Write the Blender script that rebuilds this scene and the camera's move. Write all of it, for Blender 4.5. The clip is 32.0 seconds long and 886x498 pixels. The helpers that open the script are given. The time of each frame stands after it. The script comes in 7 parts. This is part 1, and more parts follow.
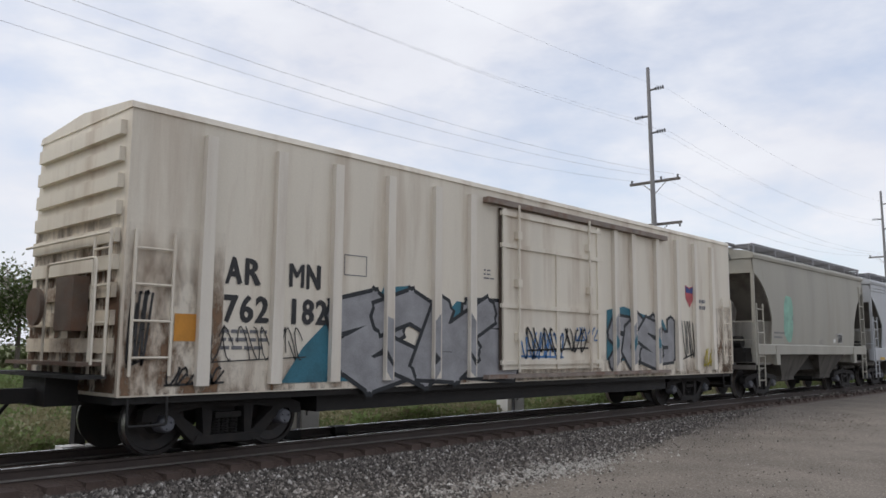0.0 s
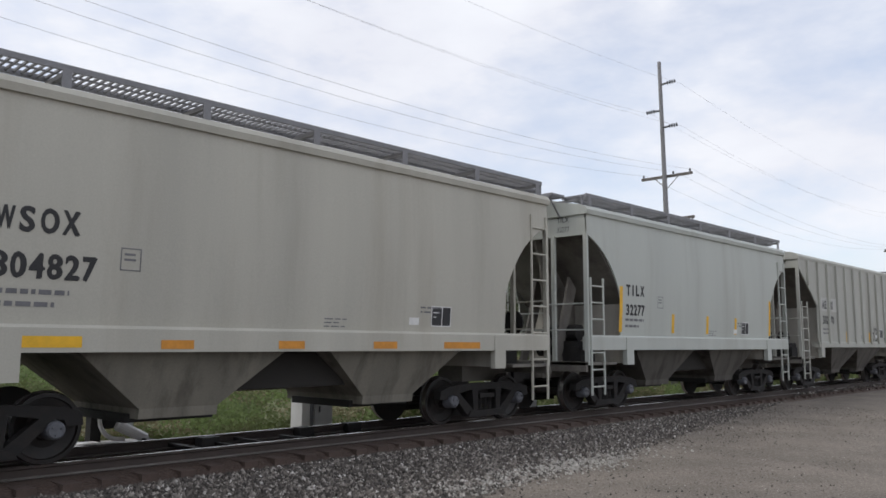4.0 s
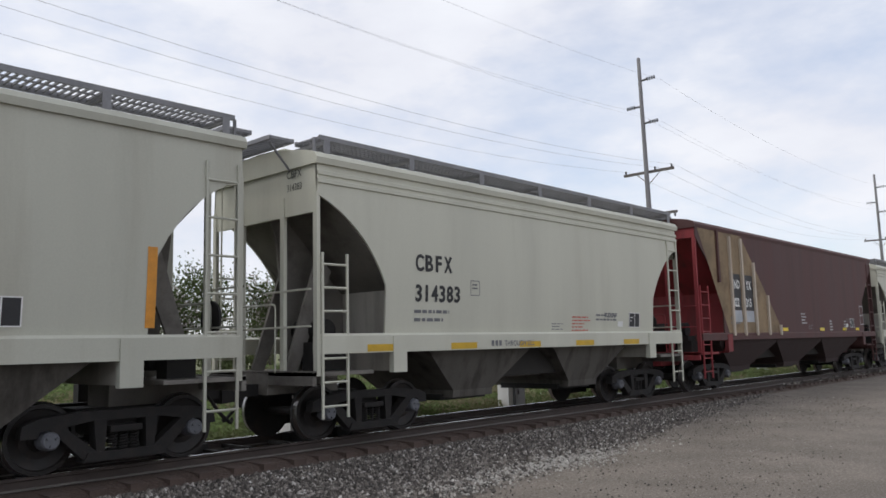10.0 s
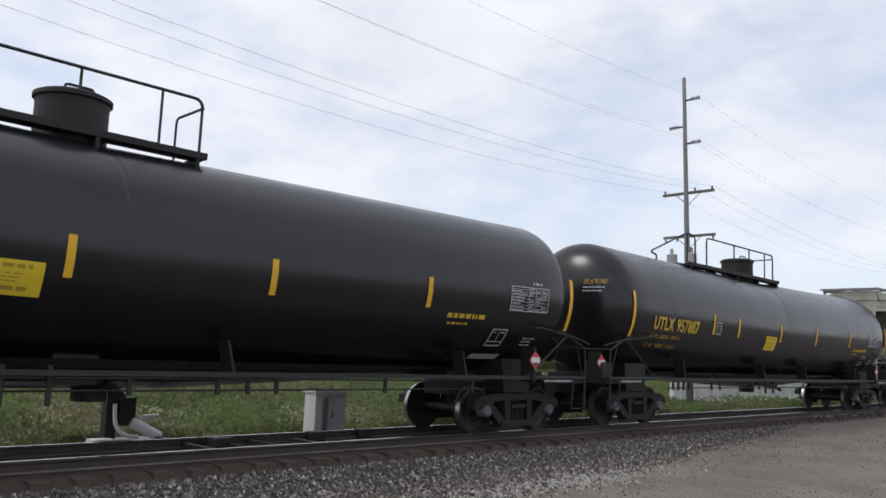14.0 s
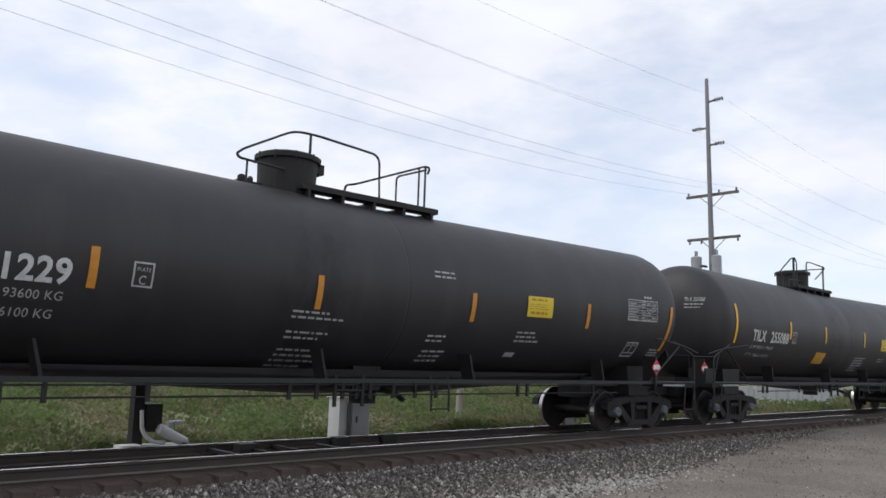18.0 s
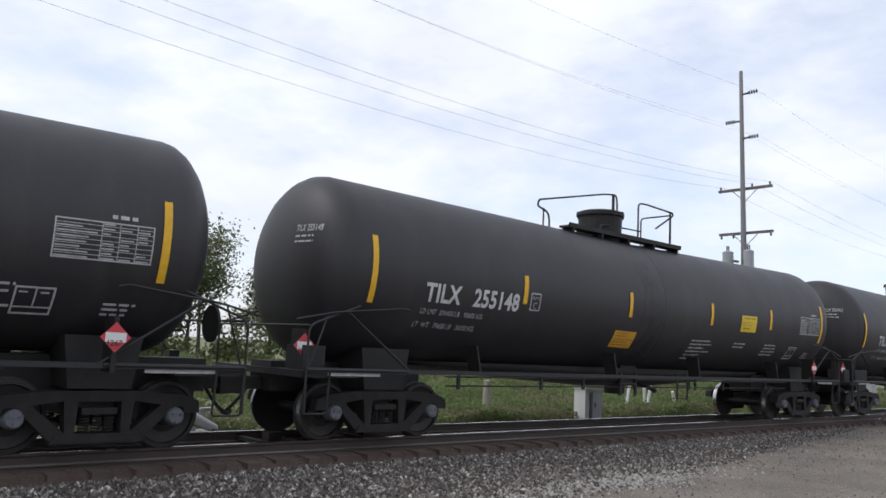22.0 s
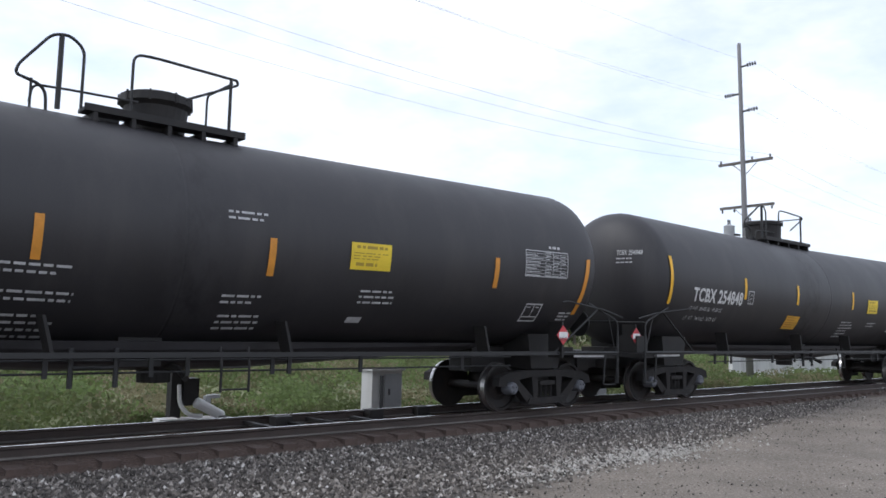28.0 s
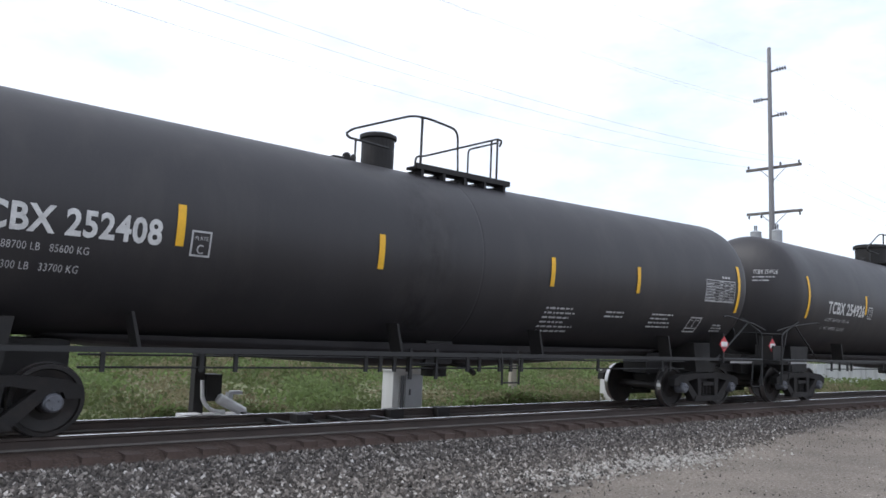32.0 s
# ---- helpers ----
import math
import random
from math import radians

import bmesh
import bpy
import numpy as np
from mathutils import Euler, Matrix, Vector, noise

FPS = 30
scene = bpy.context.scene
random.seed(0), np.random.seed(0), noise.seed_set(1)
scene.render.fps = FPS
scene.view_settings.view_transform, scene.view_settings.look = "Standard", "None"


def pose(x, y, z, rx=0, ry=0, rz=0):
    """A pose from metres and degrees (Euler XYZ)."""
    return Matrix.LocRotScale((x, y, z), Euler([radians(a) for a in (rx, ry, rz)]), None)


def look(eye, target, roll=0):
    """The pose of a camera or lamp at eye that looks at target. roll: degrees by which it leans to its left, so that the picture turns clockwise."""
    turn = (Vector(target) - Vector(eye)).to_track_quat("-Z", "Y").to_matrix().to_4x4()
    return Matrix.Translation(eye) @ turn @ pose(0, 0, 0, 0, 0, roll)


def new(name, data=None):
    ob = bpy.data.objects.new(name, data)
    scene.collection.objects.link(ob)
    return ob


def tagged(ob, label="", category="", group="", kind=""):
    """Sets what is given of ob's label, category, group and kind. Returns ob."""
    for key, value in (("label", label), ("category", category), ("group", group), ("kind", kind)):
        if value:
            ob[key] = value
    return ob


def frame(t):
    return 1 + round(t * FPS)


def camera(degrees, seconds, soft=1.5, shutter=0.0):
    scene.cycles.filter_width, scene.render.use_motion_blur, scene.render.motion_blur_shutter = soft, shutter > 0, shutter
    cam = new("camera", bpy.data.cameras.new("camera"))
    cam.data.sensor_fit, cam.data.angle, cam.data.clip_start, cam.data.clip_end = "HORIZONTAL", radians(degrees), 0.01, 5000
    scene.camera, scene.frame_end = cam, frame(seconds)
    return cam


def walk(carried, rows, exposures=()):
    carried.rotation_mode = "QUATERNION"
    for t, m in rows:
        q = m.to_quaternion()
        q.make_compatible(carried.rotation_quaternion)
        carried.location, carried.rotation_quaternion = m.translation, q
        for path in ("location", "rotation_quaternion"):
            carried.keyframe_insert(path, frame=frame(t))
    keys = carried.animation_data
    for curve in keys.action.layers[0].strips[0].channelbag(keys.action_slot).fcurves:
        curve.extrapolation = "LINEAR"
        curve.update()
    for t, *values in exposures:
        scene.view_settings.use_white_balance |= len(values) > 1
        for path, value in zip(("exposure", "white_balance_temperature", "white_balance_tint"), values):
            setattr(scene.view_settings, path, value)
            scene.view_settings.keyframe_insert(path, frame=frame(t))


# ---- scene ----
# ================= camera: hand-held beside the line, panning slightly =================
EYE = Vector((0.0, 0.0, 1.550))          # rail head is z = 0
TRACK = 11.754                            # centre line of the track
GAUGE = 1.5                              # rail centre to rail centre
# seconds, turn to the right of square-on, tilt up, lean
PATH = [
    (0, 46.89, 7.16, 0.46),
    (0.5, 47.53, 6.97, 0.26),
    (1, 47.57, 6.80, 0.10),
    (1.5, 46.93, 6.76, -0.51),
    (2, 46.18, 6.70, -0.29),
    (2.5, 45.62, 6.96, 0.27),
    (3, 45.70, 7.00, 0.27),
    (3.5, 46.02, 6.78, 0.12),
    (4, 46.05, 6.90, 0.19),
    (4.5, 45.37, 7.20, 0.62),
    (6.5, 44.36, 7.13, 0.48),
    (7, 44.53, 7.04, 0.70),
    (7.5, 44.95, 6.91, 0.64),
    (8, 45.45, 6.75, 0.97),
    (8.5, 45.88, 6.85, 1.35),
    (9, 46.40, 6.82, 1.18),
    (9.5, 47.12, 6.79, 0.65),
    (10, 47.15, 6.92, -1.35),
    (10.5, 46.88, 7.53, -1.78),
    (11, 46.10, 8.33, 0.42),
    (11.5, 44.53, 8.17, 0.26),
    (12, 42.95, 8.18, 0.12),
    (12.5, 42.73, 7.85, 0.89),
    (13, 43.03, 7.69, 1.68),
    (13.5, 44.02, 7.53, 2.11),
    (15.5, 45.28, 7.70, 2.28),
    (16, 44.97, 7.48, 2.20),
    (16.5, 44.53, 7.32, 2.21),
    (17, 43.98, 7.40, 2.15),
    (17.5, 43.51, 7.68, 2.03),
    (18, 43.08, 7.82, 1.91),
    (18.5, 42.29, 7.73, 2.37),
    (19, 41.97, 7.64, 2.50),
    (19.5, 41.33, 7.75, 1.92),
    (20, 40.94, 7.70, 2.09),
    (20.5, 41.04, 7.23, 2.58),
    (21, 40.78, 6.82, 2.18),
    (21.5, 40.88, 7.10, 2.26),
    (22, 41.03, 7.15, 2.78),
    (22.5, 41.40, 6.92, 2.73),
    (23, 41.55, 6.69, 2.48),
    (23.5, 41.18, 6.41, 2.07),
    (24, 40.89, 6.66, 2.66),
    (24.5, 40.55, 6.77, 2.24),
    (25, 40.34, 6.36, 2.29),
    (25.5, 40.20, 5.93, 2.23),
    (27.5, 40.07, 5.85, 2.06),
    (28, 40.99, 5.80, 1.26),
    (28.5, 41.52, 5.35, 1.03),
    (29, 40.78, 5.09, 0.98),
    (29.5, 39.92, 4.89, 1.58),
    (30, 39.32, 4.97, 1.27),
    (30.5, 39.22, 4.97, 1.53),
    (31, 39.30, 5.39, 2.02),
    (31.5, 39.46, 5.64, 2.47),
    (32, 39.31, 5.83, 2.41),
]


def aim(turn, tilt, lean):
    a, b = radians(turn), radians(tilt)
    way = Vector((math.sin(a) * math.cos(b), math.cos(a) * math.cos(b), math.sin(b)))
    return look(EYE, EYE + way, lean)


cam = camera(58.5, 32.0, soft=1.6)
walk(cam, [(t, aim(a, b, c)) for t, a, b, c in PATH],
     exposures=[(0, -0.08, 6500, 10), (4.5, 0.0, 6500, 10), (8, 0.0, 6500, 10), (12, -0.06, 6480, 10), (13.5, -0.03, 6450, 10), (16, 0.03, 6450, 10), (22, 0.12, 6330, 10), (26, 0.26, 6180, 10), (29, 0.40, 6100, 10), (32, 0.45, 6150, 10)])

# ================= sky and sun: thin bright overcast =================
SUN_ELEVATION, SUN_TURN = radians(50), radians(-55)
world = bpy.data.worlds.new("sky")
scene.world = world
world.use_nodes = True
nt = world.node_tree
nt.nodes.clear()


def wire(tree, a, b):
    tree.links.new(a, b)


def sky_world():
    n = nt.nodes
    out, bg = n.new("ShaderNodeOutputWorld"), n.new("ShaderNodeBackground")
    sky = n.new("ShaderNodeTexSky")
    sky.sky_type, sky.sun_disc = "NISHITA", False
    sky.sun_elevation, sky.sun_rotation = SUN_ELEVATION, SUN_TURN
    sky.air_density, sky.dust_density = 1.0, 1.5
    gain = n.new("ShaderNodeVectorMath")
    gain.operation = "SCALE"
    gain.inputs["Scale"].default_value = 0.20
    tc, mp = n.new("ShaderNodeTexCoord"), n.new("ShaderNodeMapping")
    mp.inputs["Scale"].default_value = (2.2, 2.2, 5.0)
    mp.inputs["Rotation"].default_value = (0.25, 0.1, 0.6)
    noise1, noise2 = n.new("ShaderNodeTexNoise"), n.new("ShaderNodeTexNoise")
    noise1.inputs["Scale"].default_value, noise1.inputs["Detail"].default_value = 1.3, 6.0
    noise1.inputs["Roughness"].default_value = 0.58
    noise2.inputs["Scale"].default_value, noise2.inputs["Detail"].default_value = 2.6, 7.0
    cover = n.new("ShaderNodeMapRange")
    cover.inputs["From Min"].default_value, cover.inputs["From Max"].default_value = 0.34, 0.56
    cover.inputs["To Min"].default_value, cover.inputs["To Max"].default_value = 0.55, 1.0
    tone = n.new("ShaderNodeMapRange")
    tone.inputs["From Min"].default_value, tone.inputs["From Max"].default_value = 0.3, 0.7
    tone.inputs["To Min"].default_value, tone.inputs["To Max"].default_value = 0.80, 0.95
    cloud = n.new("ShaderNodeCombineColor")
    blue = n.new("ShaderNodeMath")
    blue.operation, blue.inputs[1].default_value = "MULTIPLY_ADD", 0.82
    blue.inputs[2].default_value = 0.235
    mix = n.new("ShaderNodeMix")
    mix.data_type = "RGBA"
    wire(nt, tc.outputs["Generated"], mp.inputs["Vector"])
    wire(nt, mp.outputs[0], noise1.inputs["Vector"])
    wire(nt, mp.outputs[0], noise2.inputs["Vector"])
    wire(nt, noise1.outputs["Fac"], cover.inputs["Value"])
    wire(nt, noise2.outputs["Fac"], tone.inputs["Value"])
    red = n.new("ShaderNodeMath")
    red.operation, red.inputs[1].default_value = "MULTIPLY", 0.975
    wire(nt, tone.outputs[0], red.inputs[0])
    wire(nt, red.outputs[0], cloud.inputs[0])
    wire(nt, tone.outputs[0], cloud.inputs[1])
    wire(nt, tone.outputs[0], blue.inputs[0])
    wire(nt, blue.outputs[0], cloud.inputs[2])
    wire(nt, sky.outputs[0], gain.inputs[0])
    wire(nt, cover.outputs[0], mix.inputs["Factor"])
    wire(nt, gain.outputs[0], mix.inputs["A"])
    wire(nt, cloud.outputs[0], mix.inputs["B"])
    wire(nt, mix.outputs["Result"], bg.inputs["Color"])
    bg.inputs["Strength"].default_value = 1.0
    wire(nt, bg.outputs[0], out.inputs["Surface"])


sky_world()
sun = new("sun", bpy.data.lights.new("sun", "SUN"))
sun.data.energy, sun.data.angle, sun.data.color = 0.9, radians(16), (1.0, 0.95, 0.88)
sun_way = Vector((math.sin(SUN_TURN) * math.cos(SUN_ELEVATION), math.cos(SUN_TURN) * math.cos(SUN_ELEVATION), math.sin(SUN_ELEVATION)))
sun.matrix_world = look(sun_way * 50, (0, 0, 0))

# ================= materials =================
MATS = {}


def mat(name, color, rough=0.6, metal=0.0, vary=0.12, scale=3.0, dirt=None, dirt_amount=0.3, streak=False,
        bump=0.1, bump_scale=60.0, fine=40.0, spec=0.5, random=0.0, coat=0.0):
    """Weathered surface: broad and fine tone variation, stains of a second colour, fine relief."""
    if name in MATS:
        return MATS[name]
    m = bpy.data.materials.new(name)
    m.use_nodes = True
    t = m.node_tree
    n = t.nodes
    n.clear()
    out, bsdf = n.new("ShaderNodeOutputMaterial"), n.new("ShaderNodeBsdfPrincipled")
    wire(t, bsdf.outputs[0], out.inputs[0])
    tc, mp = n.new("ShaderNodeTexCoord"), n.new("ShaderNodeMapping")
    wire(t, tc.outputs["Object"], mp.inputs[0])
    if streak:
        mp.inputs["Scale"].default_value = (1.6, 1.6, 0.16)
    broad, small = n.new("ShaderNodeTexNoise"), n.new("ShaderNodeTexNoise")
    broad.inputs["Scale"].default_value, broad.inputs["Detail"].default_value = scale, 5
    small.inputs["Scale"].default_value, small.inputs["Detail"].default_value = fine, 3
    wire(t, mp.outputs[0], broad.inputs["Vector"])
    wire(t, tc.outputs["Object"], small.inputs["Vector"])
    add = n.new("ShaderNodeMath")
    add.operation = "MULTIPLY_ADD"
    add.inputs[1].default_value = 0.4
    wire(t, small.outputs["Fac"], add.inputs[0])
    wire(t, broad.outputs["Fac"], add.inputs[2])
    ramp = n.new("ShaderNodeMapRange")
    ramp.inputs["From Min"].default_value, ramp.inputs["From Max"].default_value = 0.45, 0.95
    ramp.inputs["To Min"].default_value, ramp.inputs["To Max"].default_value = 1 - vary, 1 + vary
    wire(t, add.outputs[0], ramp.inputs["Value"])
    base = n.new("ShaderNodeVectorMath")
    base.operation = "SCALE"
    base.inputs[0].default_value = color[:3]
    gain = ramp.outputs[0]
    if random:
        info, rr, mul = n.new("ShaderNodeObjectInfo"), n.new("ShaderNodeMapRange"), n.new("ShaderNodeMath")
        geo = n.new("ShaderNodeNewGeometry")
        mul2 = n.new("ShaderNodeMath")
        mul2.operation = "ADD"
        wire(t, info.outputs["Random"], mul2.inputs[0])
        wire(t, geo.outputs["Random Per Island"], mul2.inputs[1])
        rr.inputs["From Max"].default_value = 2.0
        rr.inputs["To Min"].default_value, rr.inputs["To Max"].default_value = 1 - random, 1 + random
        mul.operation = "MULTIPLY"
        wire(t, mul2.outputs[0], rr.inputs["Value"])
        wire(t, rr.outputs[0], mul.inputs[0])
        wire(t, gain, mul.inputs[1])
        gain = mul.outputs[0]
    wire(t, gain, base.inputs["Scale"])
    col = base.outputs[0]
    if dirt:
        stain, cut, mix = n.new("ShaderNodeTexNoise"), n.new("ShaderNodeMapRange"), n.new("ShaderNodeMix")
        stain.inputs["Scale"].default_value, stain.inputs["Detail"].default_value = scale * 0.7 + 0.4, 8
        stain.inputs["Roughness"].default_value = 0.65
        off = n.new("ShaderNodeVectorMath")
        off.inputs[1].default_value = (7.3, 2.1, 4.4)
        wire(t, mp.outputs[0], off.inputs[0])
        wire(t, off.outputs[0], stain.inputs["Vector"])
        cut.inputs["From Min"].default_value, cut.inputs["From Max"].default_value = 0.48, 0.78
        cut.inputs["To Min"].default_value, cut.inputs["To Max"].default_value = 0.0, dirt_amount * 2
        wire(t, stain.outputs["Fac"], cut.inputs["Value"])
        mix.data_type = "RGBA"
        mix.inputs["B"].default_value = (*dirt[:3], 1)
        wire(t, cut.outputs[0], mix.inputs["Factor"])
        wire(t, col, mix.inputs["A"])
        col = mix.outputs["Result"]
    wire(t, col, bsdf.inputs["Base Color"])
    rg = n.new("ShaderNodeMapRange")
    rg.inputs["To Min"].default_value, rg.inputs["To Max"].default_value = max(0.02, rough - 0.12), min(1, rough + 0.12)
    wire(t, broad.outputs["Fac"], rg.inputs["Value"])
    wire(t, rg.outputs[0], bsdf.inputs["Roughness"])
    bsdf.inputs["Metallic"].default_value = metal
    bsdf.inputs["Specular IOR Level"].default_value = spec
    bsdf.inputs["Coat Weight"].default_value = coat
    if bump:
        rel, bp = n.new("ShaderNodeTexNoise"), n.new("ShaderNodeBump")
        rel.inputs["Scale"].default_value, rel.inputs["Detail"].default_value = bump_scale, 4
        wire(t, tc.outputs["Object"], rel.inputs["Vector"])
        bp.inputs["Strength"].default_value, bp.inputs["Distance"].default_value = bump, 0.02
        wire(t, rel.outputs["Fac"], bp.inputs["Height"])
        wire(t, bp.outputs[0], bsdf.inputs["Normal"])
    MATS[name] = m
    return m


RUST = (0.16, 0.075, 0.04)
M_TANK = mat("tank_black_matt", (0.026, 0.0245, 0.0265), 0.52, vary=0.18, scale=0.8, dirt=(0.075, 0.068, 0.062), dirt_amount=0.16, streak=True, bump=0.05, bump_scale=9)
M_TANK_GLOSS = mat("tank_black_gloss", (0.010, 0.010, 0.012), 0.24, vary=0.15, scale=0.8, dirt=(0.04, 0.038, 0.036), dirt_amount=0.08, streak=True, bump=0.03, bump_scale=6)
M_FRAME = mat("black_underframe", (0.013, 0.012, 0.0115), 0.7, vary=0.3, scale=4, dirt=(0.035, 0.028, 0.024), dirt_amount=0.25, bump=0.2)
M_TRUCK = mat("cast_steel_truck", (0.012, 0.0105, 0.010), 0.8, vary=0.3, scale=5, dirt=(0.04, 0.03, 0.024), dirt_amount=0.25, bump=0.3)
M_WHEEL = mat("wheel_steel", (0.013, 0.011, 0.010), 0.6, vary=0.25, scale=6, dirt=(0.07, 0.04, 0.03), dirt_amount=0.2, bump=0.2)
M_TREAD = mat("polished_tread", (0.45, 0.44, 0.43), 0.3, metal=1.0, vary=0.1)
M_CAP = mat("axle_cap_grey", (0.12, 0.125, 0.14), 0.5, vary=0.25, scale=8)
M_WHITE = mat("white_lettering", (0.72, 0.72, 0.70), 0.6, vary=0.12, scale=6, bump=0)
M_TANKTXT = mat("weathered_white_lettering", (0.58, 0.58, 0.57), 0.65, vary=0.2, scale=9, bump=0)
M_GREYTXT = mat("faded_lettering", (0.46, 0.46, 0.46), 0.65, vary=0.25, scale=8, bump=0)
M_BLACKTXT = mat("black_lettering", (0.025, 0.025, 0.027), 0.6, vary=0.2, bump=0)
M_YELLOWTXT = mat("yellow_lettering", (0.62, 0.40, 0.04), 0.6, vary=0.2, bump=0)
M_REDTXT = mat("red_lettering", (0.50, 0.10, 0.07), 0.6, vary=0.2, bump=0)
M_STRIPE = mat("yellow_reflective", (0.78, 0.44, 0.02), 0.5, vary=0.12, scale=7, bump=0)
M_ORANGE = mat("orange_reflective", (0.62, 0.26, 0.03), 0.5, vary=0.15, scale=7, bump=0)
M_LABEL_Y = mat("yellow_placard", (0.75, 0.55, 0.03), 0.5, vary=0.1, bump=0)
M_LABEL_O = mat("orange_placard", (0.62, 0.33, 0.03), 0.55, vary=0.15, bump=0)
M_REDPL = mat("red_placard", (0.55, 0.05, 0.06), 0.5, vary=0.1, bump=0)
M_GALV = mat("galvanised_grating", (0.23, 0.23, 0.24), 0.6, metal=0.3, vary=0.2)
M_RAIL = mat("rail_side_rust", (0.045, 0.033, 0.028), 0.75, vary=0.3, scale=3, bump=0.2)
M_RAILTOP = mat("rail_head_polished", (0.62, 0.61, 0.60), 0.25, metal=1.0, vary=0.08)
M_TIE = mat("timber_tie", (0.078, 0.054, 0.044), 0.9, vary=0.35, scale=4, dirt=(0.12, 0.088, 0.07), dirt_amount=0.4, bump=0.5, random=0.2)
M_ROD = mat("black_pipe", (0.02, 0.02, 0.02), 0.6, vary=0.2)


# ================= mesh helpers =================
def part(name, bm, material, parent=None, label="", smooth=False):
    me = bpy.data.meshes.new(name)
    bm.normal_update()
    bm.to_mesh(me)
    bm.free()
    if smooth:
        for p in me.polygons:
            p.use_smooth = True
    for m in (material if isinstance(material, (list, tuple)) else [material]):
        me.materials.append(m)
    ob = new(name, me)
    if parent is not None:
        ob.parent = parent
    if label:
        ob["label"] = label
    return ob


def shared(name, source, parent, m=None, label=""):
    """Another part on the mesh of source."""
    ob = new(name, source.data)
    ob.parent = parent
    if m is not None:
        ob.matrix_basis = m
    if label:
        ob["label"] = label
    return ob


def box(bm, x0, x1, y0, y1, z0, z1):
    v = [bm.verts.new((x, y, z)) for x in (x0, x1) for y in (y0, y1) for z in (z0, z1)]
    for f in ((0, 1, 3, 2), (4, 6, 7, 5), (0, 4, 5, 1), (2, 3, 7, 6), (0, 2, 6, 4), (1, 5, 7, 3)):
        bm.faces.new([v[i] for i in f])
    return bm


def prism(bm, outline, y0, y1):
    """A solid from an outline in x and z, from y0 to y1."""
    a = [bm.verts.new((x, y0, z)) for x, z in outline]
    b = [bm.verts.new((x, y1, z)) for x, z in outline]
    bm.faces.new(a)
    bm.faces.new(b[::-1])
    for i in range(len(a)):
        j = (i + 1) % len(a)
        bm.faces.new((a[j], a[i], b[i], b[j]))
    return bm


def section(bm, outline, x0, x1):
    """A solid from an outline in y and z, from x0 to x1."""
    a = [bm.verts.new((x0, y, z)) for y, z in outline]
    b = [bm.verts.new((x1, y, z)) for y, z in outline]
    bm.faces.new(a[::-1])
    bm.faces.new(b)
    for i in range(len(a)):
        j = (i + 1) % len(a)
        bm.faces.new((a[i], a[j], b[j], b[i]))
    return bm


def tube(bm, pts, r, seg=6):
    """A round bar along the points."""
    pts = [Vector(p) for p in pts]
    rings = []
    for i, p in enumerate(pts):
        d = (pts[min(i + 1, len(pts) - 1)] - pts[max(i - 1, 0)]).normalized()
        s = d.cross(Vector((0, 0, 1)))
        s = s.normalized() if s.length > 0.05 else Vector((1, 0, 0))
        u = s.cross(d).normalized()
        rings.append([bm.verts.new(p + r * (math.cos(k * math.tau / seg) * s + math.sin(k * math.tau / seg) * u)) for k in range(seg)])
    for a, b in zip(rings, rings[1:]):
        for k in range(seg):
            bm.faces.new((a[k], a[(k + 1) % seg], b[(k + 1) % seg], b[k]))
    bm.faces.new(rings[0][::-1])
    bm.faces.new(rings[-1])
    return bm


def arc_pts(pts, r=0.12, n=4):
    """Rounds the corners of a line of points."""
    pts = [Vector(p) for p in pts]
    out = [pts[0]]
    for a, b, c in zip(pts, pts[1:], pts[2:]):
        d1, d2 = (a - b), (c - b)
        k = min(r, d1.length * 0.45, d2.length * 0.45)
        p, q = b + d1.normalized() * k, b + d2.normalized() * k
        for i in range(n + 1):
            s = i / n
            out.append((1 - s) ** 2 * p + 2 * s * (1 - s) * b + s * s * q)
    out.append(pts[-1])
    return out


def lathe(bm, profile, seg=32, axis="x", centre=(0, 0, 0)):
    """A turned solid: profile of (place along the axis, radius)."""
    cx, cy, cz = centre
    rings = []
    for a, r in profile:
        ring = []
        for k in range(seg):
            c, s = math.cos(k * math.tau / seg) * r, math.sin(k * math.tau / seg) * r
            p = {"x": (cx + a, cy + c, cz + s), "y": (cx + s, cy + a, cz + c), "z": (cx + c, cy + s, cz + a)}[axis]
            ring.append(bm.verts.new(p))
        rings.append(ring)
    for a, b in zip(rings, rings[1:]):
        for k in range(seg):
            bm.faces.new((a[k], a[(k + 1) % seg], b[(k + 1) % seg], b[k]))
    bm.faces.new(rings[0][::-1])
    bm.faces.new(rings[-1])
    return bm


def soften(bm, width=0.012, seg=1):
    bmesh.ops.bevel(bm, geom=[e for e in bm.edges if e.calc_face_angle(0) > 0.6], offset=width, segments=seg, affect="EDGES", clamp_overlap=True)
    return bm


TEXTS = {}


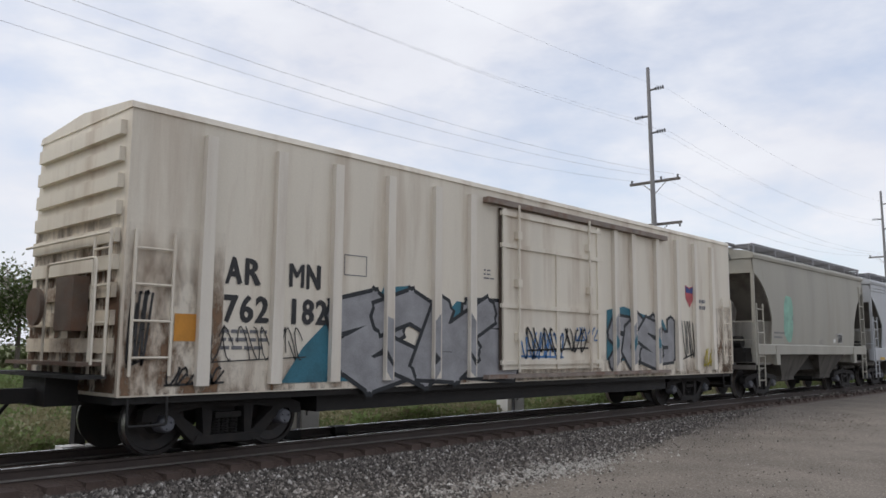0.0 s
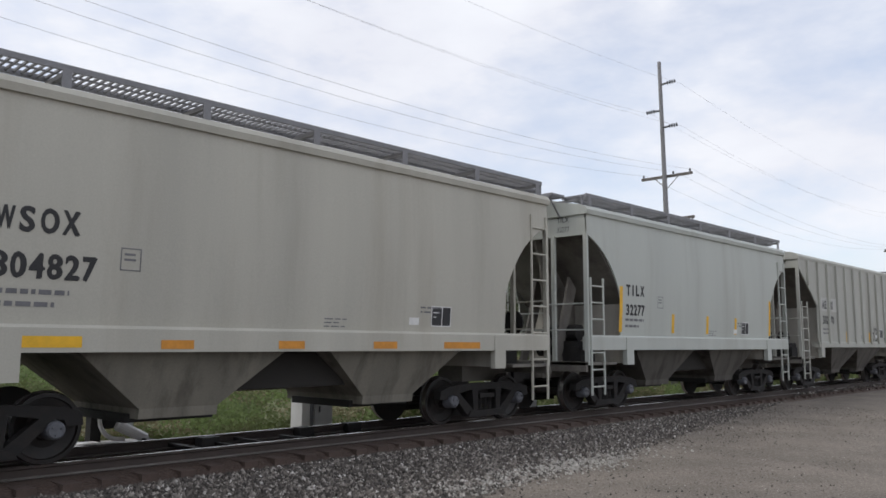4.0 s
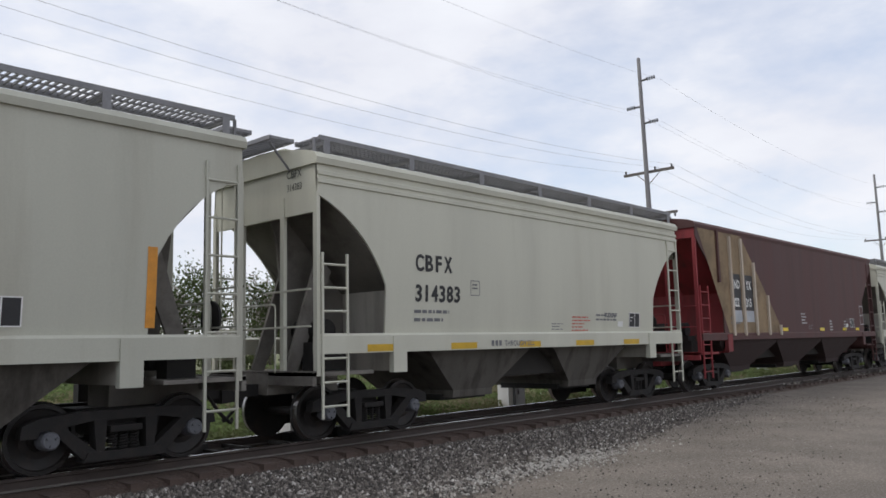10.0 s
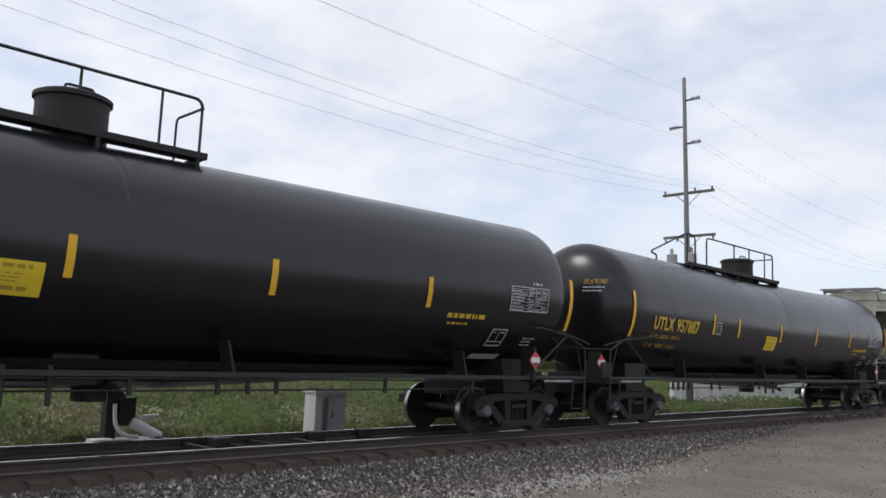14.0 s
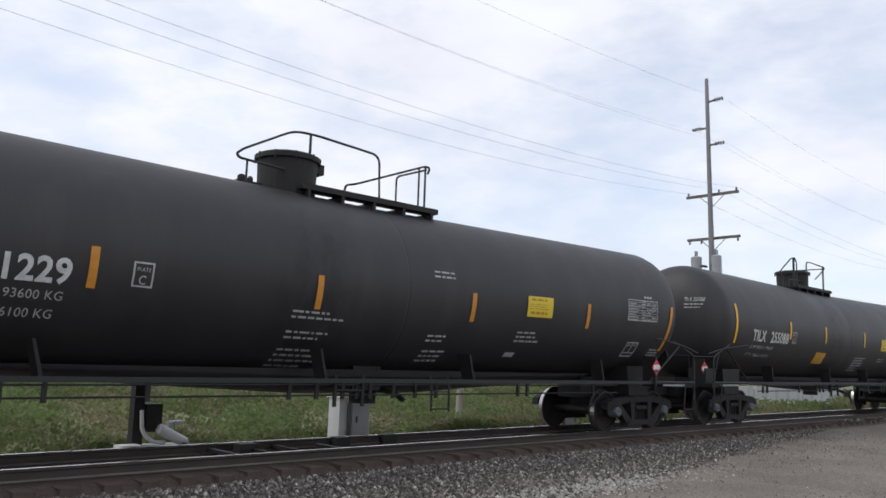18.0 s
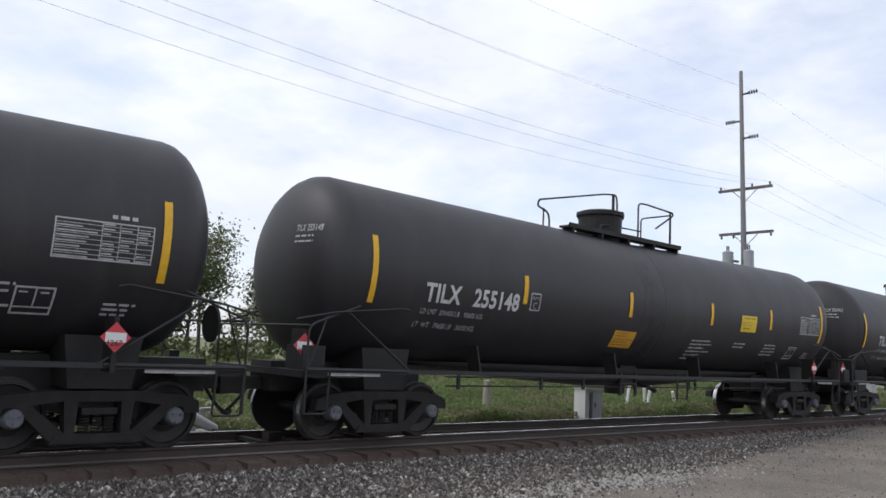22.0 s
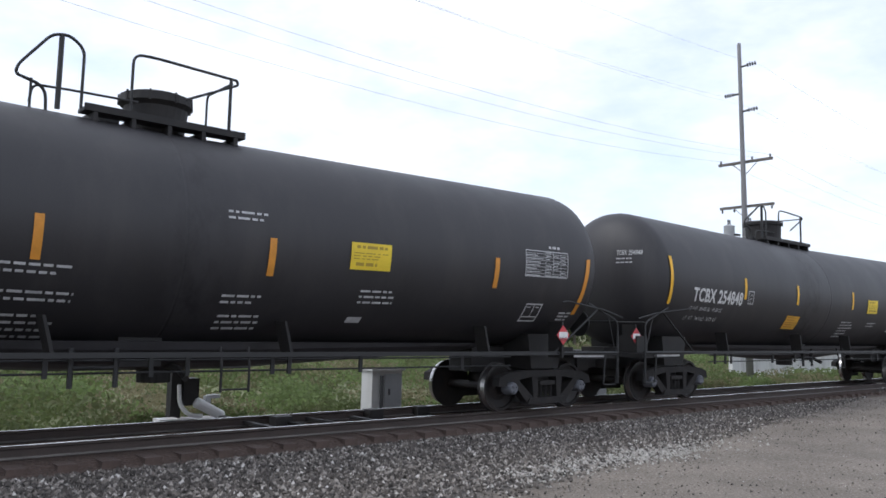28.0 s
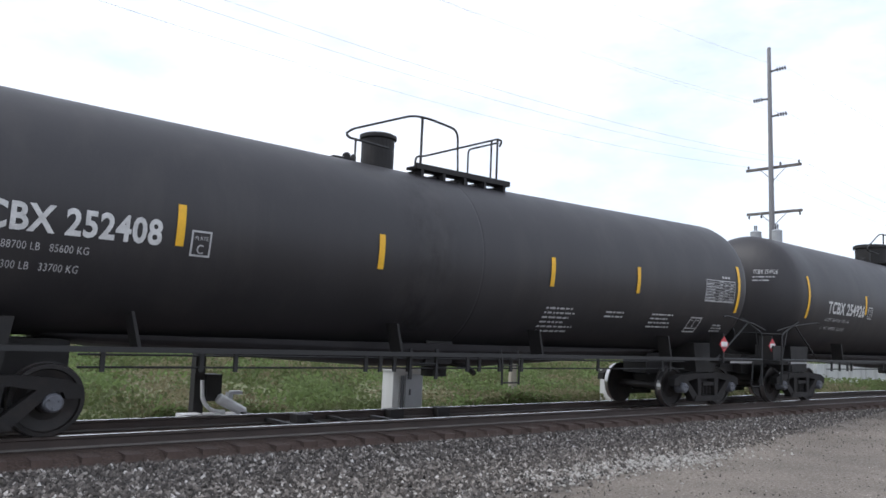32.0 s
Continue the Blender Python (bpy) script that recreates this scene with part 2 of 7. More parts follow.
def text_data(body, size, squeeze=1.0, bold=0.0):
    """Outline letters as a flat mesh in x and z, facing -y, from its lower left corner."""
    key = (body, round(bold / size, 3))
    if key not in TEXTS:
        cu = bpy.data.curves.new("letters", "FONT")
        cu.body, cu.size, cu.offset, cu.resolution_u = body, 1.0, key[1], 3
        cu.space_character = 1.06
        ob = bpy.data.objects.new("letters", cu)
        scene.collection.objects.link(ob)
        bpy.context.view_layer.update()
        me = bpy.data.meshes.new_from_object(ob.evaluated_get(bpy.context.evaluated_depsgraph_get()))
        bpy.data.objects.remove(ob)
        co = np.empty(len(me.vertices) * 3)
        me.vertices.foreach_get("co", co)
        TEXTS[key] = (co.reshape(-1, 3), [list(p.vertices) for p in me.polygons])
    co, faces = TEXTS[key]
    return co * [squeeze * size, size, size], faces


def letters(name, items, material, parent, place, label=""):
    """Writing or bars as one part. items: ('text', x, z, words, size, squeeze, bold) or ('bar', x, z, w, h); place maps (x, z, d) to the surface."""
    bm = bmesh.new()
    for it in items:
        if it[0] == "text":
            _, x, z, words, size, squeeze, bold = it
            co, faces = text_data(words, size, squeeze, bold)
            vs = [bm.verts.new((x + c[0], 0, z + c[1])) for c in co]
            for f in faces:
                try:
                    bm.faces.new([vs[i] for i in f])
                except ValueError:
                    pass
        elif it[0] == "bar":
            _, x, z, w, h = it
            bm.faces.new([bm.verts.new(p) for p in ((x, 0, z), (x + w, 0, z), (x + w, 0, z + h), (x, 0, z + h))])
        else:
            bm.faces.new([bm.verts.new((x, 0, z)) for x, z in it[1]])
    if not bm.verts:
        bm.free()
        return None
    zs = [v.co.z for v in bm.verts]
    lo, hi = min(zs), max(zs)
    k = math.ceil(lo / 0.12) * 0.12
    while k < hi and hi - lo > 0.1:
        bmesh.ops.bisect_plane(bm, geom=bm.verts[:] + bm.edges[:] + bm.faces[:], plane_co=(0, 0, k), plane_no=(0, 0, 1))
        k += 0.12
    for v in bm.verts:
        v.co = place(v.co.x, v.co.z, 0.004)
    ob = part(name, bm, material, parent, label)
    if name in ("weight_data", "small_print", "stencil_text", "red_notice", "sill_lettering", "spec_table", "end_data", "notice_text", "yellow_print", "end_mark"):
        ob["kind"] = "stuff"
    return ob


def words(x, z, body, size, squeeze=0.85, bold=0.0):
    return ("text", x, z, body, size, squeeze, bold)


def marks_line(x, z, body, size, bold):
    """Painted car marks: narrow heavy letters set in even cells."""
    out, u = [], x
    for ch in body:
        if ch == " ":
            u += 0.20 * size
            continue
        cell = (0.50 if ch.isdigit() else 0.61) * size
        fat = 0.0 if ch in "MW" else bold
        xs = text_data(ch, size, 1.0, fat)[0][:, 0]
        wide = xs.max() - xs.min()
        k = min(0.92, 0.80 * cell / wide)
        out.append(words(u + (cell - k * wide) / 2 - k * xs.min(), z, ch, size, k, fat))
        u += cell
    return out


def bars(x, z, w, rows, h=0.035, gap=0.05, seed=1):
    """Lines of small print that cannot be read."""
    r, out = random.Random(seed), []
    for i in range(rows):
        u = 0.0
        end = w * r.uniform(0.6, 1.0)
        while u < end:
            k = r.uniform(0.05, 0.2)
            out.append(("bar", x + u, z - i * (h + gap), min(k, end - u + 0.02), h))
            u += k + 0.035
    return out


# ================= trucks, wheels, couplers (shared by all cars) =================
WHEEL_R = 0.457


AXLE = 1.0                               # half the wheel base


def build_truck():
    top = new("truck_pattern")
    bm = bmesh.new()
    box(bm, -0.22, 0.22, -0.95, 0.95, 0.42, 0.66)
    box(bm, -0.35, 0.35, -0.3, 0.3, 0.66, 0.78)
    soften(bm, 0.03)
    truck = part("truck", bm, M_TRUCK, top)
    # side frame: a bow over both axle boxes with a spring nest in the middle
    bm = bmesh.new()
    upper = [(-1.22, 0.50), (-1.20, 0.66), (-1.02, 0.74), (-0.55, 0.79), (0.55, 0.79), (1.02, 0.74), (1.20, 0.66), (1.22, 0.50)]
    prism(bm, upper + [(1.03, 0.50), (1.0, 0.58), (0.78, 0.60), (0.45, 0.66), (-0.45, 0.66), (-0.78, 0.60), (-1.0, 0.58), (-1.03, 0.50)], -0.09, 0.09)
    prism(bm, [(-0.92, 0.62), (-0.74, 0.62), (-0.36, 0.27), (-0.40, 0.16), (-0.52, 0.18)], -0.09, 0.09)
    prism(bm, [(0.92, 0.62), (0.52, 0.18), (0.40, 0.16), (0.36, 0.27), (0.74, 0.62)], -0.09, 0.09)
    prism(bm, [(-0.52, 0.14), (0.52, 0.14), (0.46, 0.26), (-0.46, 0.26)], -0.12, 0.12)
    prism(bm, [(-0.36, 0.24), (-0.26, 0.24), (-0.24, 0.68), (-0.40, 0.68)], -0.10, 0.10)
    prism(bm, [(0.36, 0.24), (0.40, 0.68), (0.24, 0.68), (0.26, 0.24)], -0.10, 0.10)
    for v in bm.verts:
        v.co.x *= 1.11
    soften(bm, 0.025)
    frame_n = part("side_frame", bm, M_TRUCK, truck)
    frame_n.matrix_basis = pose(0, -1.02, 0)
    shared("side_frame", frame_n, truck, pose(0, 1.02, 0))
    bm = bmesh.new()
    for k in (-0.15, 0.0, 0.15):
        pts = [(k + 0.06 * math.cos(i * 0.9), 0.06 * math.sin(i * 0.9), 0.26 + i * 0.0055) for i in range(44)]
        tube(bm, pts, 0.014, 5)
    box(bm, -0.22, 0.22, -0.11, 0.11, 0.50, 0.58)
    spring = part("spring_nest", bm, M_TRUCK, truck)
    spring.matrix_basis = pose(0, -1.02, 0)
    shared("spring_nest", spring, truck, pose(0, 1.02, 0))
    # wheel set: two wheels with flange and dished plate, axle
    bm = bmesh.new()
    for s in (-1, 1):
        prof = [(-0.085, 0.39), (-0.085, 0.485), (-0.06, 0.487), (-0.045, WHEEL_R + 0.005), (0.06, WHEEL_R - 0.004), (0.065, 0.40),
                (0.03, 0.385), (0.0, 0.25), (0.02, 0.16), (0.05, 0.14), (0.055, 0.10)]
        lathe(bm, [(0.75 * s + a * s, r) for a, r in prof], 40, "y", (0, 0, 0))
        for f in bm.faces:
            if all(math.hypot(v.co.x, v.co.z) > WHEEL_R - 0.012 for v in f.verts) and abs(f.calc_center_median().y) > 0.70:
                f.material_index = 1
    lathe(bm, [(-1.02, 0.08), (1.02, 0.08)], 14, "y")
    bmesh.ops.recalc_face_normals(bm, faces=bm.faces)
    ws = part("wheel_set", bm, [M_WHEEL, M_TREAD], truck, "steel wheels with polished treads", smooth=False)
    ws.matrix_basis = pose(-AXLE, 0, WHEEL_R)
    shared("wheel_set", ws, truck, pose(AXLE, 0, WHEEL_R))
    bm = bmesh.new()
    lathe(bm, [(-1.18, 0.05), (-1.18, 0.095), (-1.155, 0.115), (-1.12, 0.12), (-0.95, 0.13)], 16, "y")
    for k in range(3):
        a = k * math.tau / 3 + 0.4
        lathe(bm, [(-1.21, 0.018), (-1.17, 0.018)], 6, "y", (0.062 * math.cos(a), 0, 0.062 * math.sin(a)))
    cap = part("bearing_cap", bm, M_CAP, truck, "round grey bearing end cap")
    cap.matrix_basis = pose(-AXLE, 0, WHEEL_R)
    shared("bearing_cap", cap, truck, pose(AXLE, 0, WHEEL_R))
    # brake rod and beam ends, which show between the wheels
    bm = bmesh.new()
    tube(bm, [(-0.6, -0.5, 0.32), (0.6, -0.5, 0.32)], 0.02)
    box(bm, -0.50, -0.42, -0.9, 0.9, 0.30, 0.38)
    box(bm, 0.42, 0.50, -0.9, 0.9, 0.30, 0.38)
    part("brake_beam", bm, M_FRAME, truck)
    return top, truck


TRUCK_TOP, TRUCK = build_truck()


def add_truck(car, x):
    made = {}
    for o in (TRUCK, *TRUCK.children_recursive):
        made[o] = o.copy()
        scene.collection.objects.link(made[o])
        made[o].parent = made.get(o.parent, car)
    made[TRUCK].matrix_basis = pose(x, 0, 0)
    return made[TRUCK]


def build_coupler():
    bm = bmesh.new()
    box(bm, -0.75, -0.18, -0.09, 0.09, 0.76, 0.96)
    prism(bm, [(-0.20, 0.68), (0.04, 0.70), (0.08, 0.84), (0.04, 1.0), (-0.20, 1.02)], -0.16, 0.14)
    soften(bm, 0.025)
    tube(bm, arc_pts([(-0.55, -0.30, 0.85), (-0.35, -0.32, 0.55), (-0.05, -0.20, 0.35), (0.05, -0.05, 0.42)], 0.2), 0.028, 6)
    return part("coupler", bm, M_TRUCK)


COUPLER = build_coupler()


def add_coupler(car, x, s):
    ob = shared("coupler", COUPLER, car, pose(x, 0, 0, 0, 0, 0 if s > 0 else 180))
    return ob


def bar_frame(bm, x0, x1, y, z0, z1, n, r=0.016):
    """A ladder of two stiles and n rungs."""
    tube(bm, [(x0, y, z0), (x0, y, z1)], r * 1.4, 5)
    tube(bm, [(x1, y, z0), (x1, y, z1)], r * 1.4, 5)
    for i in range(n):
        z = z0 + (z1 - z0) * (i + 0.5) / n
        tube(bm, [(x0, y, z), (x1, y, z)], r, 5)


# ================= tank cars =================
TANK_R, TANK_Z, TANK_GAP, TANK_SHIFT, HEAD = 1.60, 2.82, 0.74, -0.08, 0.76


def dip(x):
    """Both halves of the barrel slope a little towards the outlet in the middle."""
    return 0.013 * (abs(x) - 4.5)


def on_tank(x, z, d=0.0):
    r = TANK_R + 0.008 + d
    k = max(-0.98, min(0.98, (z - TANK_Z) / r))
    return Vector((x, -r * math.sqrt(1 - k * k), z + dip(x)))


def patch(x0, x1, z0, z1, place, d=0.002, n=6, lean=0.0):
    """A thin sheet that follows a surface; lean shifts its lower edge along x."""
    bm = bmesh.new()
    rows = []
    for i in range(n + 1):
        z = z0 + (z1 - z0) * i / n
        s = lean * (1 - i / n)
        rows.append([bm.verts.new(place(x + s, z, d)) for x in (x0, x1)])
    for a, b in zip(rows, rows[1:]):
        bm.faces.new((a[0], a[1], b[1], b[0]))
    return bm


def frame_lines(x, z, w, h, t=0.025, lean=0.0):
    return [("poly", [(x, z), (x + w, z), (x + w, z + t), (x, z + t)]), ("poly", [(x, z + h - t), (x + w, z + h - t), (x + w, z + h), (x, z + h)]),
            ("poly", [(x, z), (x + t, z), (x + t, z + h), (x, z + h)]), ("poly", [(x + w - t, z), (x + w, z), (x + w, z + h), (x + w - t, z + h)])]


def table_lines(x, z, w, h):
    """A ruled table: heading above it, rows, three columns and small print in the cells."""
    out = frame_lines(x, z, w, h, 0.018)
    r = random.Random(int(w * 100))
    rows = 8
    for i in range(rows):
        zi = z + h * i / rows
        out.append(("bar", x, zi, w, 0.008))
        for a, b in ((0.02, 0.44), (0.47, 0.62), (0.65, 0.80), (0.83, 0.98)):
            if r.random() < 0.75:
                out.append(("bar", x + w * a, zi + 0.022, w * (b - a) * r.uniform(0.5, 0.95), h / rows * 0.28))
    out += [("bar", x + w * k, z, 0.010, h) for k in (0.455, 0.635, 0.815)]
    return out + bars(x + 0.55 * w, z + h + 0.05, 0.5, 1, 0.05, 0.02, 4)


TANK_MESH = {}


def tank_mesh(L, gloss):
    """Barrel with two domed heads, as long as its car allows."""
    key = (round(L, 2), gloss)
    if key not in TANK_MESH:
        bm = bmesh.new()
        half = L / 2 - TANK_GAP
        prof = []
        for i in range(9):
            a = i / 8 * math.pi / 2
            prof.append((-half + HEAD * (1 - math.sin(a)), max(0.02, TANK_R * math.cos(a) ** 0.94)))
        prof = prof[::-1]
        prof += [(-half + 1.4, TANK_R), (-5.2, TANK_R), (-2.6, TANK_R), (-0.03, TANK_R), (0.0, TANK_R - 0.006), (0.03, TANK_R), (2.6, TANK_R), (5.2, TANK_R), (half - 1.4, TANK_R)]
        prof += [(-a, r) for a, r in prof[:9][::-1]]
        lathe(bm, prof, 64, "x", (0, 0, TANK_Z))
        for v in bm.verts:
            v.co.z += dip(v.co.x)
            v.co.x += TANK_SHIFT
        for e in bm.edges:
            if all(abs(v.co.x - TANK_SHIFT) < 0.04 for v in e.verts):
                e.smooth = False
        bmesh.ops.recalc_face_normals(bm, faces=bm.faces)
        ob = part("tank", bm, M_TANK_GLOSS if gloss else M_TANK, None, smooth=True)
        TANK_MESH[key] = ob.data
        bpy.data.objects.remove(ob)
    return TANK_MESH[key]


def handrails(style, z, marks):
    """Bent pipe rails round the manway platform, as paths with their radius. marks: foot of the loop, its crest, its post, its far leg, then the second rail."""
    y = -0.45
    if style == "long":
        out = [(arc_pts([(-6.4, y, z - 0.05), (-6.4, y, z + 0.1), (-6.75, y, z + 0.15), (-4.66, y, z + 0.95), (-4.18, y, z + 0.9), (-4.18, y, z)], 0.15), 0.025), ([(-4.66, y, z), (-4.66, y, z + 0.94)], 0.025), (arc_pts([(-3.46, y, z), (-3.46, y, z + 0.95), (1.36, y, z + 0.95), (1.36, y, z)], 0.15), 0.025)]
        out += [([(k, y, z), (k, y, z + 0.95)], 0.022) for k in (-1.6, -0.5, 0.7)]
        return out + [(arc_pts([(1.38, -0.45, z + 0.82), (1.38, 0.45, z + 0.82), (1.38, 0.45, z)], 0.1), 0.022)]
    a, c, p, d, f, g = marks
    if style == "curl":
        return [(arc_pts([(a + 0.9, y, z + 0.26), (a + 0.06, y, z + 0.30), (a, y, z + 0.36), (a + 0.12, y, z + 0.46), (c, y, z + 0.96), (p + 0.12, y, z + 0.98), (d, y, z + 0.90), (d + 0.04, y, z - 0.05)], 0.18), 0.022),
                ([(a + 0.2, y, z - 0.12), (a + 0.2, y, z + 0.30)], 0.02), ([(p, y, z - 0.05), (p, y, z + 0.97)], 0.026),
                (arc_pts([(f, y, z - 0.05), (f, y, z + 0.22), (f + 0.2, y, z + 0.26), (g, y, z + 0.92), (g + 0.12, y, z + 0.9), (g + 0.06, y, z + 0.78)], 0.12), 0.022),
                ([(g, y, z - 0.05), (g, y, z + 0.92)], 0.022), ([(g - 0.16, y, z - 0.05), (g - 0.16, y, z + 0.85)], 0.02), (arc_pts([(g + 0.02, y, z + 0.85), (g + 0.02, 0.45, z + 0.85), (g + 0.02, 0.45, z)], 0.1), 0.02)]
    return [(arc_pts([(a + 0.42, y, z - 0.12), (a + 0.40, y, z + 0.22), (a + 0.02, y, z + 0.32), (a + 0.06, y, z + 0.46), (c, y, z + 0.96), (p + 0.1, y, z + 1.0), (d, y, z + 0.85), (d, y, z - 0.05)], 0.16), 0.022), ([(a + 0.22, y, z - 0.1), (a + 0.22, y, z + 0.3)], 0.018),
            ([(p, y, z - 0.05), (p, y, z + 0.97)], 0.036), (arc_pts([(f, y, z - 0.05), (f, y, z + 0.95), (f + 0.3, y, z + 0.97), (g + 0.1, y, z + 0.92), (g + 0.12, y, z + 0.85), (f + 0.75, y, z + 0.42)], 0.14), 0.022),
            ([(g, y, z - 0.08), (g, y, z + 0.92)], 0.028), (arc_pts([(d - 0.65, y, z - 0.02), (d - 0.62, y, z + 0.22), (d - 0.2, y, z + 0.24), (f + 0.1, y, z + 0.26)], 0.1), 0.018), (arc_pts([(g + 0.02, y, z + 0.85), (g + 0.02, 0.45, z + 0.85), (g + 0.02, 0.45, z)], 0.1), 0.02)]


RAILS_LOW = (-2.13, -1.55, -1.42, -1.10, -0.38, 1.15)
RAILS_911 = (-2.55, -1.78, -1.55, -1.3, -0.57, 0.95)
RAILS_CURL = (-2.9, -1.86, -1.52, 0.0, -0.75, 1.15)


def tubed(path, rad, n=6):
    bm = bmesh.new()
    tube(bm, path, rad, n)
    return bm


def tank_car(L, owner, number, style="wide", manway="wide", stripe_lean=0.0, orange=True, gloss=False, small=1, hazmat="1267", yellow_txt=False, label="", text_x=0.0, text_z=0.0, orange_x=-0.5, rows=None, yellow_x=2.65, swell=1.0, rails=RAILS_LOW, man_x=0.1, print_x=(1.0, 2.95, 4.9), text_size=0.44):
    car = new("tank_car")
    half = L / 2 - TANK_GAP
    tc = L / 2 - 2.3
    tank = new("tank", tank_mesh(L, gloss))
    tank.parent = car
    tank.matrix_basis = Matrix.Translation((0, 0, (TANK_Z - TANK_R) * (1 - swell))) @ Matrix.Diagonal((1, swell, swell, 1))
    zt = (TANK_Z - TANK_R) + 2 * TANK_R * swell + dip(0) + 0.01
    tcb = owner == "TCBX"
    hb = L / 2 - 0.80
    tx = text_x or (-hb + 1.05 if tcb else -hb + 1.9)
    tx = tx if not gloss else -8.42
    txt = M_YELLOWTXT if yellow_txt else M_TANKTXT
    stripe_mat = M_STRIPE if not stripe_lean or yellow_txt else M_ORANGE
    # reflective stripes
    aged = stripe_lean > 0               # the cars with orange tape share one layout
    x_rows = (-hb + (0.6 if aged else 0.9), -hb + (3.85 if aged else 4.3), -1.9 if aged else -1.5, 1.5, 5.0, hb - 0.85)
    x_rows = (-9.37, -5.28, -3.75, -0.8, 2.15, 5.4, hb - 0.4) if gloss else x_rows
    x_rows = [(rows or {}).get(i, x) for i, x in enumerate(x_rows)]
    for i, x in enumerate(x_rows):
        last = i == len(x_rows) - 1
        tall = 0.55 if i == 0 or last else 0.27
        lean = stripe_lean * (-1 if last else 1) if i == 0 or last else 0.0
        mid = (2.62 if gloss else 2.74) if not aged else 2.40 if last or i == 0 else 2.56
        part("reflective_stripe", patch(x - 0.055, x + 0.055, mid - tall, mid + tall, on_tank, 0.003, 10, lean if last else -lean), stripe_mat, tank, "yellow reflective stripe")
    # marks and data
    wide = 1.0 if text_size > 0.4 else 1.3
    letters("owner_mark", [words(tx, 2.32 + text_z, owner, text_size, 0.84 * wide, 0.013 * text_size / 0.44)], txt, tank, on_tank, "painted owner letters")
    letters("number_mark", [words(tx + (1.28 if aged else 1.12 if wide == 1 else 1.3), 2.32 + text_z, number, text_size, 0.92 if aged else 0.84 * wide, 0.013 * text_size / 0.44)], txt, tank, on_tank, "painted car number")
    letters("weight_data", [words(tx + (0.3 if aged else -0.03), 2.10 + text_z, "LD LMT  188700 LB   85600 KG" if number == "252408" else "LD LMT  204100 LB   92580 KG" if number == "251293" else "LD LMT  206400 LB   93600 KG", 0.16 if aged else 0.13, 0.98 if aged else 0.8), words(tx + (0.28 if aged else -0.08), 1.87 + text_z, "LT  WT   74300 LB   33700 KG" if number == "252408" else "LT  WT   74900 LB   34000 KG" if number == "270342" else "LT  WT   81900 LB   37160 KG" if number == "251293" else "LT  WT   79600 LB   36100 KG", 0.16 if aged else 0.13, 0.98 if aged else 0.8)],
            txt if yellow_txt else M_GREYTXT, tank, on_tank)
    cx = x_rows[1] + (0.5 if stripe_lean else 0.15)
    letters("plate_letter", frame_lines(cx, 2.36, 0.28, 0.34) + [words(cx + 0.085, 2.40, "C", 0.17), words(cx + 0.05, 2.575, "PLATE", 0.075, 0.85)], M_GREYTXT, tank, on_tank)
    def on_dome(u, z, d=0.0):
        y = 0.55 + 0.75 * u
        r = min(TANK_R * 0.999, math.hypot(y, z - TANK_Z))
        c = (r / TANK_R) ** (1 / 0.94)
        return Vector((-half + TANK_SHIFT + HEAD * (1 - math.sqrt(1 - c * c)) - 0.012 - d, -y, z + dip(half)))

    letters("end_mark", [words(0.0, 3.3, owner + " " + number, 0.16, 0.8)], txt, tank, on_dome)
    letters("end_data", bars(0.0, 3.2, 0.7, 2, 0.03, 0.06, small), M_GREYTXT, tank, on_dome)
    if orange:
        o = part("orange_placard", patch(orange_x, orange_x + 0.76, 1.80, 2.16, on_tank, 0.004, 4), M_LABEL_O, tank, "faded orange notice plate")
        letters("notice_text", bars(orange_x + 0.06, 2.10, 0.6, 2, 0.02, 0.04, small + 9) + [("bar", orange_x + 0.02, 1.97, 0.72, 0.014)] + bars(orange_x + 0.06, 1.91, 0.6, 2, 0.02, 0.04, small + 5), mat("orange_print", (0.30, 0.14, 0.03), 0.6, bump=0), tank, lambda x, z, d: on_tank(x, z, 0.008))
    yx, yz = (yellow_x, 2.46 if aged else 2.37) if not gloss else (-1.85, 2.08)
    if small != 7:
        part("yellow_placard", patch(yx, yx + 0.78, yz, yz + 0.42, on_tank, 0.004, 5), M_LABEL_Y, tank, "yellow notice plate")
        letters("notice_text", bars(yx + 0.10, yz + 0.33, 0.58, 1, 0.045, 0.05, small + 3) + bars(yx + 0.05, yz + 0.25, 0.66, 3, 0.014, 0.03, small + 4) + bars(yx + 0.10, yz + 0.06, 0.58, 1, 0.05, 0.05, small + 2), mat("yellow_print", (0.38, 0.26, 0.03), 0.6, bump=0), tank, lambda x, z, d: on_tank(x, z, 0.008))
    letters("spec_table", table_lines(L / 2 - (3.5 if aged else 3.2), 2.54 if aged else 2.41, 1.22, 0.50), M_GREYTXT, tank, on_tank, "printed test data table")
    prints = [(print_x[0], 2.06, 1.05, 6), (print_x[1], 2.04, 0.8, 2), (print_x[2], 2.04, 0.95, 4)]
    if aged:
        prints = [(-2.32, 2.22, 0.95, 2), (-2.32, 1.90, 0.95, 2), (-2.32, 1.62, 0.85, 4), (0.5, 3.14, 0.6, 2), (0.55, 1.98, 0.6, 2), (0.6, 1.70, 0.75, 3), (2.85, 2.12, 0.8, 3)]
        letters("small_plate", [("bar", 2.8, 1.64, 0.28, 0.09)], M_GREYTXT, tank, on_tank, "small pale plate")
    if gloss:
        prints = []
        letters("weight_data", [("bar", half - 2.9, 1.44, 0.85, 0.10)], M_GREYTXT, tank, on_tank)
    for k, (x, z, w, n) in enumerate(prints):
        letters("small_print", bars(x, z, w, n, 0.032, 0.055, small + k), M_GREYTXT, tank, on_tank)
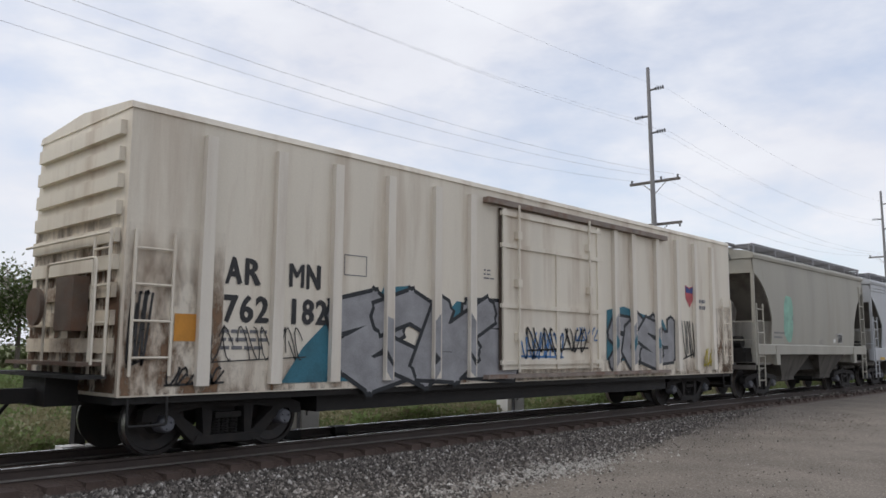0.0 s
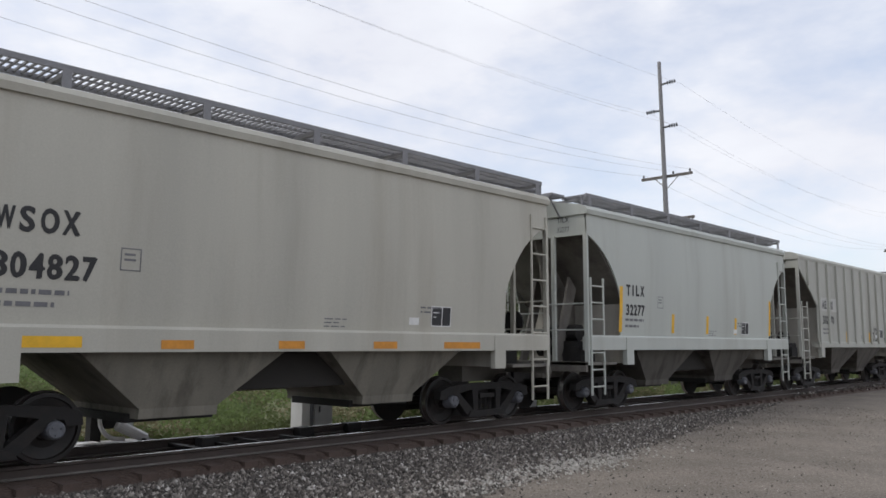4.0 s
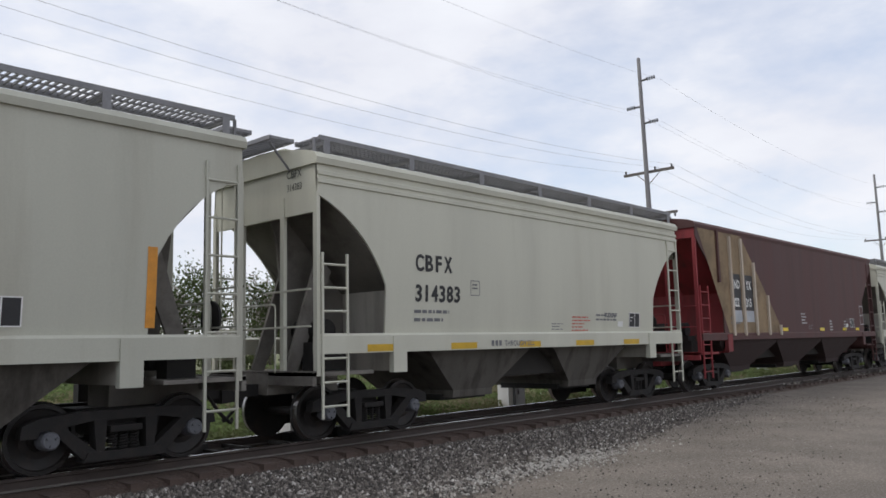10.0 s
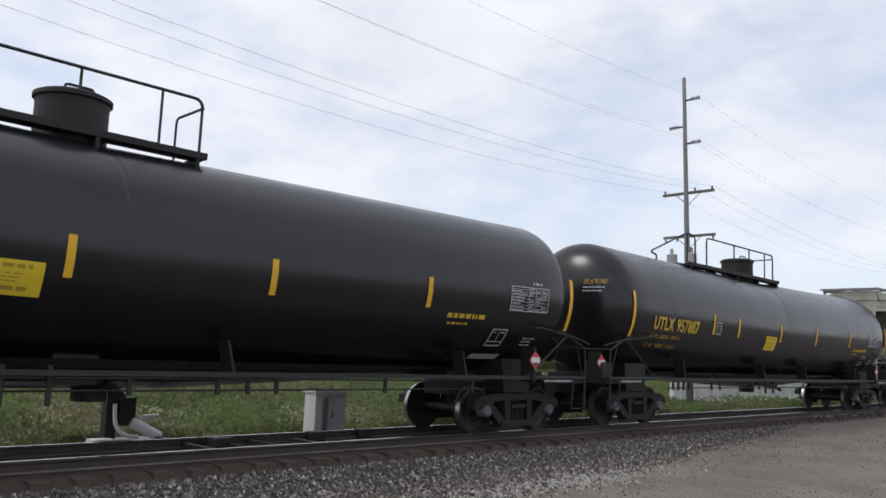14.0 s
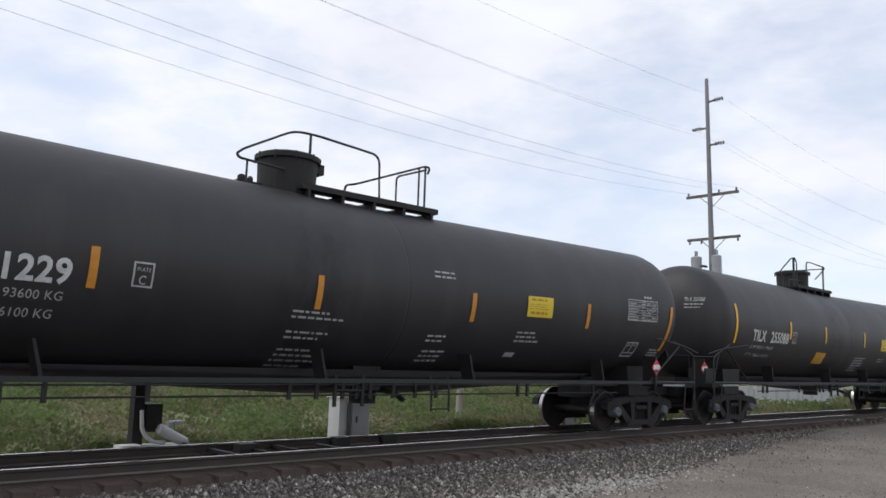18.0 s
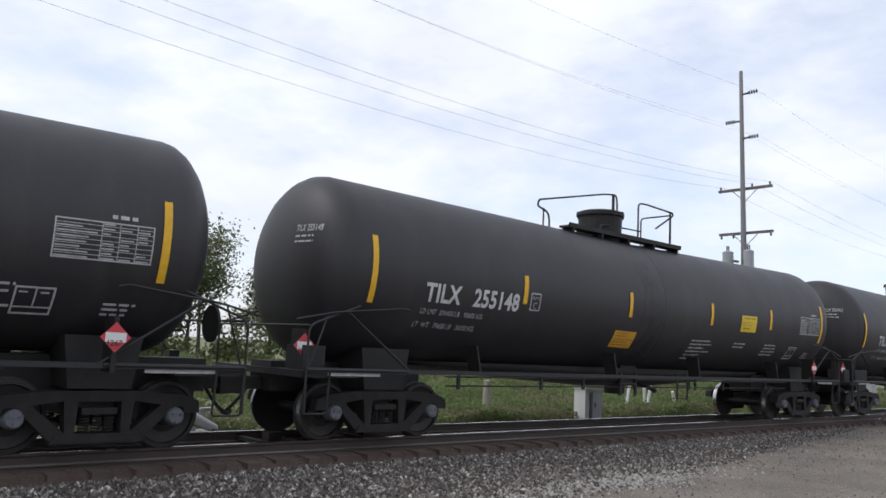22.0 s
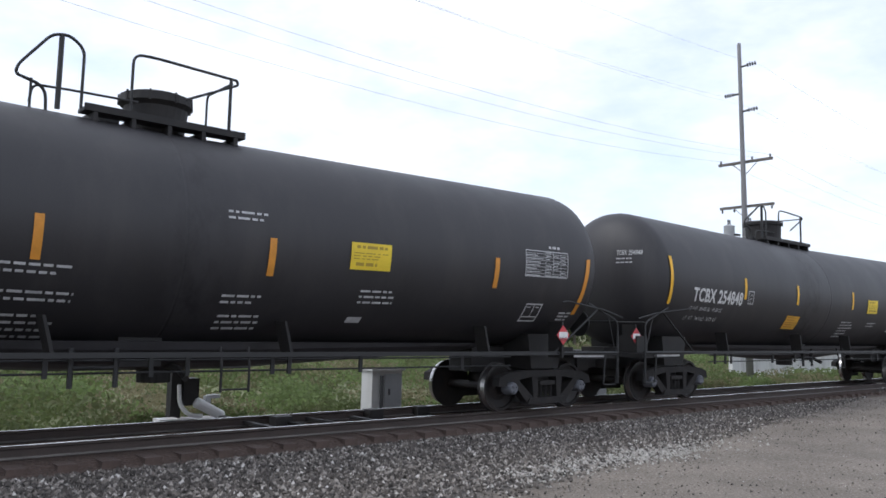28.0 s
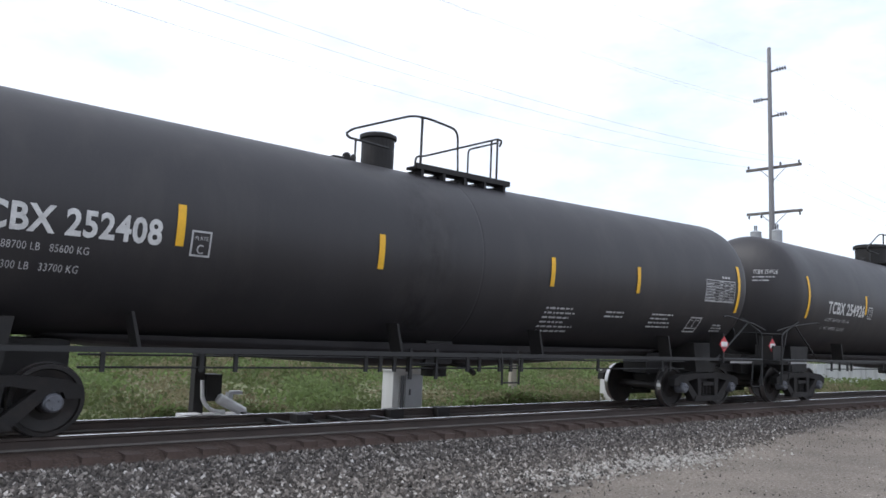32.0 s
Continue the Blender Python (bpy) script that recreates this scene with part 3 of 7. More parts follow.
    if gloss:
        letters("yellow_print", bars(5.95, 2.20, 1.5, 1, 0.085, 0.05, small) + bars(6.0, 2.08, 0.75, 1, 0.04, 0.04, small + 1), M_YELLOWTXT, tank, on_tank, "small yellow lettering")
    sx = L / 2 - (3.25 if aged else 3.5)
    letters("clean_stencil", frame_lines(sx, 1.70, 0.46, 0.34, 0.024) + [("bar", sx + 0.23, 1.79, 0.02, 0.24), ("bar", sx + 0.02, 1.78, 0.42, 0.02), ("bar", sx + 0.05, 1.96, 0.1, 0.02), ("bar", sx + 0.29, 1.96, 0.1, 0.02)], M_GREYTXT, tank, on_tank, "white outlined inspection box")
    letters("small_print", bars(sx + 1.05, 1.86, 0.45, 3, 0.03, 0.035, small + 6), M_GREYTXT, tank, on_tank)
    # hazard placards near both ends, on edge
    for x, y in ((-half - 0.1, -1.15), (half - 1.6, -1.55)):
        bm = bmesh.new()
        s = 0.19
        prism(bm, [(x - s, 1.49), (x, 1.49 - s), (x + s, 1.49), (x, 1.49 + s)], y - 0.012, y)
        pl = part("hazard_placard", bm, M_REDPL, car, "red diamond hazard placard")
        bm = bmesh.new()
        bm.faces.new([bm.verts.new((x + u, y - 0.015, 1.49 + w)) for u, w in ((-0.13, -0.06), (0.13, -0.06), (0.13, 0.06), (-0.13, 0.06))])
        part("number_panel", bm, M_WHITE, pl)
        letters("placard_number", [words(x - 0.115, 1.385, hazmat, 0.10, 0.95, 0.002)], M_BLACKTXT, pl, lambda u, w, d: Vector((u, y - 0.019, w)))
        bm = bmesh.new()
        box(bm, x - 0.03, x + 0.03, y, y + 0.35, 1.05, 1.75)
        part("placard_bracket", bm, M_FRAME, car)
    # skirt and rib along the belly, stub sills, end platforms
    bm = bmesh.new()
    rings = []
    for x, low, w in ((-tc + 0.9, 1.22, 0.3), (-tc + 1.6, 1.12, 0.6), (-1.2, 0.86, 0.95), (1.2, 0.86, 0.95), (tc - 1.6, 1.12, 0.6), (tc - 0.9, 1.22, 0.3)):
        rings.append([bm.verts.new((x, w * math.sin(a), low + (1.30 - low) * (1 - math.cos(a)))) for a in np.linspace(-1.57, 1.57, 13)])
    for p, q in zip(rings, rings[1:]):
        for i in range(13):
            bm.faces.new((p[i], p[(i + 1) % 13], q[(i + 1) % 13], q[i]))
    bm.faces.new(rings[0])
    bm.faces.new(rings[-1])
    bmesh.ops.recalc_face_normals(bm, faces=bm.faces)
    part("sloped_belly", bm, M_TANK_GLOSS if gloss else M_TANK, car, "shallow sloped belly of the tank")
    part("side_rail", box(bmesh.new(), -half - 0.2, half + 0.2, -1.50, -1.42, 1.10, 1.17), M_ROD, car)
    for x in (-tc + 1.9, -1.6, 1.7, tc - 1.9):
        bm = bmesh.new()
        prism(bm, [(x - 0.02, 1.15), (x + 0.03, 1.15), (x - 0.1, 1.62), (x - 0.14, 1.62)], -1.40, -1.1)
        part("saddle_bracket", bm, M_FRAME, car)
    for s in (-1, 1):
        bm = bmesh.new()
        x0, x1 = sorted((s * (half - 2.9), s * (L / 2 - 0.55)))
        box(bm, x0, x1, -0.33, 0.33, 0.74, 1.22)
        soften(bm, 0.02)
        part("stub_sill", bm, M_FRAME, car)
        bm = bmesh.new()
        xs = sorted((s * (half - 0.75), s * (L / 2 - 0.45)))
        box(bm, xs[0], xs[1], -1.45, 1.45, 1.02, 1.12)
        soften(bm, 0.02)
        part("end_platform", bm, M_FRAME, car)
        bm = bmesh.new()
        prism(bm, [(s * (tc - 0.4), 0.82), (s * (tc - 0.5), 1.5), (s * (tc + 0.5), 1.5), (s * (tc + 0.4), 0.82)], -1.05, 1.05)
        soften(bm, 0.02)
        part("bolster", bm, M_FRAME, car)
        xa, xb = s * (half - 1.7), s * (L / 2 - 0.5)
        for path, rad in (([(xa, -1.49, 1.14), (xb, -1.49, 1.14)], 0.03), (arc_pts([(xb, -1.49, 0.5), (xb, -1.49, 1.8), (s * (half - 0.7), -1.46, 2.15)], 0.15), 0.02), (arc_pts([(xb, 1.49, 0.5), (xb, 1.49, 1.8), (s * (half - 0.7), 1.46, 2.15)], 0.15), 0.02),
                          (arc_pts([(xb - s * 0.42, -1.49, 1.1), (xb - s * 0.42, -1.44, 0.48), (xb, -1.44, 0.48), (xb, -1.49, 1.1)], 0.05), 0.018), ([(xb, -1.49, 1.8), (xb, 1.49, 1.8)], 0.02), (arc_pts([(s * (half + 0.45), -1.46, 1.88), (s * (half - 0.2), -1.50, 2.02), (s * (half - 1.5), -1.58, 2.16), (s * (half - 1.62), -1.56, 2.13)], 0.12), 0.018), ([(s * (half - 0.45), -1.50, 2.03), (s * (half - 1.75), -1.46, 1.15)], 0.022), ([(s * (half - 0.1), -1.48, 2.0), (s * (half + 0.2), -1.46, 1.12)], 0.014)):
            part("end_handrail", tubed(path, rad), M_ROD, car)
        bm = bmesh.new()
        lathe(bm, [(-0.02, 0.28), (0.02, 0.28)], 20, "x", (s * (L / 2 - 0.62), -0.55 * s, 1.75)) if s > 0 else box(bm, xb + 0.1, xb + 0.5, -1.2, -0.7, 1.13, 1.5)
        part("brake_wheel" if s > 0 else "brake_box", bm, M_FRAME, car)
        bm = bmesh.new()
        bm.faces.new([bm.verts.new((s * (tc + 0.9) + u, -1.462, 1.05 + w)) for u, w in ((-0.5, 0), (0.5, 0), (0.5, 0.055), (-0.5, 0.055))])
        part("sill_lettering", bm, M_GREYTXT, car)
    # pipe rails with hangers under the belly
    bm = bmesh.new()
    for z in (1.06, 0.90):
        tube(bm, [(-tc + 1.2, -1.25, z), (tc - 1.2, -1.25, z)], 0.016)
    part("pipe_rail", bm, M_ROD, car)
    r = random.Random(small)
    x = -tc + 1.5
    first = None
    while x < tc - 1.4:
        if first is None:
            first = part("rail_hanger", box(bmesh.new(), -0.03, 0.03, -1.27, -1.23, 0.84, 1.1), M_ROD, car)
            first.matrix_basis = pose(x, 0, 0)
        else:
            shared("rail_hanger", first, car, pose(x, 0, 0))
        x += r.choice((0.28, 0.5, 1.3, 2.2))
    bm = bmesh.new()
    lathe(bm, [(-0.42, 0.24), (0.1, 0.26), (0.5, 0.26)], 18, "z", (0.2, 0, 1.1))
    tube(bm, arc_pts([(0.2, -0.2, 0.95), (0.2, -0.9, 0.92), (0.2, -1.15, 0.8)], 0.1), 0.05)
    box(bm, -0.6, 0.0, -0.75, -0.25, 0.95, 1.5)
    part("bottom_outlet", bm, M_FRAME, car)
    bm = bmesh.new()
    bar_frame(bm, -1.35, -0.8, -1.3, 0.72, 1.22, 1, 0.026)
    part("outlet_guard", bm, M_ROD, car)
    if not gloss:
        for u in (0.0, 0.42):
            part("ladder_stile", tubed(arc_pts([(0.55 + u, -1.50, 0.62), (0.55 + u, -1.50, 1.0), (0.55 + u, -1.44, 1.24)], 0.1), 0.02), M_FRAME, car)
        for k in range(2):
            part("ladder_rung", tubed([(0.55, -1.505, 0.66 + 0.3 * k), (0.97, -1.505, 0.66 + 0.3 * k)], 0.015), M_FRAME, car)
    if not gloss:
        # faint trace of product run down the side below the manway
        spill = random.Random(small * 7 + 1)
        u, w = man_x + spill.uniform(-0.3, 0.5), spill.uniform(0.6, 1.3)
        part("spill_stain", patch(u - w, u + w, 1.55, 4.28, on_tank, 0.001, 16), stain_paint("product_spill", (0.012, 0.0115, 0.012), 1.2, 5.6, 0.38, True), tank, "faint dark spill below the manway")
    # top platform with manway and rails
    ends = (-4.95, 1.4) if style == "long" else (rails[0] + 0.85, rails[5] + 0.18) if style == "wide" else (rails[2] - 0.25, rails[5] + 0.18)
    for s in (-1, 1):
        bm = bmesh.new()
        box(bm, *ends, *sorted((s * 0.36, s * 0.66)), zt + 0.0, zt + 0.05)
        box(bm, *ends, *sorted((s * 0.64, s * 0.665)), zt + 0.0, zt + 0.10)
        part("platform", bm, M_FRAME, car)
    for x in np.linspace(ends[0] + 0.15, ends[1] - 0.15, 5):
        part("platform_support", box(bmesh.new(), x - 0.03, x + 0.03, -0.66, 0.66, zt - 0.16, zt - 0.005), M_FRAME, car)
    for path, rad in handrails(style, zt + 0.04, rails):
        part("handrail", tubed(path, rad), M_ROD, car)
    bm = bmesh.new()
    mx = man_x if style != "long" else -0.42
    if manway == "wide":
        lathe(bm, [(-0.12, 0.50), (0.50, 0.52), (0.52, 0.57), (0.60, 0.57), (0.64, 0.48), (0.66, 0.1)], 28, "z", (mx, 0, zt + 0.03))
        for k in range(10):
            a = k * math.tau / 10
            lathe(bm, [(0.48, 0.018), (0.62, 0.018)], 6, "z", (mx + 0.56 * math.cos(a), 0.56 * math.sin(a), zt + 0.03))
        box(bm, mx + 0.5, mx + 0.70, -0.1, 0.1, zt + 0.44, zt + 0.62)
    elif manway == "tall":
        lathe(bm, [(-0.12, 0.30), (0.46, 0.30), (0.48, 0.34), (0.54, 0.34), (0.57, 0.28), (0.58, 0.1)], 24, "z", (mx, 0, zt + 0.06))
    elif style == "long":
        lathe(bm, [(-0.12, 0.50), (0.52, 0.50), (0.54, 0.54), (0.60, 0.54), (0.64, 0.46), (0.66, 0.1)], 28, "z", (mx, 0, zt + 0.04))
        tube(bm, arc_pts([(mx - 0.2, -0.2, zt + 0.66), (mx - 0.2, -0.2, zt + 0.78), (mx + 0.2, -0.2, zt + 0.78), (mx + 0.2, -0.2, zt + 0.66)], 0.05), 0.02)
    elif manway == "box":
        box(bm, mx - 0.32, mx + 0.32, -0.36, 0.36, zt - 0.1, zt + 0.46)
        soften(bm, 0.05, 2)
    else:
        lathe(bm, [(-0.12, 0.42), (0.30, 0.47), (0.36, 0.54), (0.48, 0.53), (0.52, 0.43), (0.54, 0.1)], 24, "z", (mx, 0, zt + 0.04))
        for k in range(9):
            a = k * math.tau / 9
            lathe(bm, [(0.34, 0.018), (0.50, 0.018)], 6, "z", (mx + 0.53 * math.cos(a), 0.53 * math.sin(a), zt + 0.04))
    part("manway", bm, M_FRAME, car, "black manway housing with bolted lid", smooth=False)
    if style != "long":
        bm = bmesh.new()
        for k, (u, r, h) in enumerate(((-0.95, 0.07, 0.10), (-0.78, 0.06, 0.07), (-0.68, 0.05, 0.14))):
            lathe(bm, [(-0.1, r), (h, r), (h + 0.03, r * 0.6)], 10, "z", (mx + u + (0.2 if manway == "tall" else 0), -0.05 + 0.1 * (k - 1), zt + 0.02))
        box(bm, mx - 1.05, mx - 0.6, -0.22, 0.22, zt - 0.06, zt + 0.05)
        part("valve_cluster", bm, M_FRAME, car, "small black relief valves")
    add_truck(car, -tc)
    add_truck(car, tc)
    add_coupler(car, L / 2, 1)
    add_coupler(car, -L / 2, -1)
    tagged(car, label or "black tank car with yellow reflective stripes and white lettering", "tank car", "freight train cars")
    return car



# ================= covered hopper cars =================
# space to the coupling, cut over the truck, depth of the top corner, height of the knee, bulge of the cut, roundness of the side, foot of the sill
SHAPE = {"curved": (0.76, 1.43, 0.58, 2.62, 0.30, 0.06, 1.44), "beaded": (0.66, 1.50, 0.62, 2.62, 0.26, 0.06, 1.45), "angled": (0.55, 1.50, 0.64, 2.70, 0.10, 0.06, 1.17),
         "hooded": (0.60, 1.55, 1.05, 2.50, 0.08, 0.07, 1.31), "ribbed": (0.55, 1.62, 0.40, 3.0, 0.0, 0.0, 1.50)}


def side_outline(half, cut, bulge, z0, z1, tab, knee):
    """One end of a hopper side: full length at the top, cut back over the truck, upright below the knee."""
    pts = [(-half, z1), (-half, z1 - tab)]
    n = 8 if bulge else 1
    drop = z1 - tab - knee
    for i in range(1, n + 1):
        a = i / n
        k = bulge * 4 * a * (1 - a) * 0.5
        pts.append((-half + cut * (a + k * 0.7), z1 - tab - drop * (a - k * 0.8)))
    return pts + [(-half + cut, z0)]


def hopper_car(L, owner, number, paint, style="curved", bays=2, marks=(), text_mat=None, stripes="yellow", roof_mat=None, ribs=0, sill=None,
               belly=None, end_paint=None, top=4.80, label="", extra=None, text_x=None, text_size=0.42, text_z=0.0):
    car = new("hopper_car")
    gap, cut, tab, knee, bulge, round_side, sill_foot = SHAPE[style]
    half = L / 2 - gap
    tc = L / 2 - 2.25
    W, zs, zr = 1.58, 1.61 + (0.06 if style in ("curved", "beaded") else 0.0), top - 0.12
    text_mat = text_mat or M_BLACKTXT
    left = side_outline(half, cut, bulge, zs, zr, tab, knee)
    outline = left + [(-x, z) for x, z in left[::-1]]

    def reach(z):
        """Half the width of the rounded side at a height."""
        return W - round_side * ((z - 3.35) / 1.5) ** 2

    def on_side(x, z, d=0.0):
        return Vector((x, -reach(z) - 0.022 - d, z))

    faces = {}
    for s in (-1, 1):
        bm = bmesh.new()
        prism(bm, outline, -0.02, 0.02)
        bmesh.ops.recalc_face_normals(bm, faces=bm.faces)
        if round_side:
            for z in np.linspace(zs + 0.2, zr - 0.2, 14):
                bmesh.ops.bisect_plane(bm, geom=bm.verts[:] + bm.edges[:] + bm.faces[:], plane_co=(0, 0, z), plane_no=(0, 0, 1))
        for e in bm.edges:
            e.smooth = e.calc_face_angle(0) < 0.6
        for f in bm.faces:
            f.smooth = round_side > 0 and abs(f.normal.y) > 0.9
        for v in bm.verts:
            v.co.y += s * reach(v.co.z)
        faces[s] = part("side_panel", bm, paint, car)
    side = faces[-1]
    # roof: shallow crown with rounded eaves
    bm = bmesh.new()
    eave = [(W + 0.03, zr - 0.10), (W + 0.05, zr), (W - 0.02, zr + 0.09), (W - 0.2, zr + 0.15), (0.5, zr + 0.30), (0, zr + 0.32)]
    section(bm, [(-y, z) for y, z in eave] + [(y, z) for y, z in eave[:-1][::-1]], -half - 0.05, half + 0.05)
    bmesh.ops.recalc_face_normals(bm, faces=bm.faces)
    part("roof", bm, roof_mat or paint, car)
    if style in ("angled", "beaded"):
        for k in range(2):
            bm = bmesh.new()
            y = -reach(zr - 0.25 - 0.14 * k)
            section(bm, [(y - 0.05, zr - 0.28 - 0.14 * k), (y - 0.05, zr - 0.22 - 0.14 * k), (y - 0.01, zr - 0.2 - 0.14 * k), (y - 0.01, zr - 0.3 - 0.14 * k)], -half, half)
            part("side_bead", bm, paint, side)
    # running board on the roof: grating between long bars
    zb = zr + 0.17
    for s in (-1, 1) if style != "ribbed" else ():
        bm = bmesh.new()
        y0 = s * 0.84
        for k in (0, 0.66):
            box(bm, -half + 0.1, half - 0.1, y0 + s * k - 0.02, y0 + s * k + 0.02, zb + 0.16, zb + 0.24)
        for k in (0.11, 0.22, 0.33, 0.44, 0.55) if style in ("beaded", "angled") else (0.33,):
            box(bm, -half + 0.1, half - 0.1, y0 + s * k - 0.006, y0 + s * k + 0.006, zb + 0.19, zb + 0.22)
        n = int(L * 9)
        for i in range(n):
            x = -half + 0.12 + (2 * half - 0.24) * i / (n - 1)
            box(bm, x - 0.014, x + 0.014, min(y0, y0 + s * 0.66), max(y0, y0 + s * 0.66), zb + 0.19, zb + 0.22)
        part("running_board", bm, M_GALV, car, "grey steel grating walkway")
    first = None
    for x in np.linspace(-half + 0.25, half - 0.25, 7):
        for s in (-1, 1) if style != "ribbed" else ():
            if first is None:
                bm = bmesh.new()
                prism(bm, [(-0.06, zr + 0.05), (0.06, zr + 0.05), (0.06, zb + 0.19), (-0.06, zb + 0.19)], -1.522, -1.498)
                box(bm, -0.03, 0.03, -1.51, -0.5, zb + 0.1, zb + 0.16)
                first = part("walkway_bracket", bm, M_GALV, car)
                first.matrix_basis = pose(x, 0, 0)
            else:
                shared("walkway_bracket", first, car, pose(x, 0, 0, 0, 0, 0 if s < 0 else 180))
    # crossover walkways that stand out past both ends of the roof
    for e in (-1, 1):
        bm = bmesh.new()
        xa, xb = sorted((e * (half + 0.06), e * (half + 0.52)))
        y0, y1, zw = (-1.0, 1.4, zb + 0.16) if style != "ribbed" else (-0.9, 0.9, zb + 0.05)
        for x in (xa, xb):
            box(bm, x - 0.02, x + 0.02, y0, y1, zw, zw + 0.07)
        for y in np.linspace(y0, y1, 22):
            box(bm, xa, xb, y - 0.014, y + 0.014, zw + 0.01, zw + 0.06)
        part("end_walkway", bm, M_GALV, car, "grey steel grating across the end")
        for y in (y0 + 0.15, y1 - 0.15):
            bm = bmesh.new()
            tube(bm, [(e * (half + 0.45), y, zw), (e * (half + 0.02), y, zw - 0.45)], 0.022, 5)
            part("walkway_brace", bm, M_GALV, car)
        if style != "ribbed":
            bm = bmesh.new()
            tube(bm, [(e * (half - 0.05), -1.43, zr), (e * (half - 0.05), -1.43, zb + 0.2)], 0.03, 5)
            part("walkway_post", bm, M_GALV, car)
    for x in np.linspace(-half + 1.3, half - 1.3, 4 if style != "ribbed" else 6):
        bm = bmesh.new()
        w = (half - 1.0) / 5
        box(bm, x - w, x + w, -0.32, 0.32, zr + 0.3, zr + 0.42)
        soften(bm, 0.04)
        part("hatch_cover", bm, roof_mat or paint, car)
    belly = belly or BELLY
    # ends: slope sheets, end panel, centre sill
    for s in (-1, 1):
        ep = end_paint if end_paint and s < 0 else paint
        zt2 = zr - tab
        xk = s * (half - cut - 0.30)
        wide = reach(knee) - 0.03
        bm = bmesh.new()
        prism(bm, [(s * (half - 0.02), zt2 + 0.01), (s * (half - 0.28), zt2 + 0.01), (xk, knee - 0.06), (xk - s * 0.05, knee - 0.06), (s * (half - 0.34), zt2 + 0.05), (s * (half - 0.02), zt2 + 0.05)], -wide, wide)
        bmesh.ops.recalc_face_normals(bm, faces=bm.faces)
        part("slope_sheet", bm, END_SHADE_GRIME if extra != "brown" else ep, car)
        bm = bmesh.new()
        box(bm, *sorted((xk, xk - s * 0.04)), -reach(1.7) + 0.03, reach(1.7) - 0.03, 1.12, knee - 0.05)
        part("shear_plate", bm, ep if extra == "brown" or style == "hooded" else END_PALE, car)
        bm = bmesh.new()
        lathe(bm, [(-0.55, 0.05), (-0.5, 0.15), (0.5, 0.15), (0.55, 0.05)], 14, "y", (s * (half - cut * 0.55), -0.1, 1.42))
        box(bm, *sorted((s * (half - cut * 0.3), s * (half - cut * 0.62))), -1.05, -0.75, 1.16, 1.5)
        part("brake_valve", bm, M_FRAME, car)
        bm = bmesh.new()
        box(bm, *sorted((s * half, s * (half - 0.05))), -W + 0.02, W - 0.02, zt2 - (0.28 if style in ("beaded", "angled") else 0.0), zr + 0.05)
        part("end_panel", bm, ep, car)
        bm = bmesh.new()
        for y in (-0.5, 0.5):
            prism(bm, [(s * (half - 0.1), 1.1), (s * (half - 0.35), 1.1), (s * (half - cut * 0.75), zs + 1.25), (s * (half - cut * 0.55), zs + 1.55)], y - 0.03, y + 0.03)
        box(bm, *sorted((s * (half - 1.4), s * (half + 0.12))), -0.35, 0.35, 0.78, 1.15)
        soften(bm, 0.015)
        part("end_brace", bm, END_SHADE_GRIME if extra != "brown" else ep, car)
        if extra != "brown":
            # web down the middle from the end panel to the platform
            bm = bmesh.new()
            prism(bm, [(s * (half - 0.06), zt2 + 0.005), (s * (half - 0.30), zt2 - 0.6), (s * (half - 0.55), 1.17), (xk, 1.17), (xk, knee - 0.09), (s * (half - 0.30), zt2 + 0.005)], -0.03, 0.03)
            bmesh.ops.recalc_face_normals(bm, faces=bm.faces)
            part("end_web", bm, END_SHADE_GRIME, car)
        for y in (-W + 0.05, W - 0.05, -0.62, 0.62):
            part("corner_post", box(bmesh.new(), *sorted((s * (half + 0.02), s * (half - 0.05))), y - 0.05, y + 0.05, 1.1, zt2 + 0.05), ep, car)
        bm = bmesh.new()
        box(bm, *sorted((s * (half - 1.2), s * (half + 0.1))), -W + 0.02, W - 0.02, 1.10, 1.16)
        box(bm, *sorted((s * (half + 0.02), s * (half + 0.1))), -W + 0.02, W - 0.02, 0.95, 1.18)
        part("end_platform", bm, END_SHADE_GRIME if extra != "brown" else ep, car)
        if style != "angled":
            part("jacking_pad", box(bmesh.new(), *sorted((s * (half - cut - 0.1), s * (half - cut - 0.42))), -W - 0.07, -W + 0.05, sill_foot - 0.35, zs + 0.06), ep, car)
        for y in (-W - 0.02, W + 0.02):
            bm = bmesh.new()
            bar_frame(bm, *sorted((s * (half - 0.08), s * (half - 0.6))), y, 0.42, 3.1 if s < 0 else zt2 + 0.2, 7, 0.02)
            part("ladder", bm, ep, car)
        xe = s * (half + 0.1)
        for path in ([(xe, -W + 0.06, 1.9), (xe, W - 0.06, 1.9)], [(xe, -W + 0.06, 2.5), (xe, -0.3, 2.5)], arc_pts([(xe, -0.55, 1.15), (xe, -0.55, 2.3), (xe, 0.55, 2.3), (xe, 0.55, 1.15)], 0.1), arc_pts([(xe, 0.7, 1.15), (xe, 0.7, zr + 0.1), (xe, 1.15, zr + 0.1), (xe, 1.15, 1.15)], 0.1)):
            part("end_handrail", tubed(path, 0.018, 5), ep, car)
    bm = bmesh.new()
    lathe(bm, [(-0.02, 0.28), (0.02, 0.28)], 20, "x", (half + 0.14, -0.5, 2.05))
    part("brake_wheel", bm, M_FRAME, car)
    bm = bmesh.new()
    box(bm, -half + 0.5, -half + 1.2, -0.95, -0.5, 1.14, 1.65)
    lathe(bm, [(-0.5, 0.2), (0.5, 0.2)], 14, "y", (-half + 0.8, -0.3, 1.85))
    soften(bm, 0.02)
    part("brake_reservoir", bm, M_FRAME, car)
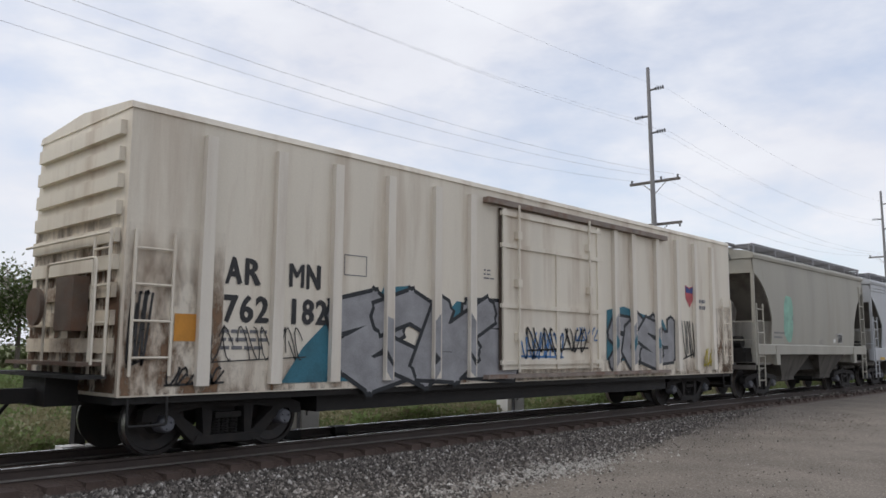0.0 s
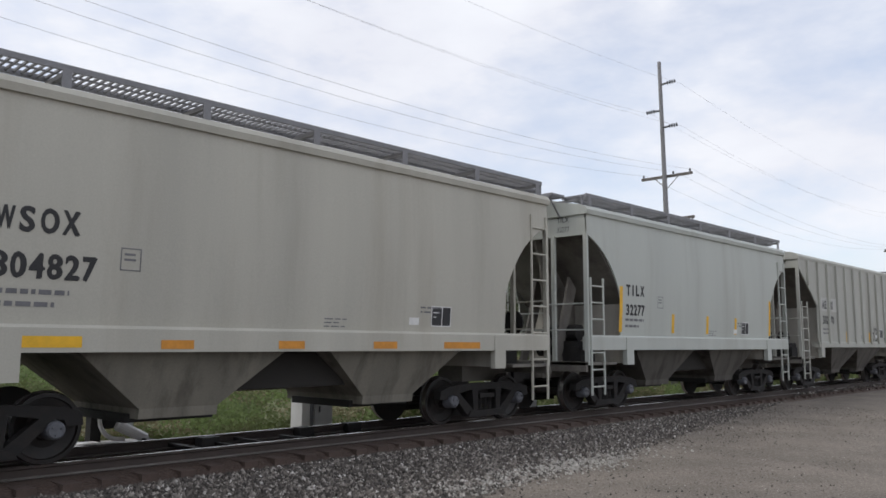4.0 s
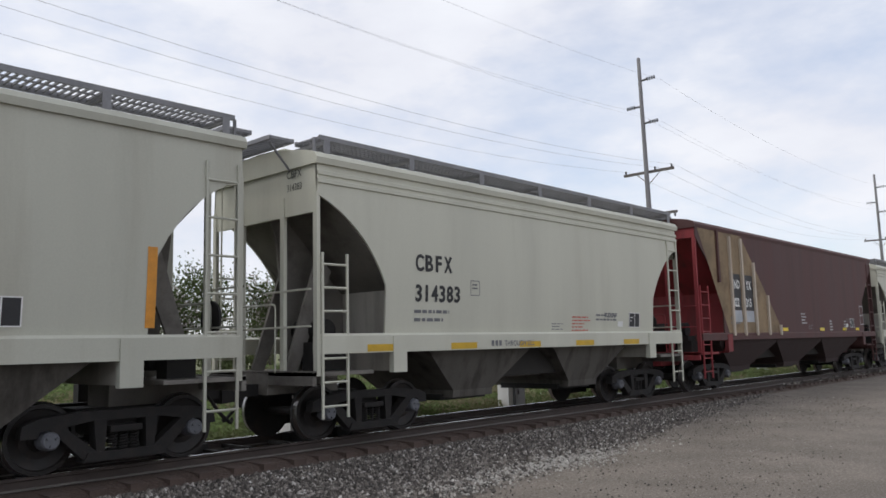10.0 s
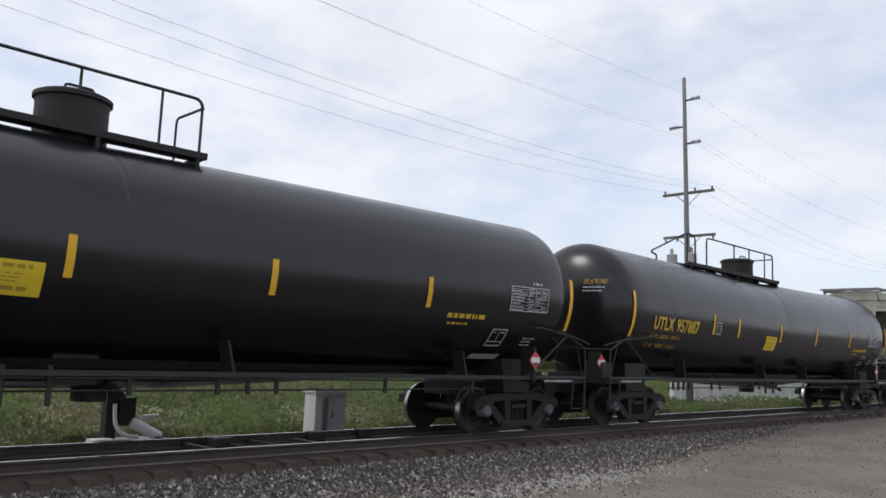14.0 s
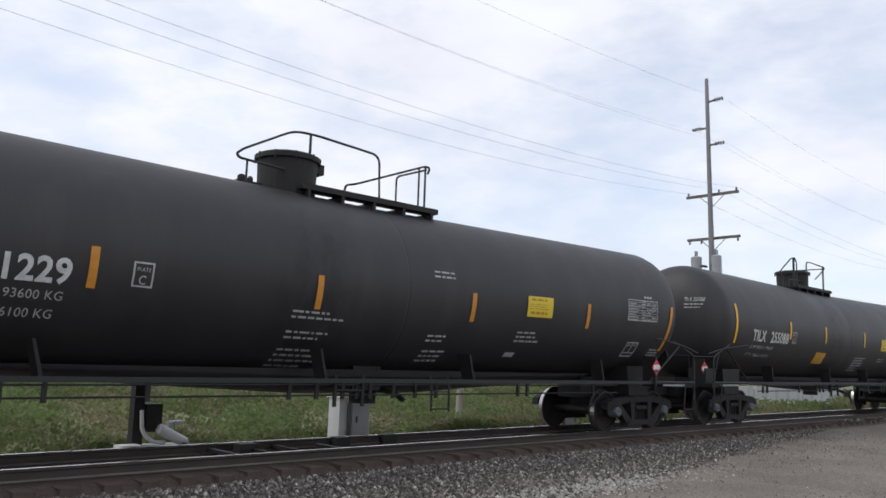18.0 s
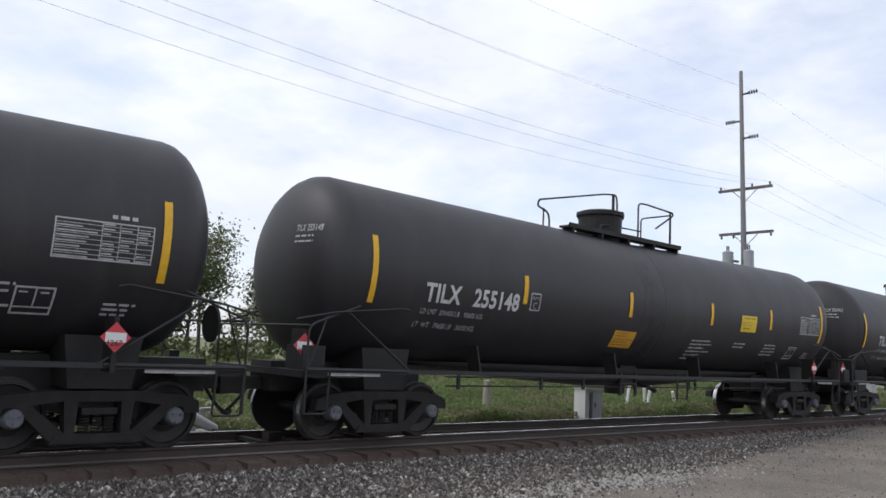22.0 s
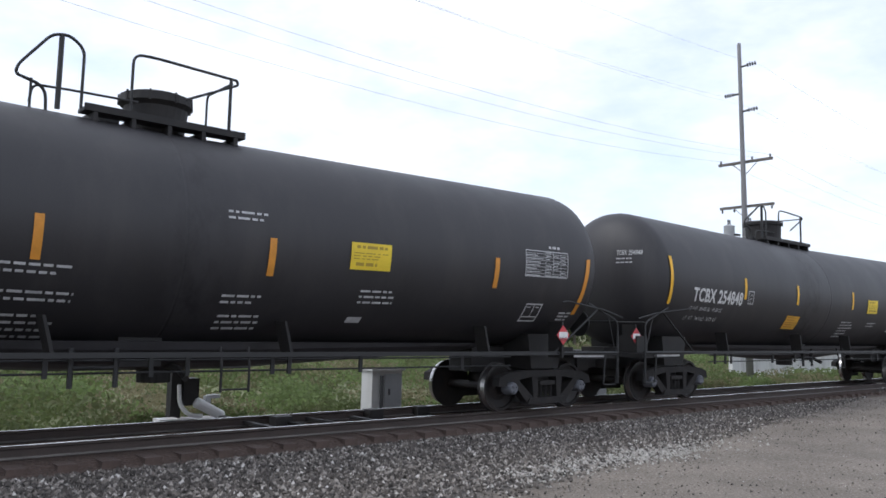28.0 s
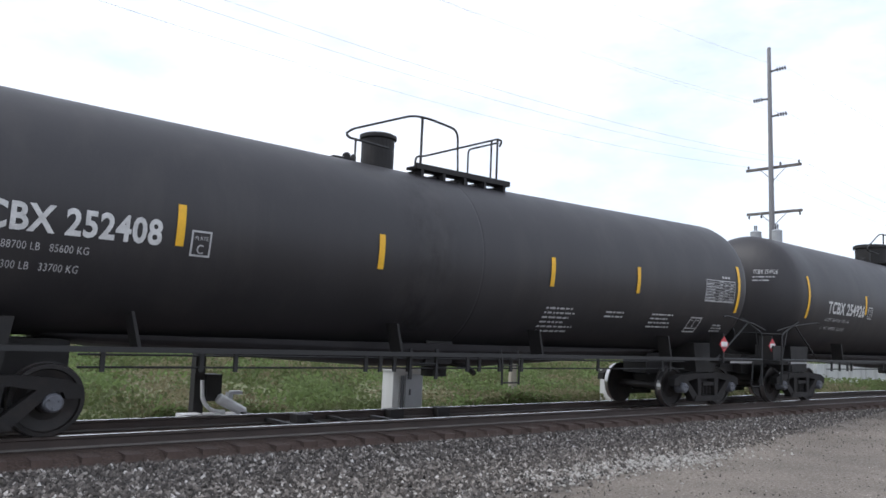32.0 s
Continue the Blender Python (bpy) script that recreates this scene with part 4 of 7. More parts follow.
    # side sills
    for s in (-1, 1):
        bm = bmesh.new()
        run = half - 0.05 if style not in ("ribbed", "hooded") or extra == "brown" else half - cut
        section(bm, [(s * (W + 0.05), sill_foot), (s * (W + 0.05), zs + 0.07), (s * (W + 0.018), zs + 0.11), (s * (W - 0.2), zs + 0.07), (s * (W - 0.2), sill_foot)], -run, run)
        bmesh.ops.recalc_face_normals(bm, faces=bm.faces)
        part("side_sill", bm, sill or paint, car)
    # discharge bays under the body
    bw = min(2 * (half - cut + 0.2) / bays, 3.05 if style == "ribbed" else 4.0) if extra != "brown" else 4.6
    span = bw * bays
    bm = bmesh.new()
    box(bm, -span / 2 + bw / 2, span / 2 - bw / 2, -0.45, 0.45, 0.80, zs - 0.06)
    soften(bm, 0.015)
    part("centre_sill", bm, END_SHADE_GRIME if extra != "brown" else belly, car)
    for i in range(bays):
        c = -span / 2 + bw * (i + 0.5) - (0.45 if extra == "brown" else 0)
        bm = bmesh.new()
        z_out = 0.52
        topw, botw = bw / 2 + (0.02 if style == "ribbed" else -0.35), 0.78 if extra == "brown" else 0.48 if style == "ribbed" else 0.6
        rings = []
        for z, hx, hy in ((zs - 0.12, topw, W - 0.06 if style == "ribbed" else W - 0.14), (zs - 0.24, topw - 0.1, W - 0.10 if style == "ribbed" else W - 0.17), (z_out + 0.14, botw, 1.12), (z_out, botw, 1.1)):
            rings.append([bm.verts.new((c + a * hx, b * hy, z)) for a, b in ((-1, -1), (1, -1), (1, 1), (-1, 1))])
        for a, b in zip(rings, rings[1:]):
            for k in range(4):
                bm.faces.new((a[k], b[k], b[(k + 1) % 4], a[(k + 1) % 4]))
        bm.faces.new(rings[-1][::-1])
        bmesh.ops.recalc_face_normals(bm, faces=bm.faces)
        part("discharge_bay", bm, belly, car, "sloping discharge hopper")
        bm = bmesh.new()
        box(bm, c - botw - 0.08, c + botw + 0.08, -0.85, 0.85, z_out - 0.06, z_out + 0.06)
        tube(bm, [(c - botw * 0.3, -1.1, z_out + 0.03), (c - botw * 0.3, 1.1, z_out + 0.03)], 0.03)
        soften(bm, 0.01)
        part("outlet_gate", bm, M_FRAME, car)
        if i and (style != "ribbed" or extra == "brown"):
            # dark block added for the shade under the slope sheets between two bays
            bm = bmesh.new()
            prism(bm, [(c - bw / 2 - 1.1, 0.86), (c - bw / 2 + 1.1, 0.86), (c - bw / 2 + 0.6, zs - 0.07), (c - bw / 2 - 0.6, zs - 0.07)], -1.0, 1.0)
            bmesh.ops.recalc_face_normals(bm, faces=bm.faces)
            part("slope_hood", bm, HOLLOW_SHADE, car)
    # posts on ribbed sides
    if ribs:
        for i in range(ribs):
            x = -half + 0.75 + (2 * half - 1.5) * i / (ribs - 1) if extra != "brown" else (-7.4, -6.52, -5.65, -4.72, -3.66, -2.66)[i]
            zb0 = zs + 0.02
            d = abs(x) - (half - cut)
            if d > 0:
                zb0 = knee + (zr - tab - knee) * d / cut
            if extra == "brown" and -7 < x < 0:
                # posts are tan only below the edge of the tan field
                zd = min(zr - 0.2, 4.85 - 0.98 * (x + 5.6))
                part("side_post", box(bmesh.new(), x - 0.06, x + 0.06, -W - 0.09, -W - 0.018, zb0, zd), mat("pale_post", (0.5, 0.43, 0.35), 0.8, vary=0.2, dirt=RUST, dirt_amount=0.25, streak=True), side)
                continue
            bm = bmesh.new()
            prism(bm, [(x - 0.06, zb0), (x + 0.06, zb0), (x + 0.05, zr - 0.08), (x - 0.05, zr - 0.08)], -W - 0.09, -W - 0.018)
            part("side_post", bm, paint, side)
    # lettering
    tx = text_x if text_x is not None else -half + {"curved": 1.62, "beaded": 2.2, "angled": 2.1, "hooded": 1.95, "ribbed": 2.1}[style]
    for z, w in ((2.92, owner), (2.92 - 1.33 * text_size, number)):
        letters("reporting_mark", marks_line(tx, z + text_z, w, text_size, 0.013), text_mat, side, on_side, "painted car marks")
        if w:
            letters("mark_edge", marks_line(tx + 0.018, z + text_z, w, text_size, 0.0), text_mat, side, lambda u, v, d: on_side(u, v, 0.006))
    for lines in (bars(tx, 2.14, 1.0, 2, 0.06, 0.09, len(number)), bars(half - cut - 2.4, 2.2, 0.8, 2, 0.03, 0.05, 3), frame_lines(tx + 1.55, 2.5, 0.28, 0.3, 0.015) + bars(tx + 1.6, 2.7, 0.15, 2, 0.03, 0.04, 5), bars(0.2, 1.95, 0.5, 3, 0.02, 0.04, 6)):
        letters("weight_data", lines, mat("grey_print", (0.16, 0.16, 0.17), 0.6, vary=0.2, bump=0), side, on_side)
    if extra != "brown":
        letters("end_mark", [words(0, 0.2, owner.replace(" ", ""), 0.19, 0.85), words(0, -0.02, number.replace(" ", ""), 0.17, 0.8)], text_mat, side, lambda u, w, d: Vector((-half - 0.012, -0.75 - u, zr - 0.45 + w)))
    bm = bmesh.new()
    x = half - (2.75 if style == "beaded" else 3.55)
    bm.faces.new([bm.verts.new(on_side(x + u, 1.88 + w, 0.003)) for u, w in ((0, 0), (0.52, 0), (0.52, 0.37), (0, 0.37))])
    st = part("stencil_plate", bm, M_BLACKTXT, side, "black data stencil")
    letters("stencil_text", frame_lines(x, 1.88, 0.52, 0.37, 0.018) + [("bar", x + 0.27, 1.89, 0.02, 0.35)] + bars(x + 0.06, 2.12, 0.1, 2, 0.02, 0.06, 2) + [("bar", x - 0.55, 1.9, 0.24, 0.13)],
            M_WHITE, st, lambda u, w, d: on_side(u, w, 0.007))
    smat = {"yellow": M_STRIPE, "orange": M_ORANGE, "sill_orange": M_ORANGE, "none": None}[stripes]
    if smat:
        def on_sill(u, w, d):
            return Vector((u, -W - 0.056 - d, w))

        if stripes == "sill_orange":
            for x, w in ((-2.58, 0.48), (-0.71, 0.48), (1.18, 0.54), (2.89, 1.0)):
                part("reflective_stripe", patch(x, x + w, sill_foot + 0.04, sill_foot + 0.16, on_sill, 0.002, 1), smat, side, "orange reflective strip on the sill")
            if style == "curved":
                part("reflective_stripe", patch(-5.3, -3.62, sill_foot + 0.06, sill_foot + 0.2, on_sill, 0.002, 1), M_STRIPE, side, "long yellow reflective strip on the sill")
        elif style == "curved":
            e = half - cut + 0.02
            for i, x in enumerate((-e, -1.9, 0.1, 1.95, e)):
                part("reflective_stripe", patch(x - 0.07, x + 0.07, zs + 0.2, zs + (1.3 if i in (0, 4) else 0.7), on_side, 0.003, 6), smat, side, "yellow reflective stripe")
        elif style in ("angled", "beaded"):
            runs = ((-5.45, 0.7), (-2.7, 0.54), (-0.28, 0.56), (2.26, 0.5), (4.6, 0.6)) if style == "angled" else [(x, 0.75) for x in np.arange(-half + cut - 0.5, half - cut - 0.6, 2.1)]
            for x, w in runs:
                part("reflective_stripe", patch(x, x + w, sill_foot + 0.02, sill_foot + 0.14, on_sill, 0.002, 1), SILL_AMBER, side, "yellow reflective strip")
            letters("sill_lettering", [("bar", -2.0 + 0.12 * k, sill_foot + 0.05, 0.08, 0.12) for k in range(13) if k not in (3, 9)] if style == "angled" else
                    [("bar", -2.0 + 0.12 * k, sill_foot + 0.06, 0.08, 0.11) for k in range(3)] + [words(-1.58, sill_foot + 0.055, "THROUGH SILL", 0.155, 0.9, 0.003)], mat("grey_print", (0.16, 0.16, 0.17), 0.6, vary=0.2, bump=0), side, lambda u, w, d: on_sill(u, w, 0.003))
        else:
            for x in np.linspace(-half + cut + 0.15, half - cut - 0.5, 4):
                part("reflective_stripe", patch(x, x + 0.12, zs + 0.05, zs + (1.05 if x < 0 and x < -half + cut + 0.3 else 0.5), on_side, 0.003, 1), smat, side, "yellow reflective stripe")
    for k in marks:
        k(side, on_side, half)
    add_truck(car, -tc)
    add_truck(car, tc)
    add_coupler(car, L / 2, 1)
    add_coupler(car, -L / 2, -1)
    tagged(car, label or "pale grey covered hopper car with smooth sides and roof walkway", "hopper car", "freight train cars")
    return car


# ================= insulated box cars =================
def patch_end(x, w, z0, z1):
    bm = bmesh.new()
    bm.faces.new([bm.verts.new(p) for p in ((x, -w, z0), (x, w, z0), (x, w, z1), (x, -w, z1))])
    return bm


def stain_paint(name, color, low, high, share, flanks=False):
    """Rust and dirt that has run and splashed: ragged blots that thin out from one height to another."""
    if name in MATS:
        return MATS[name]
    m = bpy.data.materials.new(name)
    m.use_nodes = True
    t = m.node_tree
    n = t.nodes
    bsdf, out = n["Principled BSDF"], n["Material Output"]
    tc, sep, mp, blot = n.new("ShaderNodeTexCoord"), n.new("ShaderNodeSeparateXYZ"), n.new("ShaderNodeMapping"), n.new("ShaderNodeTexNoise")
    mp.inputs["Scale"].default_value = (2.2, 2.2, 1.0)
    blot.inputs["Scale"].default_value, blot.inputs["Detail"].default_value, blot.inputs["Roughness"].default_value = 1.7, 8, 0.65
    wire(t, tc.outputs["Object"], sep.inputs[0])
    wire(t, tc.outputs["Object"], mp.inputs[0])
    wire(t, mp.outputs[0], blot.inputs["Vector"])
    fade, cut, mul = n.new("ShaderNodeMapRange"), n.new("ShaderNodeMapRange"), n.new("ShaderNodeMath")
    fade.inputs["From Min"].default_value, fade.inputs["From Max"].default_value = high, low
    cut.inputs["From Min"].default_value, cut.inputs["From Max"].default_value = 0.42, 0.68
    cut.inputs["To Max"].default_value = share
    mul.operation = "MULTIPLY"
    wire(t, sep.outputs["Z"], fade.inputs["Value"])
    wire(t, blot.outputs["Fac"], cut.inputs["Value"])
    wire(t, fade.outputs[0], mul.inputs[0])
    wire(t, cut.outputs[0], mul.inputs[1])
    bsdf.inputs["Base Color"].default_value = (*color, 1)
    bsdf.inputs["Roughness"].default_value = 0.85
    alpha = mul
    if flanks:
        # thins out towards both sides of the sheet
        across, mid, bell, alpha = n.new("ShaderNodeSeparateXYZ"), n.new("ShaderNodeMath"), n.new("ShaderNodeMapRange"), n.new("ShaderNodeMath")
        mid.operation, mid.inputs[1].default_value, alpha.operation = "PINGPONG", 0.5, "MULTIPLY"
        bell.interpolation_type = "SMOOTHSTEP"
        bell.inputs["From Max"].default_value = 0.5
        wire(t, tc.outputs["Generated"], across.inputs[0])
        wire(t, across.outputs["X"], mid.inputs[0])
        wire(t, mid.outputs[0], bell.inputs["Value"])
        wire(t, bell.outputs[0], alpha.inputs[0])
        wire(t, mul.outputs[0], alpha.inputs[1])
    wire(t, alpha.outputs[0], bsdf.inputs["Alpha"])
    MATS[name] = m
    return m


def box_car(L, owner, number, paint, art, label, door_at=0.0):
    car = new("box_car")
    half, W, z0, z1 = L / 2 - 1.15, 1.58, 0.88, 4.78
    tc = L / 2 - 3.1

    def on_side(x, z, d=0.0):
        return Vector((x, -W - 0.006 - d, z))

    bm = bmesh.new()
    box(bm, -half, half, -W, W, z0, z1)
    soften(bm, 0.05, 2)
    body = part("body", bm, paint, car)
    bm = bmesh.new()
    section(bm, [(-W - 0.03, z1 - 0.02), (-W + 0.02, z1 + 0.08), (0, z1 + 0.2), (W - 0.02, z1 + 0.08), (W + 0.03, z1 - 0.02)], -half - 0.02, half + 0.02)
    bmesh.ops.recalc_face_normals(bm, faces=bm.faces)
    part("roof", bm, paint, car)
    posts = [-8.37, -7.14, -6.0, -4.80, -3.60, -2.6, 2.75, 3.6, 4.85, 6.0, 7.1, 8.2]
    if L < 21:
        posts = [x + 0.43 for x in posts]
    for x in posts:
        for s in (-1, 1):
            bm = bmesh.new()
            prism(bm, [(x - 0.10, z0 + 0.12), (x + 0.10, z0 + 0.12), (x + 0.085, z1 - 0.2), (x - 0.085, z1 - 0.2)], *sorted((s * (W - 0.01), s * (W + 0.10))))
            soften(bm, 0.025)
            part("side_post", bm, POST_WHITE, body)
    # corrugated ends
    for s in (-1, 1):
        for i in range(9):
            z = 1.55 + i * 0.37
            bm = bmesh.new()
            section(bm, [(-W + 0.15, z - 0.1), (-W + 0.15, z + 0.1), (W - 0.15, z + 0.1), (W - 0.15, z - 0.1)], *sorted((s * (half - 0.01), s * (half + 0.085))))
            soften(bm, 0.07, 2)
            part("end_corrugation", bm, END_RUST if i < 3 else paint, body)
        part("end_stain", patch_end(s * (half + 0.012), W - 0.05, z0 + 0.05, 3.4), stain_paint("end_rust", (0.11, 0.062, 0.036), 1.9, 3.8, 2.2), body, "rust and dirt on the lower end")
        bm = bmesh.new()
        bar_frame(bm, s * (half - 0.12), s * (half - 0.68), -W - 0.06, 1.15, 3.1, 4, 0.018)
        part("ladder", bm, paint, car)
        bm = bmesh.new()
        for y in (-W + 0.12, -W + 0.6):
            tube(bm, [(s * (half + 0.14), y, 1.15), (s * (half + 0.14), y, 3.1)], 0.024, 5)
        for i in range(4):
            tube(bm, [(s * (half + 0.14), -W + 0.12, 1.35 + i * 0.5), (s * (half + 0.14), -W + 0.6, 1.35 + i * 0.5)], 0.018, 5)
        tube(bm, [(s * (half + 0.16), -W + 0.1, 3.05), (s * (half + 0.16), W - 0.1, 3.05)], 0.02)
        part("end_ladder", bm, paint, car)
        bm = bmesh.new()
        tube(bm, arc_pts([(s * (half - 0.15), -W, z0), (s * (half - 0.15), -W - 0.02, 0.5), (s * (half - 0.7), -W - 0.02, 0.5), (s * (half - 0.7), -W, z0)], 0.05), 0.02)
        part("step", bm, M_FRAME, car)
        bm = bmesh.new()
        box(bm, *sorted((s * (half - 0.2), s * (half + 0.45))), -0.4, 0.4, 0.72, 1.15)
        box(bm, *sorted((s * (half + 0.1), s * (half + 0.5))), -W + 0.1, W - 0.1, 1.12, 1.17)
        soften(bm, 0.03)
        part("end_sill", bm, M_FRAME, car)
        rusty = mat("rusty_gear", (0.15, 0.115, 0.09), 0.85, vary=0.3, scale=2, dirt=RUST, dirt_amount=0.5, bump=0.3)
        bm = bmesh.new()
        box(bm, *sorted((s * (half + 0.09), s * (half + 0.3))), -0.75, -0.15, 1.75, 2.5)
        soften(bm, 0.04)
        part("brake_housing", bm, rusty, car, "rusty brake gear housing")
        bm = bmesh.new()
        lathe(bm, [(-0.03, 0.27), (0.03, 0.27)], 20, "x", (s * (half + 0.38), 0.35, 2.1))
        part("brake_wheel", bm, rusty, car)
        part("crossover_platform", box(bmesh.new(), *sorted((s * (half + 0.05), s * (half + 0.42))), -W + 0.3, W - 0.3, 1.28, 1.33), rusty, car)
        part("end_handrail", tubed(arc_pts([(s * (half + 0.3), -W + 0.15, 1.3), (s * (half + 0.3), -W + 0.15, 2.7), (s * (half + 0.3), 0.2, 2.7), (s * (half + 0.3), 0.2, 1.3)], 0.08), 0.02), paint, car)
    bm = bmesh.new()
    box(bm, -half, half, -W + 0.1, W - 0.1, 0.78, z0)
    box(bm, -tc + 1.6, tc - 1.6, -1.2, 1.2, 0.5, 0.8)
    soften(bm, 0.03)
    part("underframe", bm, M_FRAME, car)
    # plug door with its frame, bars and rods
    dx0, dx1 = -1.72 + door_at, 1.93 + door_at
    door_z0, door_z1 = z0 + 0.25, z1 - 0.35
    bm = bmesh.new()
    box(bm, dx0, dx1, -W - 0.09, -W + 0.01, door_z0, door_z1)
    soften(bm, 0.02)
    door = part("door", bm, paint, car, "sliding plug door")
    for x in (dx0 - 0.035, dx1 + 0.005):
        part("door_seal", box(bmesh.new(), x, x + 0.03, -W - 0.086, -W - 0.03, door_z0, door_z1), mat("door_seal_grime", (0.07, 0.05, 0.038), 0.85, vary=0.3, scale=4), door)
    for z in (door_z0 + 0.1, 2.38, 3.62, door_z1 - 0.15):
        part("door_brace", box(bmesh.new(), dx0 - 0.05, dx1 + 0.05, -W - 0.14, -W - 0.08, z, z + 0.09), paint, door)
    for x, za, zb in ((dx0, door_z0, door_z1), (0.15 + door_at, door_z0, 3.62), (dx1 - 0.1, door_z0, door_z1)):
        part("door_brace", box(bmesh.new(), x, x + 0.1, -W - 0.13, -W - 0.08, za, zb), paint, door)
    for x in (-1.24 + door_at, 1.44 + door_at):
        bm = bmesh.new()
        tube(bm, [(x, -W - 0.17, door_z0 - 0.05), (x, -W - 0.17, door_z1 + 0.1)], 0.028)
        for z in (1.8, 2.9, 3.9):
            box(bm, x - 0.07, x + 0.07, -W - 0.2, -W - 0.09, z - 0.08, z + 0.08)
        part("lock_rod", bm, paint, door)
    for z, r in ((door_z1 + 0.05, 0.07), (z0 + 0.08, 0.05)):
        bm = bmesh.new()
        box(bm, dx0 - 0.5, 5.3 + door_at, -W - 0.16, -W, z, z + r * 1.6)
        part("door_track", bm, mat("rusty_track", (0.24, 0.2, 0.17), 0.8, vary=0.3, dirt=RUST, dirt_amount=0.6), car)
    # lettering
    tx = -half + 1.48 + 0.35 * door_at
    for u, z, w in ((0, 2.48, owner[:2]), (1.13, 2.48, owner[2:]), (0, 1.92, number[:3]), (1.13, 1.92, number[3:])):
        letters("reporting_mark", marks_line(tx + u, z, w, 0.54, 0.016), M_BLACKTXT, body, on_side, "bold black car marks")
        letters("mark_edge", marks_line(tx + u + 0.025, z + 0.006, w, 0.54, 0.0), M_BLACKTXT, body, lambda a, b, d: on_side(a, b, 0.006))
    for lines in (bars(tx, 1.75, 1.1, 3, 0.05, 0.07, 3), bars(-2.2, 3.1, 0.3, 3, 0.03, 0.05, 4), bars(half - 2.2, 2.9, 0.5, 2, 0.1, 0.08, 5), frame_lines(-5.8, 2.75, 0.5, 0.35, 0.015)):
        letters("weight_data", lines, mat("grey_print", (0.16, 0.16, 0.17), 0.6), body, on_side)
    x, z = half - 3.0, 2.75
    bm = bmesh.new()
    bm.faces.new([bm.verts.new(on_side(x + u, z + w, 0.003)) for u, w in ((0.0, 0.25), (0.25, 0.0), (0.5, 0.25), (0.5, 0.62), (0.25, 0.55), (0.0, 0.62))])
    sh = part("shield_sign", bm, mat("shield_red", (0.42, 0.08, 0.09), 0.6, vary=0.2), body, "red, white and blue shield emblem")
    bm = bmesh.new()
    bm.faces.new([bm.verts.new(on_side(x + u, z + w, 0.006)) for u, w in ((0.02, 0.40), (0.48, 0.40), (0.48, 0.59), (0.25, 0.52), (0.02, 0.59))])
    part("shield_field", bm, mat("shield_blue", (0.04, 0.06, 0.20), 0.6), sh)
    part("orange_panel", patch(-half + 0.75, -half + 1.25, 1.62, 2.0, on_side, 0.003, 1), mat("orange_panel", (0.55, 0.24, 0.03), 0.6, vary=0.2), body, "faded orange panel")
    for x0, x1, zt, low, high, share, nm in ((-half + 0.03, -half + 1.5, 3.2, 1.5, 3.3, 1.3, "corner_rust"), (-half + 1.5, half - 0.03, 1.6, 0.95, 1.55, 0.8, "sill_rust"), (half - 1.3, half - 0.03, 2.8, 1.2, 2.8, 0.8, "corner_rust")):
        part("rust_stain", patch(x0, x1, z0 + 0.02, zt, on_side, 0.0015, 1), stain_paint(nm, (0.20, 0.12, 0.07), low, high, share), body, "ragged brown rust stain")
    art(body, on_side, half)
    over_posts(body, on_side, posts, art)
    add_truck(car, -tc)
    add_truck(car, tc)
    add_coupler(car, L / 2, 1)
    add_coupler(car, -L / 2, -1)
    tagged(car, label, "box car", "freight train cars")
    return car


# ================= graffiti: sprayed shapes on the car sides =================
def blob(cx, cz, w, h, seed, n=22, rough=0.18):
    r = random.Random(seed)
    return [(cx + w / 2 * math.copysign(abs(math.cos(a)) ** 0.7, math.cos(a)) * (1 + r.uniform(-rough, rough)),
             cz + h / 2 * math.copysign(abs(math.sin(a)) ** 0.7, math.sin(a)) * (1 + r.uniform(-rough, rough))) for a in [i * math.tau / n for i in range(n)]]


def stroke(pts, w):
    """A sprayed line as a run of quads."""
    out = []
    for (x0, z0), (x1, z1) in zip(pts, pts[1:]):
        d = math.hypot(x1 - x0, z1 - z0) or 1
        nx, nz = -(z1 - z0) / d * w / 2, (x1 - x0) / d * w / 2
        ex, ez = (x1 - x0) / d * w * 0.3, (z1 - z0) / d * w * 0.3
        out.append(("poly", [(x0 - ex + nx, z0 - ez + nz), (x0 - ex - nx, z0 - ez - nz), (x1 + ex - nx, z1 + ez - nz), (x1 + ex + nx, z1 + ez + nz)]))
    return out


def scribble(x, z, w, h, seed, n=4, width=0.035):
    """A hand-drawn tag that cannot be read: looping strokes."""
    r, out = random.Random(seed), []
    for i in range(n):
        cx = x + w * (i + 0.5) / n
        a0, turn = r.uniform(0, 6), r.choice((-1, 1)) * r.uniform(3.5, 6.5)
        pts = [(cx + w / n * 0.55 * math.cos(a0 + turn * k / 9) * (0.6 + 0.08 * k), z + h / 2 + h / 2 * math.sin(a0 + turn * k / 9 * 1.3)) for k in range(10)]
        out += stroke(pts, width)
    out += stroke([(x, z + h * r.uniform(-0.1, 0.2)), (x + w, z + h * r.uniform(0, 0.4))], width)
    return out


def paint_of(name, color):
    return mat("spray_" + name, color, 0.6, vary=0.3, scale=2.5, bump=0.03)


